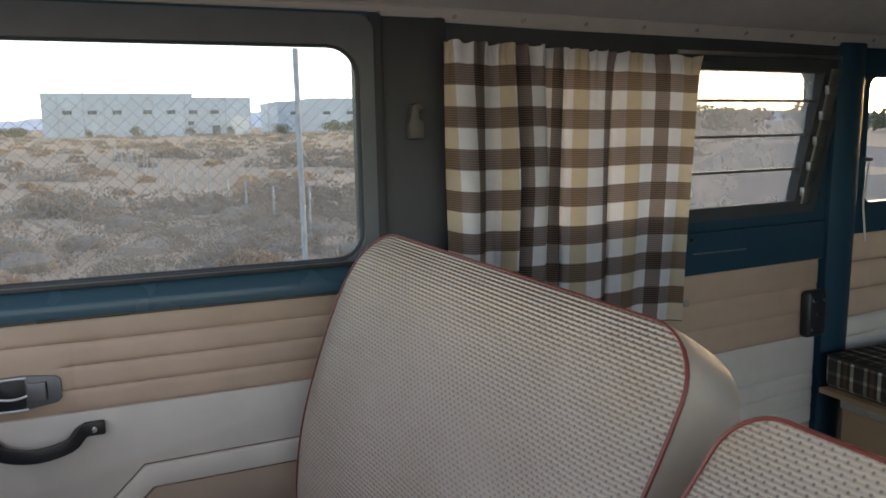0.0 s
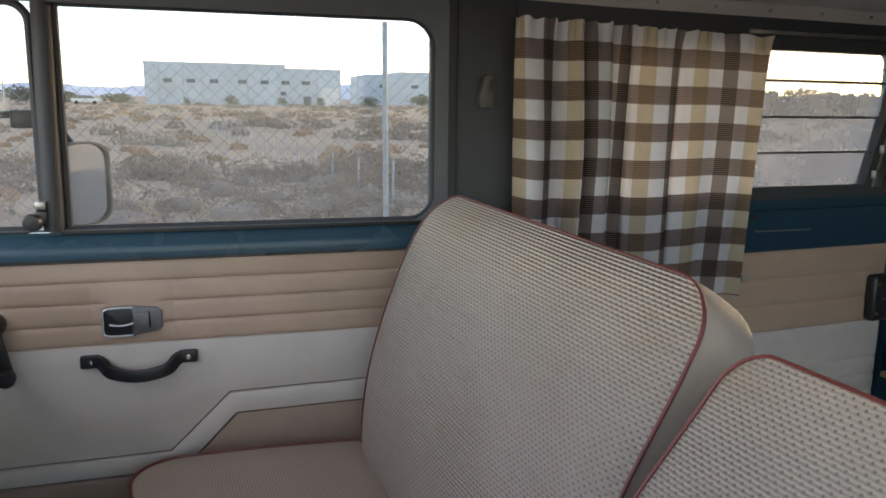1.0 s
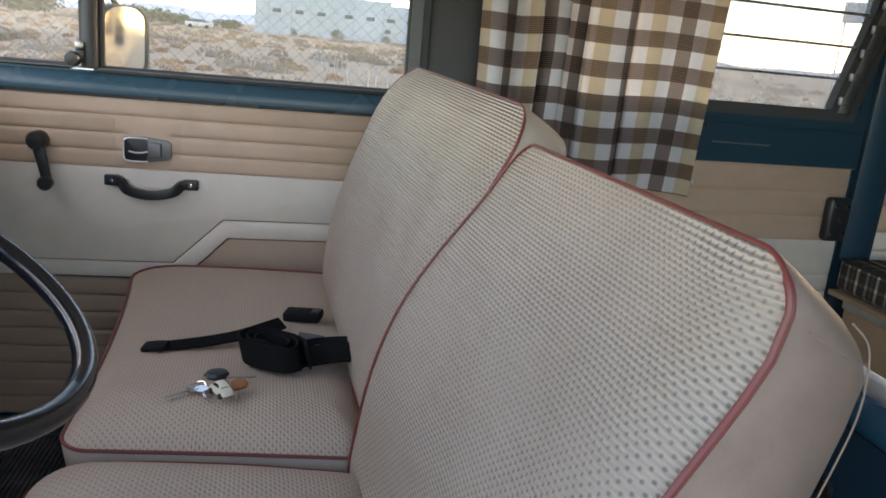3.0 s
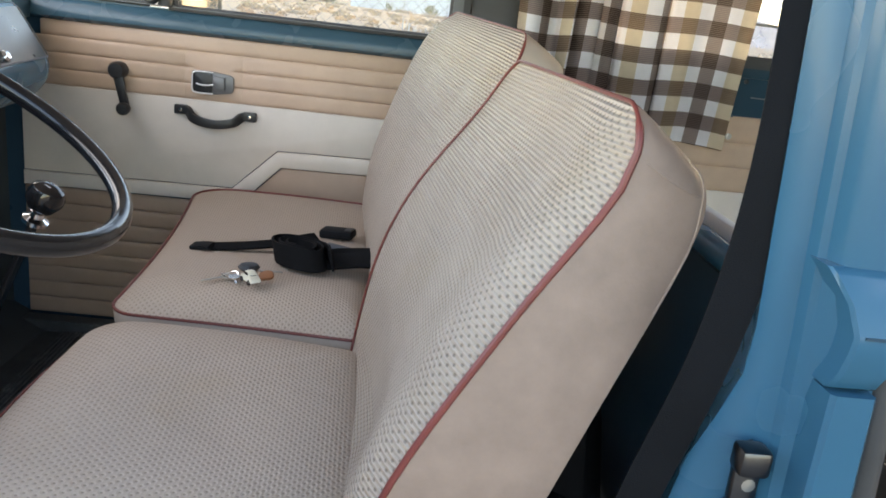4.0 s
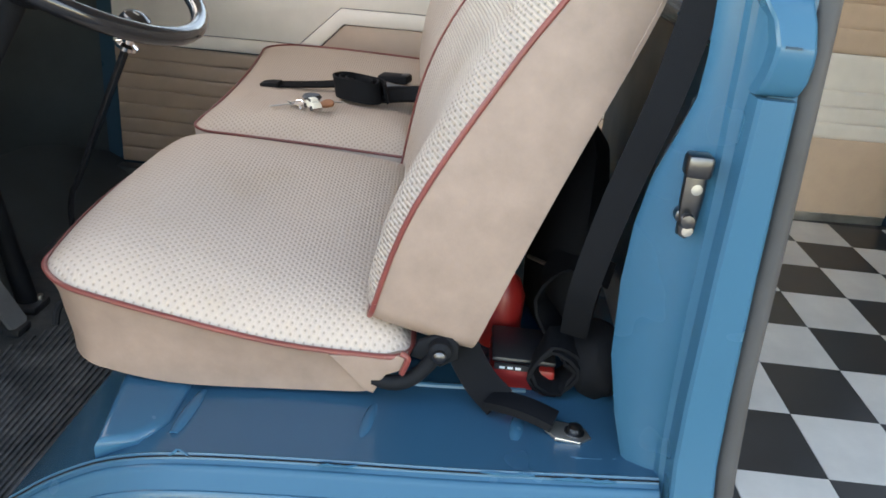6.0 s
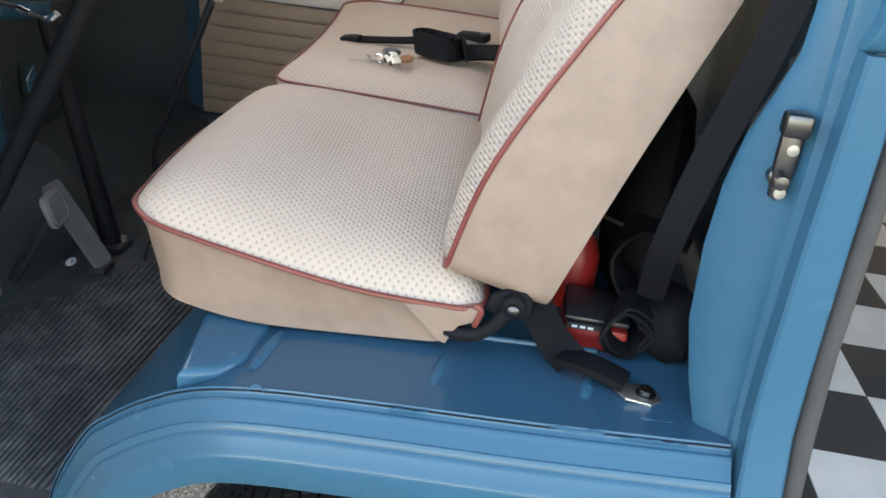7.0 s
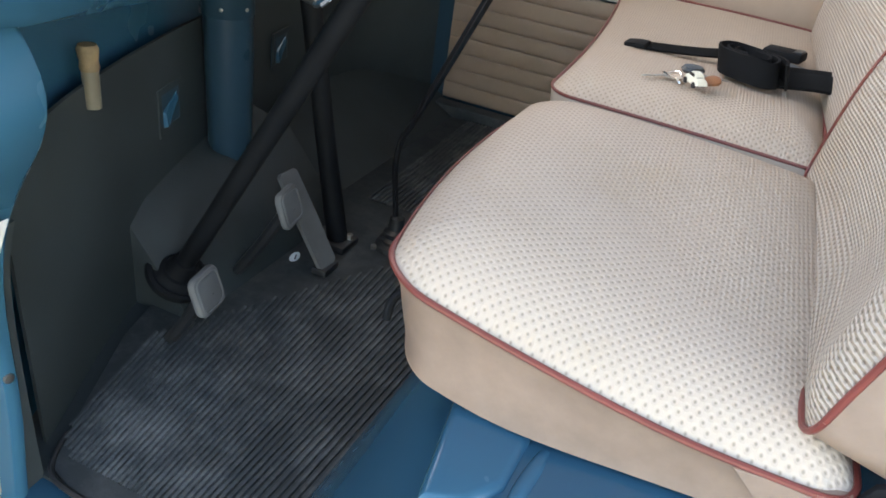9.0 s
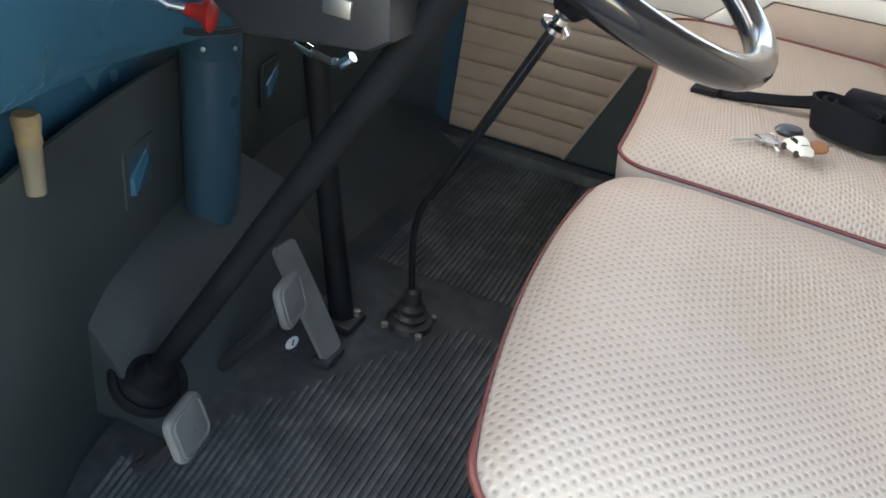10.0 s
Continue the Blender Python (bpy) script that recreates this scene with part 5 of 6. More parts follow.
def dashboard():
    e = thing("wall_dashboard", "blue painted steel dashboard with a black glovebox lid", "dashboard", kind="structure")
    rings = []
    for x, y in [(-1.015, -0.835)] + [p for p in NOSE if p[1] < 0.06]:
        z0, f = 0.435 - 0.185 * y, 0.145
        rings.append([(x, y, z0 + 0.05), (x + f * 0.72, y, z0 + 0.004), (x + f * 0.93, y, z0), (x + f, y, z0 + 0.012), (x + f + 0.014, y, z0 + 0.10), (x + f + 0.004, y, z0 + 0.2), (x + f - 0.03, y, 0.80), (x + f - 0.06, y, 0.83), (x, y, 0.84)])
    part("panel", loft(rings), BLUE, e)
    # passenger side: a shallower box with rounded lower edge, closed by the leaning glovebox lid
    prof = smooth_path([(-1.030, 0.838), (-1.006, 0.830), (-0.978, 0.784), (-0.950, 0.738), (-0.944, 0.715), (-0.949, 0.690), (-0.964, 0.667), (-0.986, 0.650), (-1.012, 0.638), (-1.10, 0.612), (-1.24, 0.600)], 4)
    rings = []
    for y, k in ((0.02, 0.0), (0.20, 0.0), (0.380, 0.0), (0.400, 0.004), (0.412, 0.014), (0.418, 0.030)):
        rings.append([(x - k, y, z + (0.5 * k if z < 0.70 else 0.0) - 0.05 * max(0.0, 0.386 - y)) for x, z in prof] + [(-1.24, y, 0.845), (-1.05, y, 0.845)])
    part("passenger_panel", loft(rings), BLUE, e)
    part("top_shelf", prism([(-1.34, 0.42), (-1.060, 0.42), (-1.105, 0.60), (-1.135, 0.735), (-1.34, 0.735)], "z", 0.790, 0.842, 0.010), BLUE_SHADED, e)
    lid = part("glovebox_lid", loft([[(-1.002 - k, y, 0.826 - 0.05 * (0.386 - y)), (-0.946 - k, y, 0.738 - 0.05 * (0.386 - y)), (-0.957 - k, y, 0.731 - 0.05 * (0.386 - y)), (-1.013 - k, y, 0.819 - 0.05 * (0.386 - y))] for y, k in ((0.10, 0.0), (0.386, 0.0), (0.396, 0.005))]), SATIN_BLACK, e, "black glovebox lid with a bright edge")
    part("edge_trim", tube([(-0.9445, 0.10, 0.7222), (-0.9445, 0.386, 0.7365), (-0.9490, 0.3955, 0.7400), (-1.004, 0.3955, 0.8270)], 0.0013, 6), GREY_METAL, lid, "thin bright metal edge")
    part("lock_knob", move(lathe([(0.008, -0.004), (0.008, 0.004), (0.0105, 0.006), (0.011, 0.012), (0.007, 0.017), (0.001, 0.018)], 14), Matrix.Translation((-0.950, 0.215, 0.740)) @ pose(0, 0, 0, 0, 58, 0)), CHROME, lid, "chrome lock knob")
    return e


dashboard()
for y, z, name in ((-0.27, 0.275, "kick_panel_slot"), (0.185, 0.25, "kick_panel_slot")):
    e = thing(name, "rectangular cut-out in the black lining with blue paint showing", "cut-out", group="lining cut-outs")
    i = min(range(len(NOSE)), key=lambda k: abs(NOSE[k][1] - y))
    x = NOSE[i][0] + 0.013
    ang = math.degrees(math.atan2(NOSE[i + 1][1] - NOSE[i - 1][1], NOSE[i + 1][0] - NOSE[i - 1][0]))
    m = Matrix.Translation((x, y, z)) @ pose(0, 0, 0, 0, 0, ang - 90)
    part("backing", move(box(-0.004, 0.0045, -0.034, 0.034, -0.030, 0.034), m), BLUE_SHADED, e, "blue painted steel showing through")
    part("lip", move(ring_plate([(-0.040, -0.038), (0.040, -0.038), (0.040, 0.042), (-0.040, 0.042)], [(-0.030, -0.024), (0.030, -0.024), (0.030, 0.032), (-0.030, 0.032)], 0.0, 0.005, "x"), m), BOARD, e)
    part("tab", move(loft([[(0.005, -0.028, -0.022), (0.005, 0.020, 0.010), (0.005, 0.020, 0.026), (0.005, -0.028, 0.004)], [(0.012, -0.026, -0.021), (0.009, 0.018, 0.012), (0.006, 0.018, 0.024), (0.009, -0.026, 0.003)]]), m), BLUE, e)

cork = thing("corked_tube", "cloudy plastic tube with a cork stopper in the lining's pocket", "bottle")
part("tube", lathe([(0.001, 0.362), (0.0102, 0.363), (0.0110, 0.41), (0.0116, 0.424)], 16, "z", (-1.140, -0.492, 0)), BOTTLE, cork)
part("band", lathe([(0.0118, 0.414), (0.0126, 0.417), (0.0118, 0.425)], 16, "z", (-1.140, -0.492, 0)), CORK, cork)
part("stopper", lathe([(0.0112, 0.424), (0.0124, 0.43), (0.0136, 0.442), (0.0112, 0.447), (0.001, 0.448)], 16, "z", (-1.140, -0.492, 0)), CORK, cork, "cork stopper")


# ---------------- left front: hinge pillar and open door ----------------
hp = thing("wall_left_front_pillar", "blue painted hinge pillar beside the driver's footwell", "pillar", kind="structure")
prof = smooth_path([(-0.998, -0.06), (-1.000, 0.10), (-0.996, 0.25), (-0.978, 0.34), (-0.945, 0.41), (-0.905, 0.47), (-0.890, 0.52), (-0.91, 0.57), (-0.96, 0.63), (-1.02, 0.80)], 3)
rings, liner = [], []
for x, z in prof:
    inner = -0.758 - 0.020 * min(1, max(0, (0.12 - z) / 0.17))
    outer = inner - 0.022 - 0.055 * min(1, max(0, (z - 0.20) / 0.15))
    rings.append([(-1.10, inner, z), (x - 0.008, inner, z), (x - 0.002, inner - 0.003, z), (x, inner - 0.008, z), (x, outer + 0.008, z), (x - 0.002, outer + 0.002, z), (x - 0.008, outer, z), (-1.10, outer, z)])
    if z < 0.38:
        liner.append([(-1.10, inner + 0.0005, z), (x - 0.006, inner + 0.0005, z), (x - 0.008, -0.748, z), (-1.10, -0.748, z)])
part("post", loft(rings), BLUE, hp)
part("liner", loft(liner), BOARD, hp, "black fibreboard side lining")
part("sticker", move(box(-0.0006, 0.0006, -0.008, 0.008, -0.026, 0.026), Matrix.Translation((-0.9605, -0.782, 0.364)) @ pose(0, 0, 0, 0, 25, 0)), PAPER, hp, "white paper sticker")
part("bolt", lathe([(0.006, 0), (0.006, 0.004), (0.001, 0.005)], 10, "x", (-1.001, -0.772, 0.17)), STEEL, hp)


def open_door():
    e = thing("door_3", "open driver's door in blue with tan pleated trim", "door", kind="structure")
    e.matrix_world = Matrix.Translation((-1.027, -0.784, 0)) @ pose(0, 0, 0, 0, 0, -84)
    part("shell", prism(rrect(0.0, 0.95, -0.12, 0.80, 0.05, 5), "y", -0.085, 0.0, 0.010), BLUE, e)
    z = 0.36
    while z > -0.06:
        part("pleat", pleat(0.006, 0.93, z - 0.046, z - 0.001, 0.0, 0.005, 1), TAN, e)
        z -= 0.046
    part("white_panel", prism([(0.02, 0.37), (0.93, 0.37), (0.93, 0.62), (0.02, 0.62)], "y", 0.001, 0.010, 0.004), WHITE, e)
    for k in range(4):
        part("pleat", pleat(0.02, 0.93, 0.625 + 0.039 * k, 0.663 + 0.039 * k, 0.0, 0.008, 1), TAN, e)
    return e


open_door()


# ---------------- loose things on the passenger seat ----------------
def lap_belt():
    e = thing("lap_belt", "black lap belt with its buckle lying on the passenger seat", "seat belt")
    part("tongue_strap", strap(smooth_path([(-0.592, 0.190, 0.437), (-0.545, 0.203, 0.438), (-0.49, 0.226, 0.439), (-0.435, 0.262, 0.440), (-0.385, 0.322, 0.437)], 5), 0.026, 0.004, [(0.3, 1, 0.2)] * 21), WEB, e)
    part("tongue_end", strap(smooth_path([(-0.602, 0.191, 0.4365), (-0.585, 0.188, 0.440), (-0.566, 0.185, 0.4415)], 4), 0.029, 0.007, (0.3, 1, 0.1)), MATTE_BLACK, e)
    # loosely rolled webbing, standing on its edge
    roll = []
    for k in range(58):
        a, r = 0.35 + k * 0.30, 1.0 - 0.0115 * k
        roll.append((-0.392 + 0.050 * r * math.cos(a) + 0.030 * r * math.sin(a), 0.128 - 0.042 * r * math.cos(a) + 0.028 * r * math.sin(a), 0.462 + 0.0012 * math.sin(k * 0.9)))
    part("roll", strap(roll, 0.040, 0.004, [(-0.26, 0.28, 1)] * len(roll)), WEB, e, "rolled black webbing")
    part("buckle_strap", strap(smooth_path([(-0.352, 0.128, 0.450), (-0.325, 0.134, 0.452), (-0.285, 0.140, 0.456), (-0.250, 0.145, 0.456), (-0.222, 0.153, 0.450)], 5), 0.046, 0.005, [(0.15, 1, 0.3)] * 21), WEB, e)
    part("fold", strap(smooth_path([(-0.345, 0.168, 0.446), (-0.310, 0.184, 0.450), (-0.262, 0.168, 0.459), (-0.232, 0.140, 0.462)], 5), 0.034, 0.004, [(0.3, 1, 0.6)] * 16), WEB, e)
    at = Matrix.Translation((-0.347, 0.372, 0.436)) @ pose(0, 0, 0, 3, -4, -16)
    bk = part("buckle", move(box(-0.036, 0.036, -0.020, 0.020, -0.008, 0.010, 0.005), at), MATTE_BLACK, e, "black plastic buckle")
    part("release", move(box(0.018, 0.034, -0.012, 0.012, 0.008, 0.0125, 0.002), at), BLACK, bk)
    part("latch_plate", move(box(-0.010, 0.034, -0.016, 0.016, -0.0015, 0.0015, 0.001), Matrix.Translation((-0.345, 0.200, 0.456)) @ pose(0, 0, 0, 14, 5, -12)), IRON, e)
    return e


lap_belt()


def toy_car():
    """A tiny round-roofed car on the key ring."""
    e = thing("toy_car", "tiny cream toy car lying with keys on the seat", "toy car")
    m = Matrix.Translation((-0.456, -0.004, 0.4455)) @ pose(0, 0, 0, 0, 0, 128) @ Matrix.Scale(1.0, 4)
    side = smooth_path([(-0.020, 0.005), (-0.021, 0.010), (-0.017, 0.013), (-0.011, 0.0145), (-0.008, 0.019), (-0.002, 0.0215), (0.005, 0.021), (0.011, 0.016), (0.017, 0.012), (0.020, 0.007), (0.018, 0.004), (0.0, 0.0035)], 3, True)
    rings = []
    for y, s in ((-0.0092, 0.80), (-0.0085, 0.93), (-0.006, 1.0), (0.006, 1.0), (0.0085, 0.93), (0.0092, 0.80)):
        rings.append([(a * s, y * (1 - 0.25 * max(0, (b - 0.013) / 0.008)), 0.011 + (b - 0.011) * s) for a, b in side])
    part("body", move(loft(rings), m), CREAM, e)
    for sgn in (-1, 1):
        part("side_window", move(prism([(-0.007, 0.0150), (-0.005, 0.0190), (0.001, 0.0200), (0.006, 0.0190), (0.009, 0.0155)], "y", sgn * 0.0076 - 0.0006, sgn * 0.0076 + 0.0006), m), GLOSS_BLACK, e)
        for x in (-0.012, 0.012):
            part("wheel", move(lathe([(0.001, sgn * 0.0105), (0.0045, sgn * 0.0103), (0.0048, sgn * 0.0075), (0.001, sgn * 0.007)], 12, "y", (x, 0, 0.0048)), m), BLACK, e)
    part("windscreen", move(loft([[(-0.0105, -0.0055, 0.0152), (-0.0105, 0.0055, 0.0152), (-0.0065, 0.0045, 0.0196), (-0.0065, -0.0045, 0.0196)], [(-0.0098, -0.0055, 0.0150), (-0.0098, 0.0055, 0.0150), (-0.0058, 0.0045, 0.0194), (-0.0058, -0.0045, 0.0194)]]), m), GLOSS_BLACK, e)
    part("bumper", move(box(-0.0225, -0.0195, -0.008, 0.008, 0.004, 0.007, 0.001), m), CHROME, e)
    part("bumper", move(box(0.0185, 0.0215, -0.008, 0.008, 0.004, 0.007, 0.001), m), CHROME, e)
    return e


toy_car()


def keys():
    e = thing("key_ring", "bunch of keys with a black fob on the passenger seat", "keys")
    ring = [(-0.494 + 0.014 * math.cos(a), 0.016 + 0.014 * math.sin(a), 0.4490 + 0.003 * math.sin(2 * a)) for a in (2 * math.pi * k / 24 for k in range(25))]
    part("ring", tube(ring, 0.0012, 6, cap=False), CHROME, e)

    def key(at, ang, length, material, lbl):
        m = Matrix.Translation(at) @ pose(0, 0, 0, 2, 3, ang)
        k = part("key", move(prism([(0, -0.0022), (length, -0.0022), (length + 0.003, 0), (length, 0.0022), (length * 0.8, 0.0016), (length * 0.7, 0.0028), (length * 0.5, 0.0018), (0, 0.0026)], "z", -0.001, 0.001, 0.0004), m), material, e, lbl)
        part("bow", move(lathe([(0.003, -0.0012), (0.0095, -0.0012), (0.0095, 0.0012), (0.003, 0.0012)], 14, "z", (-0.009, 0, 0)), m), material, k)
    key((-0.504, 0.006, 0.4475), 218, 0.034, STEEL, "worn steel key")
    key((-0.482, 0.000, 0.4480), -70, 0.018, CHROME, "small bright key")
    key((-0.454, 0.049, 0.4495), 12, 0.040, STEEL, "steel key")
    fob = Matrix.Translation((-0.468, 0.044, 0.456)) @ pose(0, 0, 0, 8, 0, 20)
    part("fob", move(lathe([(0.001, -0.006), (0.011, -0.005), (0.014, 0), (0.011, 0.005), (0.001, 0.006)], 18), fob @ Matrix.Diagonal((1.35, 0.85, 1, 1))), BLACK, e, "black plastic fob")
    part("tag", move(prism(smooth_path([(-0.010, -0.008), (0.010, -0.009), (0.013, 0.004), (0.002, 0.012), (-0.011, 0.006)], 3, True), "z", -0.003, 0.003, 0.002), Matrix.Translation((-0.434, 0.016, 0.453)) @ pose(0, 0, 0, 20, -12, 10)), LEATHER, e, "brown leather tag")
    return e


keys()


# ---------------- behind the driver's seat ----------------
def driver_belt():
    e = thing("driver_seat_belt", "black driver's seat belt with its reel and anchor bolt", "seat belt")
    part("shoulder_strap", strap(smooth_path([(0.006, -0.715, 1.27), (0.009, -0.724, 1.0), (0.012, -0.732, 0.82), (0.000, -0.732, 0.70), (-0.024, -0.720, 0.58), (-0.036, -0.700, 0.48), (-0.030, -0.655, 0.40)], 5), 0.029, 0.004, [(0.95, -0.3, 0)] * 31), WEB, e)
    wound = []
    for k in range(34):
        a, r = k * 0.42, 0.036 - 0.0004 * k
        wound.append((-0.040 + r * math.cos(a) * 0.8 + 0.003 * math.sin(k * 1.3), -0.640 + 0.004 * math.sin(k * 0.7), 0.352 + r * 0.92 * math.sin(a)))
    part("reel", strap(wound, 0.044, 0.004, [(0.2, 1, 0.1)] * 34), WEB, e, "wound black webbing")
    lump = []
    for q in np.linspace(-0.5, 0.5, 9):
        c = math.cos(q * math.pi) ** 0.5 if abs(q) < 0.49 else 0.06
        lump.append([(0.006 + 0.045 * q * 2 * 0.85, -0.630 + 0.046 * c * math.cos(a) + 0.006 * noise.noise(Vector((q * 7, a, 2))), 0.358 + 0.044 * c * math.sin(a) + 0.007 * noise.noise(Vector((q * 6, a * 1.5, 5)))) for a in (2 * math.pi * k / 18 for k in range(18))])
    part("belt_roll", loft(lump), WEB, e, "folded black webbing and cloth")
    part("lap_strap", strap(smooth_path([(-0.158, -0.640, 0.385), (-0.145, -0.655, 0.362), (-0.124, -0.672, 0.338), (-0.102, -0.690, 0.326)], 5), 0.038, 0.005, [(0.5, 0.3, 0.45)] * 16), WEB, e)
    part("loose_strap", strap(smooth_path([(-0.02, -0.60, 0.345), (-0.06, -0.58, 0.40), (-0.035, -0.55, 0.44), (0.02, -0.56, 0.43)], 5), 0.045, 0.004, [(0.2, 0.9, 0.3)] * 16), WEB, e)
    part("strap_end", strap(smooth_path([(-0.112, -0.688, 0.328), (-0.090, -0.700, 0.333), (-0.066, -0.707, 0.331), (-0.044, -0.714, 0.326)], 4), 0.030, 0.009, (0.30, 0.95, 0)), WEB, e, "worn dark strap end")
    an = part("anchor", prism([(-0.056, -0.716), (-0.046, -0.704), (-0.026, -0.706), (-0.010, -0.714), (-0.006, -0.728), (-0.018, -0.738), (-0.044, -0.734)], "z", 0.3165, 0.321, 0.0015), STEEL, e, "bright steel anchor plate")
    part("bolt", lathe([(0.011, 0.320), (0.011, 0.322), (0.0075, 0.322), (0.0075, 0.328), (0.001, 0.329)], 10, "z", (-0.023, -0.721, 0)), IRON, an)
    return e


driver_belt()
ex = thing("fire_extinguisher", "red fire extinguisher standing behind the driver's seat", "extinguisher")
part("cylinder", lathe([(0.001, 0.30), (0.024, 0.302), (0.028, 0.31), (0.028, 0.372), (0.020, 0.392), (0.010, 0.402)], 20, "z", (-0.103, -0.53, 0.006)), RED, ex)
part("valve", lathe([(0.010, 0.400), (0.011, 0.42), (0.006, 0.425)], 12, "z", (-0.103, -0.53, 0.006)), BLACK, ex)
jb = thing("red_tool_case", "small red plastic case with a black lid behind the seat", "case")
part("case", box(-0.113, -0.040, -0.645, -0.565, 0.314, 0.343, 0.005), RED, jb)
part("lid", box(-0.113, -0.040, -0.640, -0.565, 0.345, 0.352, 0.003), BLACK, jb, "black lid")
part("label_strip", box(-0.110, -0.070, -0.6475, -0.644, 0.341, 0.348), BLACK, jb, "black label strip")
for k in range(3):
    part("label_bar", box(-0.104 + 0.009 * k, -0.098 + 0.009 * k, -0.6485, -0.647, 0.343, 0.3455), PAPER, jb)
bag = thing("black_bag", "slumped black cloth bag behind the driver's seat", "bag")
rings = []
for z, r in ((0.30, 0.05), (0.33, 0.085), (0.40, 0.095), (0.48, 0.085), (0.55, 0.06), (0.58, 0.02)):
    rings.append([(-0.02 + r * 0.55 * math.cos(a) + 0.008 * noise.noise(Vector((a, z * 9, 1))), -0.42 + r * 1.4 * math.sin(a), z + 0.012 * noise.noise(Vector((a * 2, z * 5, 3)))) for a in (2 * math.pi * k / 22 for k in range(22))])
part("body", loft(rings), WEB, bag)
part("buckle_bar", tube([(-0.075, -0.50, 0.418), (-0.04, -0.535, 0.420)], 0.003, 6), STEEL, bag)


# ---------------- wheel under the arch ----------------
def road_wheel():
    e = thing("front_wheel", "black tyre with block tread under the wheel arch", "wheel")
    c = (-0.258, 0, -0.18)
    prof = [(0.19, -0.80), (0.25, -0.818), (0.295, -0.815), (0.315, -0.800), (0.322, -0.785), (0.324, -0.72), (0.322, -0.655), (0.315, -0.64), (0.25, -0.625), (0.19, -0.64)]
    part("tyre", lathe(prof, 72, "y", c), TYRE, e)
    part("rim", lathe([(0.001, -0.77), (0.10, -0.775), (0.17, -0.79), (0.192, -0.80), (0.19, -0.65)], 40, "y", c), STEEL, e, "steel rim")
    for y0, y1 in ((-0.792, -0.762), (-0.757, -0.728), (-0.723, -0.694), (-0.689, -0.660)):
        bm = bmesh.new()
        for k in range(90):
            a0, a1 = 2 * math.pi * k / 90, 2 * math.pi * (k + 0.82) / 90
            r0, r1 = 0.320, 0.3305
            sk = 0.012 if int(y0 * 1000) % 2 else -0.012
            vs = []
            for r in (r0, r1):
                for a, y in ((a0, y0), (a1, y0), (a1 + sk, y1), (a0 + sk, y1)):
                    vs.append(bm.verts.new((c[0] + r * math.cos(a), y, c[2] + r * math.sin(a))))
            bm.faces.new(vs[4:])
            for i in range(4):
                j = (i + 1) % 4
                bm.faces.new((vs[i], vs[j], vs[4 + j], vs[4 + i]))
        part("tread", bm, TYRE, e, smooth=0)["kind"] = "stuff"
    return e


road_wheel()

# ---------------- living space ----------------
def curtain():
    """Gathered cotton curtain on a rod, hanging over half of the louvred window."""
    e = thing("curtain", "brown, white and yellow checked cotton curtain, gathered on a rod", "curtain")
    e.matrix_world = WALL
    # plan of the folds: two deep ones by the pillar, two narrow tucks, then almost flat
    plan = smooth_path([(0.010, -0.030), (0.022, -0.062), (0.046, -0.076), (0.072, -0.066), (0.090, -0.046), (0.108, -0.044), (0.118, -0.062), (0.134, -0.090), (0.144, -0.092), (0.146, -0.070), (0.152, -0.062), (0.172, -0.088), (0.200, -0.096), (0.214, -0.082), (0.206, -0.056), (0.212, -0.042),
                        (0.235, -0.045), (0.258, -0.052), (0.272, -0.046), (0.276, -0.031), (0.280, -0.031), (0.285, -0.046), (0.320, -0.053), (0.355, -0.051), (0.388, -0.046), (0.394, -0.031), (0.399, -0.031), (0.405, -0.046),
                        (0.450, -0.053), (0.500, -0.046), (0.550, -0.051), (0.600, -0.045), (0.628, -0.051)], 6)
    run = [0.0]
    for p, q in zip(plan, plan[1:]):
        run.append(run[-1] + math.hypot(q[0] - p[0], q[1] - p[1]))
    nv = 36
    rings, uvs = [], []
    for j in range(nv + 1):
        v = j / nv
        ring, uv = [], []
        gather = math.exp(-v * 22)
        for (px, py), d in zip(plan, run):
            u = (px - 0.01) / 0.618
            sway = 0.010 * math.sin(2.6 * v + 9 * u) * v * (1 - 0.6 * u)
            y = -0.044 + (py + 0.044) * (0.42 + 0.58 * min(1, v * 2.2)) + 0.003 * math.sin(d * 60 + 4 * v) * v
            y += gather * 0.009 * math.sin(d * 210 + 2 * math.sin(d * 37))
            x = px + sway - 0.034 * v * u + gather * 0.003 * math.sin(d * 130)
            z = 1.240 - 0.574 * v - 0.012 * u + 0.007 * gather * noise.noise(Vector((d * 40, 2.0, 0))) - 0.006 * v * math.sin(d * 16)
            ring.append((x, y, z))
            uv.append((d - run[-1] + 0.92, 0.60 - 0.60 * v + 0.003 * math.sin(d * 14) * v))
        rings.append(ring)
        uvs.append(uv)
    part("cloth", loft(rings, False, uvs=uvs), CURTAIN, e, smooth=80)
    part("rod", tube([(0.02, -0.026, 1.228), (0.68, -0.026, 1.222)], 0.003, 8), PILLAR, e)
    part("eyelet", lathe([(0.004, -0.003), (0.008, -0.002), (0.008, 0.002), (0.004, 0.003)], 12, "y", (0.598, -0.058, 0.690)), STEEL, e)
    part("button", lathe([(0.001, -0.004), (0.006, -0.003), (0.006, 0.003)], 10, "y", (0.618, -0.052, 0.83)), BLACK, e)
    return e


curtain()


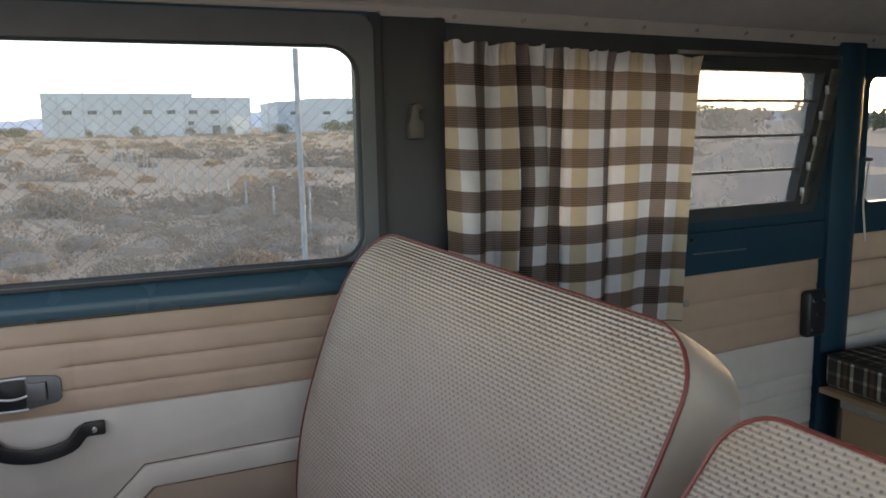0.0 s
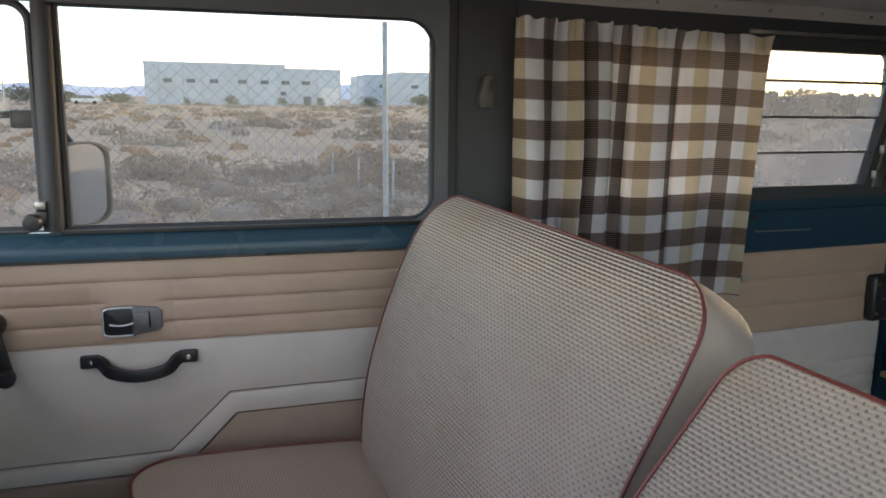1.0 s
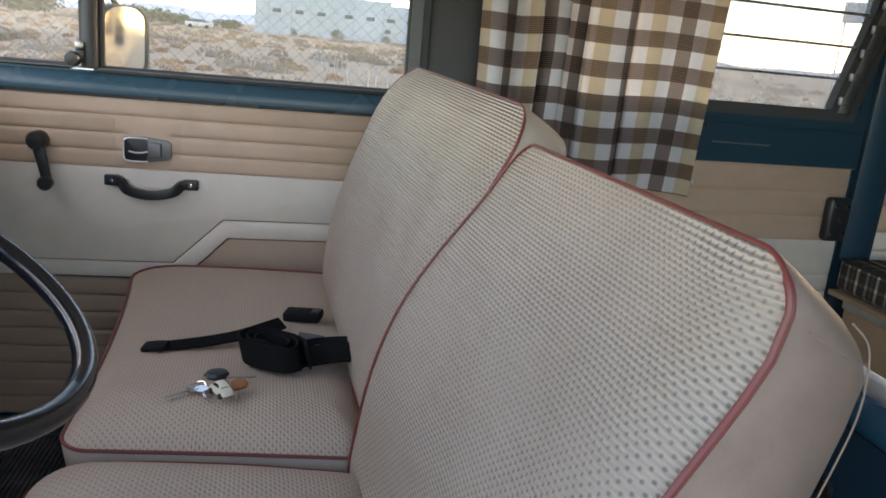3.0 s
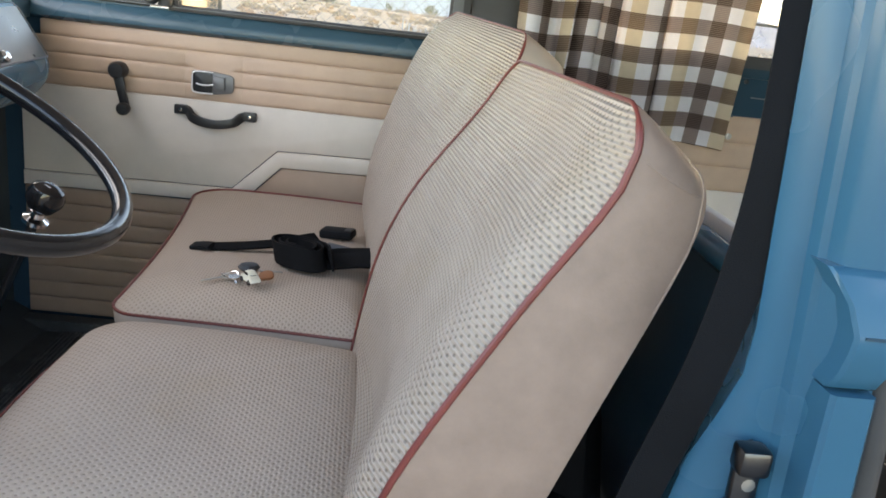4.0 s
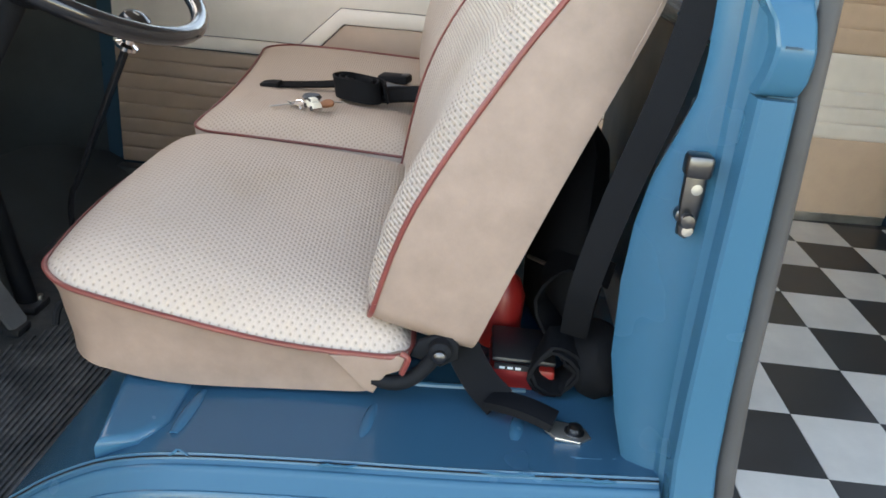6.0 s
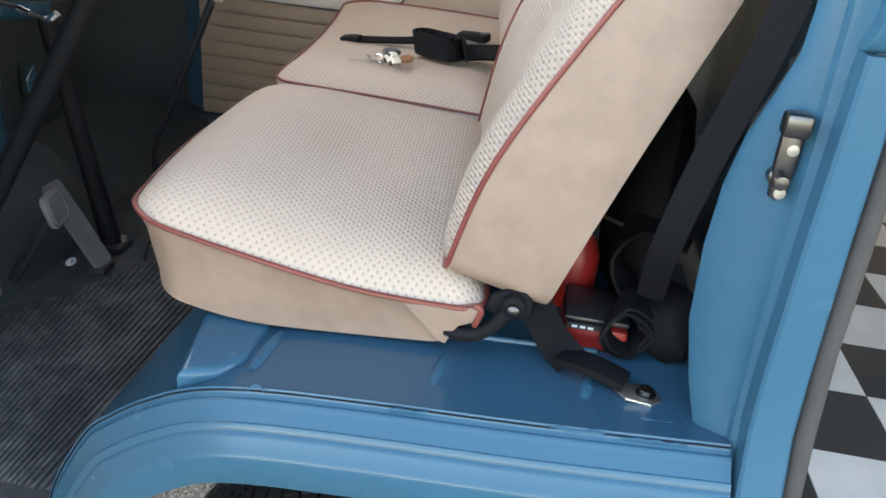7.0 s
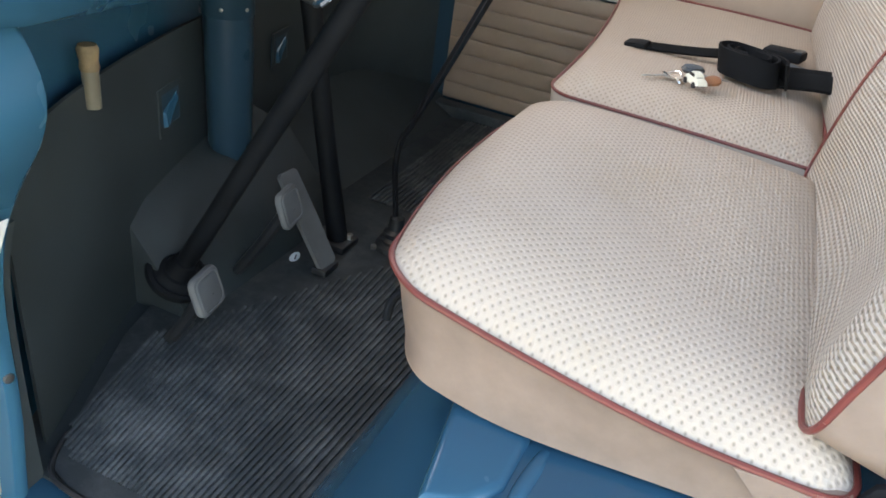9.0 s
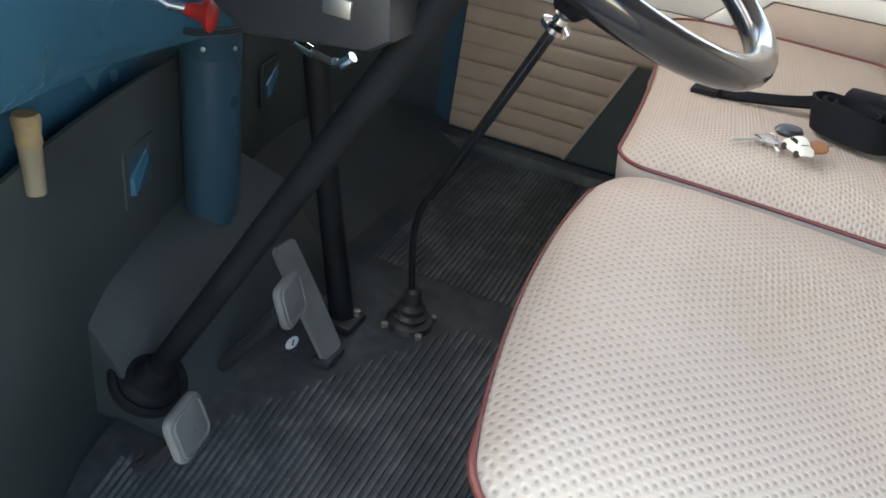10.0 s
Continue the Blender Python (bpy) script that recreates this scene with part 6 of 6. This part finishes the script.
def bench():
    e = thing("bench", "plywood bench box in the living space", "bench")
    part("front_panel", box(1.09, 1.11, -0.2, 0.735, 0.055, 0.40, 0.003), WOOD, e, "beige laminate panel")
    part("top_board", box(1.08, 1.9, -0.2, 0.80, 0.395, 0.41, 0.003), WOOD, e)
    part("edge_strip", box(1.082, 1.093, -0.2, 0.735, 0.375, 0.40, 0.002), STEEL, e)
    part("bracket", box(1.075, 1.09, 0.50, 0.56, 0.125, 0.165, 0.003), BLUE, e, "blue steel bracket")
    c = thing("bench_cushion", "dark tartan cushion with a piped edge on the bench", "cushion")
    bm = box(1.095, 1.85, -0.2, 0.80, 0.412, 0.500, 0.016, 3)
    layer = bm.loops.layers.uv.new("UVMap")
    bm.normal_update()
    for f in bm.faces:
        n = f.normal
        for lp in f.loops:
            p = lp.vert.co
            lp[layer].uv = (p.x, p.y) if abs(n.z) > 0.7 else (p.y, p.z) if abs(n.x) > 0.7 else (p.x, p.z)
    part("pad", bm, TARTAN, c)
    part("piping", tube([(1.099, -0.2, 0.494), (1.099, 0.3, 0.494), (1.099, 0.792, 0.494), (1.4, 0.796, 0.494)], 0.005, 8), TARTAN, c)
    return e


bench()


def tiled_floor():
    e = thing("floor_tiled", "black and white checkered vinyl tile floor of the living space", "floor", kind="structure")
    part("base", box(0.10, 2.75, -0.84, 0.86, -0.03, 0.0465), SEAL, e)
    dx, dy, x0, y0 = 0.157, 0.171, 0.607, 0.112
    bm = box(0.0006, dx - 0.0006, 0.0006, dy - 0.0006, 0.046, 0.0505)
    shared = {}
    for name, material in (("w", TILE_W), ("b", TILE_B)):
        me = bpy.data.meshes.new("tile")
        bm.to_mesh(me)
        me.materials.append(material)
        shared[name] = me
    bm.free()
    for i in range(-3, 6):
        for j in range(-6, 5):
            x, y = x0 + i * dx, y0 + j * dy
            if x < 0.08 or y + dy > 0.90 or y < -0.86:
                continue
            t = new("tile", shared["w" if (i + j) % 2 == 0 else "b"])
            t.location = (x, y, 0)
            t.parent = e
    part("skirting", prism([(0.10, 0.752), (1.1, 0.842), (1.1, 0.85), (0.10, 0.76)], "z", 0.045, 0.072), STEEL, e, "thin grey floor edging")
    part("threshold", box(0.12, 1.3, -0.86, -0.82, 0.0, 0.054, 0.004), STEEL, e)


tiled_floor()

# ---------------- outside ----------------
def place_out(ob):
    ob.matrix_world = OUT
    return ob


def warehouse():
    e = place_out(thing("warehouse", "long pale blue-grey concrete warehouse with a flat roof and small windows", "building"))
    part("wall", box(-11.8, 12.9, 150, 172, -0.3, 7.3), CONCRETE, e)
    part("annex", box(12.9, 23.4, 150.5, 172, -0.3, 6.9), CONCRETE, e)
    part("parapet", box(-12.0, 13.1, 149.9, 172, 7.3, 7.55), CONCRETE, e)
    for x in (-8.6, -4.6, -0.6, 4.4, 8.4, 12.2, 16.0):
        part("window", box(x, x + 1.5, 149.85, 150.6, 3.9, 4.6), DARK_PANE, e)
    part("window", box(12.0, 13.0, 149.85, 150.6, 1.9, 2.6), DARK_PANE, e)
    part("door", box(16.3, 17.6, 149.85, 150.6, 0, 1.8), DARK_PANE, e)
    part("loading_door", box(19.6, 23.0, 150.2, 150.6, 0, 3.4), CAR_WHITE, e)
    for x in (-9.4, -2.0, 6.0, 11.5):
        part("pipe", box(x, x + 0.15, 149.8, 150.0, 0, 7.3), GALV, e)
    return e


def storage_hall():
    e = place_out(thing("storage_hall", "low grey concrete hall beside the warehouse", "building"))
    part("wall", box(36, 72, 190, 215, -0.3, 7.4), CONCRETE, e)
    part("roof", box(44, 72, 189.9, 215, 7.4, 8.2), CONCRETE, e)
    for x in (39, 47, 53, 58):
        part("window", box(x, x + 1.8, 189.85, 190.1, 4.2, 5.0), DARK_PANE, e)
    return e


warehouse()
storage_hall()


def hills():
    bm = bmesh.new()
    for base, amp, dist, seed in ((6, 80, 1500, -1.2), (4, 26, 1150, -0.6)):
        prev = None
        for k in range(181):
            a = radians(20 + k * 0.8)
            d = Vector((math.cos(a), math.sin(a), 0)) * dist
            s = 0.22 + 0.80 * math.exp(-((a - 1.30) / 0.13) ** 2)
            h = base + amp * s * (0.6 + 0.8 * noise.fractal(Vector((a * 7, seed, 0)), 1.0, 2.0, 5))
            cur = (bm.verts.new((d.x, d.y, -2)), bm.verts.new((d.x * 1.05, d.y * 1.05, max(2, h))), bm.verts.new((d.x * 1.3, d.y * 1.3, -2)))
            if prev:
                bm.faces.new((prev[0], cur[0], cur[1], prev[1]))
                bm.faces.new((prev[1], cur[1], cur[2], prev[2]))
            prev = cur
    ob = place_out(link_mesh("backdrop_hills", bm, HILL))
    tagged(ob, "low hills on the horizon, paled to blue for distance haze", "hills", kind="structure")


hills()


def clump(bm, at, r, h, n, rng, squash=0.75, grain=0.2):
    """A scrubby bush: many small leaf flakes round bent stems."""
    for _ in range(n):
        a, q = rng.uniform(0, 6.283), rng.uniform(0, 1) ** 0.6
        z = rng.uniform(0.05, 1.0)
        rr = r * q * math.sqrt(max(0.05, 1 - (z * squash) ** 2))
        c = Vector((at[0] + rr * math.cos(a), at[1] + rr * math.sin(a), at[2] + h * z * (1 - 0.35 * q)))
        s = r * rng.uniform(0.5, 1.0) * grain
        d = Vector((rng.uniform(-1, 1), rng.uniform(-1, 1), rng.uniform(-0.3, 1))).normalized()
        t = d.orthogonal().normalized()
        b = d.cross(t)
        vs = [bm.verts.new(c + p) for p in (t * s, b * s * 0.55 + d * s * 0.3, -t * s * 0.8, -b * s * 0.55 + d * s * 0.2)]
        bm.faces.new(vs)


def bush(vs, fs, at, r, h, flakes, size, rng, seed):
    """A low rounded bush: a lumpy mound under a coat of twigs and leaves."""
    n, m = 9, 4
    base = len(vs)
    for j in range(m):
        q = j / m * 1.5
        for k in range(n):
            a = 2 * math.pi * k / n
            lump = 0.82 + 0.34 * noise.noise(Vector((math.cos(a) * 1.4 + seed, math.sin(a) * 1.4, j * 0.6)))
            vs.append((at[0] + r * 0.70 * math.cos(q) * math.cos(a) * lump, at[1] + r * 0.70 * math.cos(q) * math.sin(a) * lump, at[2] + h * 0.74 * math.sin(q) * lump - 0.06))
    for j in range(m - 1):
        for k in range(n):
            fs.append((base + j * n + k, base + j * n + (k + 1) % n, base + (j + 1) * n + (k + 1) % n, base + (j + 1) * n + k))
    fs.append(tuple(base + (m - 1) * n + k for k in range(n)))
    for _ in range(flakes):
        a, q = rng.uniform(0, 6.283), math.asin(rng.uniform(0, 1))
        lump = 0.84 + 0.34 * noise.noise(Vector((math.cos(a) * 1.4 + seed, math.sin(a) * 1.4, q * 1.6)))
        c = Vector((at[0] + r * math.cos(q) * math.cos(a) * lump, at[1] + r * math.cos(q) * math.sin(a) * lump, at[2] + h * math.sin(q) * lump))
        d = Vector((math.cos(a) + rng.uniform(-0.8, 0.8), math.sin(a) + rng.uniform(-0.8, 0.8), rng.uniform(0.2, 1.6))).normalized()
        t = d.cross(Vector((rng.uniform(-1, 1), rng.uniform(-1, 1), rng.uniform(-1, 1)))).normalized()
        s = size * rng.uniform(0.5, 1.2)
        i = len(vs)
        vs += [tuple(c - t * s * 0.35), tuple(c + d * s), tuple(c + t * s * 0.35)]
        fs.append((i, i + 1, i + 2))


def field(name, material, label, cat, spots, size):
    rng = random.Random(len(name))
    vs, fs = [], []
    for k, (x, y, r, h) in enumerate(spots):
        d = math.hypot(x, y)
        bush(vs, fs, (x, y, -0.03), r, h, 1100 if d < 14 else 480 if d < 30 else 130, size * (0.42 if d < 14 else 0.7 if d < 30 else 1.7), rng, k * 1.7)
    me = bpy.data.meshes.new(name)
    me.from_pydata(vs, [], fs)
    me.materials.append(material)
    tagged(place_out(new(name, me)), label, cat, kind="stuff")


def scrub():
    rng = random.Random(5)
    low, tufts = [], []
    for k in range(2600):
        d = 3.0 + 120 * rng.random() ** 1.7
        a = radians(rng.uniform(8, 125))
        x, y = d * math.cos(a), d * math.sin(a)
        if y < 2.6 or x > 4 and y < 8.0 + 0.973 * (x - 4):
            continue
        patch = noise.noise(Vector((x * 0.09, y * 0.16, 3.0))) + 0.5 * noise.noise(Vector((x * 0.3, y * 0.3, 8.0)))
        want = 0.12 if d < 22 else -0.02 if d < 45 else -0.16
        if patch + want > 0.0:
            r = rng.uniform(0.35, 0.8)
            low.append((x, y, r, r * rng.uniform(0.55, 0.85)))
        elif k % 3 == 0:
            r = rng.uniform(0.15, 0.4)
            tufts.append((x, y, r, r * rng.uniform(0.6, 0.9)))
    for k in range(70):
        x = rng.uniform(-60, 60)
        r = rng.uniform(0.7, 1.8)
        low.append((x, rng.uniform(112, 146), r, r * 0.6))
    field("scrub", SCRUB, "low grey-brown rounded desert scrub bushes", "scrub", low, 0.085)
    field("dry_grass", STRAW, "pale dry grass tufts between the bushes", "grass", tufts, 0.10)


scrub()


def fence():
    """Chain-link fence along the field, barbed wire on top."""
    e = place_out(thing("chain_link_fence", "galvanised chain-link fence with tubular posts and barbed wire", "fence"))
    y = 7.6
    for x in (-11.0, -4.9, 1.70):
        part("post", tube([(x, y, -0.05), (x - 0.01, y, 1.0), (x - 0.02, y, 2.30)], 0.028, 10), GALV, e)
    wires = bmesh.new()

    def wire(a, b, r=0.0029):
        a, b = Vector(a), Vector(b)
        d = (b - a).normalized()
        u = d.orthogonal().normalized() * r
        v = d.cross(u).normalized() * r
        ra = [wires.verts.new(a + p) for p in (u, v, -u, -v)]
        rb = [wires.verts.new(b + p) for p in (u, v, -u, -v)]
        for k in range(4):
            wires.faces.new((ra[k], ra[(k + 1) % 4], rb[(k + 1) % 4], rb[k]))

    pitch, top = 0.132, 1.84
    x = -14.0
    while x < 3.4:
        wire((x, y, 0.02), (x + top * 1.05, y, top))
        wire((x, y + 0.003, 0.02), (x - top * 1.05, y + 0.003, top))
        x += pitch
    part("mesh", wires, WIRE, e, "wire mesh")["kind"] = "stuff"
    for z in (2.0, 2.14, 2.27):
        pts = [(-13 + 0.5 * k, y, z - 0.025 * math.sin(math.pi * ((k * 0.5 - 2.1) % 6.3) / 6.3)) for k in range(34)]
        b = part("barbed_wire", tube(pts, 0.0022, 4), WIRE, e)
        if z > 2.2:
            bm = bmesh.new()
            for k in range(98):
                q = Vector((-12.9 + k * 0.165, y, z - 0.012))
                for d in ((0.012, 0, 0.016), (-0.012, 0, 0.016)):
                    vs = [bm.verts.new(q + Vector(d)), bm.verts.new(q - Vector(d)), bm.verts.new(q - Vector(d) + Vector((0.004, 0.004, 0)))]
                    bm.faces.new(vs)
            part("barbs", bm, GALV, b)["kind"] = "stuff"
    return e


fence()


def old_posts():
    rng = random.Random(11)
    for k in range(22):
        t = k / 8
        x, y = 2.42 - 1.24 * t ** 0.8 + rng.uniform(-0.05, 0.05), 10.5 + 11.5 * t
        e = place_out(thing("fence_stake", "short weathered steel stake of an old fence line in the scrub", "stake", group="old fence stakes"))
        part("stake", tube([(x, y, -0.1), (x + rng.uniform(-0.03, 0.03), y, rng.uniform(0.55, 0.75))], 0.017, 6), GALV, e)


old_posts()


def tree(at, h, r, seed):
    rng = random.Random(seed)
    e = place_out(thing("tree", "small dark green tree at the edge of the field", "tree", group="field trees"))
    x, y = at
    if 138 < y < 146:
        h, r = h * 0.72, r * 0.66
    part("trunk", tube([(x, y, -0.1), (x + 0.05 * h * 0.2, y, h * 0.3), (x + rng.uniform(-0.2, 0.2), y, h * 0.7)], [0.06 * h / 3, 0.045 * h / 3, 0.02 * h / 3], 7), BARK, e)
    bm = bmesh.new()
    for _ in range(12):
        a = rng.uniform(0, 6.283)
        q = rng.uniform(0.1, 0.7) * r
        clump(bm, (x + q * math.cos(a), y + q * math.sin(a), h * rng.uniform(0.0, 0.5)), r * rng.uniform(0.45, 0.7), h * rng.uniform(0.35, 0.5), 60, rng, 0.6)
    part("crown", bm, GREEN, e, smooth=0)


for k, (x, y, h, r) in enumerate([(-38, 120, 4.5, 3.2), (-22, 140, 3.0, 2.4), (-50, 150, 5, 4), (3.0, 140, 3.0, 1.8), (-4.5, 143, 2.2, 1.2), (11.5, 141, 2.6, 1.5), (18.5, 142, 2.8, 1.5), (27.0, 140, 3.4, 2.6),
                                  (-14, 130, 2.4, 2.2), (60, 75, 4.2, 4.5), (72, 80, 4.0, 4.2), (66, 70, 3.6, 4.0), (82, 74, 4.5, 4.4), (90, 66, 4.2, 4.2), (100, 70, 4.6, 4.6), (112, 60, 4.4, 4.5), (78, 60, 3.2, 3.4), (-44, 128, 3.4, 3.6), (-56, 140, 3.2, 4.2), (-31, 150, 3.4, 4.6), (-26, 149, 2.4, 3.4), (-66, 150, 3.6, 5.0), (39, 150, 3.0, 2.6), (45, 152, 3.4, 3.0)]):
    tree((x, y), h, r, k)


def street_lamp(x, y, h, arm, label):
    e = place_out(thing("street_lamp", label, "street lamp", group="street lamps"))
    part("pole", tube([(x, y, -0.1), (x, y, h * 0.5), (x, y, h)], [0.11, 0.08, 0.05], 8), GALV, e)
    part("arm", tube([(x, y, h - 0.05), (x + arm * 0.6, y, h + 0.12), (x + arm, y, h + 0.1)], 0.04, 6), GALV, e)
    part("head", box(x + arm - 0.3, x + arm + 0.3, y - 0.12, y + 0.12, h + 0.02, h + 0.16, 0.04), GREY_RUBBER, e)


for x, y, h, arm in ((-5.1, 147.7, 12.6, 0.9), (-35.4, 143.5, 12.3, 0.9), (-33.0, 144.0, 11.6, -0.9), (18.4, 146.6, 11.4, 0.9), (25.8, 145.5, 12.4, -0.9)):
    street_lamp(x, y, h, arm, "tall thin galvanised street lamp before the warehouse")
street_lamp(36.8, 47.1, 6.1, -0.5, "short galvanised street lamp beside the road")


def billboard():
    e = place_out(thing("billboard", "small blank pale billboard on two posts beside the road", "billboard"))
    turn = Matrix.Translation((35.15, 48.4, 0)) @ pose(0, 0, 0, 0, 0, -37)
    part("panel", move(box(-0.82, 0.82, -0.04, 0.04, 5.12, 6.45, 0.01), turn), CONCRETE, e, "faded grey panel")
    for x in (-0.6, 0.6):
        part("post", move(tube([(x, 0.08, -0.1), (x, 0.08, 6.3)], 0.05, 8), turn), GALV, e)


billboard()


def parked_car():
    e = place_out(thing("parked_car", "white car parked far off before the warehouse", "car"))
    part("body", box(-20.5, -16.4, 128, 129.8, 0.35, 0.95, 0.12, 3), CAR_WHITE, e)
    part("cabin", prism([(-19.7, 0.93), (-19.2, 1.42), (-17.8, 1.42), (-17.0, 0.93)], "y", 128.1, 129.7, 0.1), DARK_PANE, e)
    for x in (-19.7, -17.2):
        part("wheel", lathe([(0.01, 127.98), (0.31, 127.99), (0.32, 128.2)], 14, "y", (x, 0, 0.32)), TYRE, e)


parked_car()
road = place_out(link_mesh("road", prism([(4, 7.5), (60, 62), (75, 50), (12, -2)], "z", 0.01, 0.03), ASPHALT))
tagged(road, "grey asphalt road running past the field", "road", kind="structure")
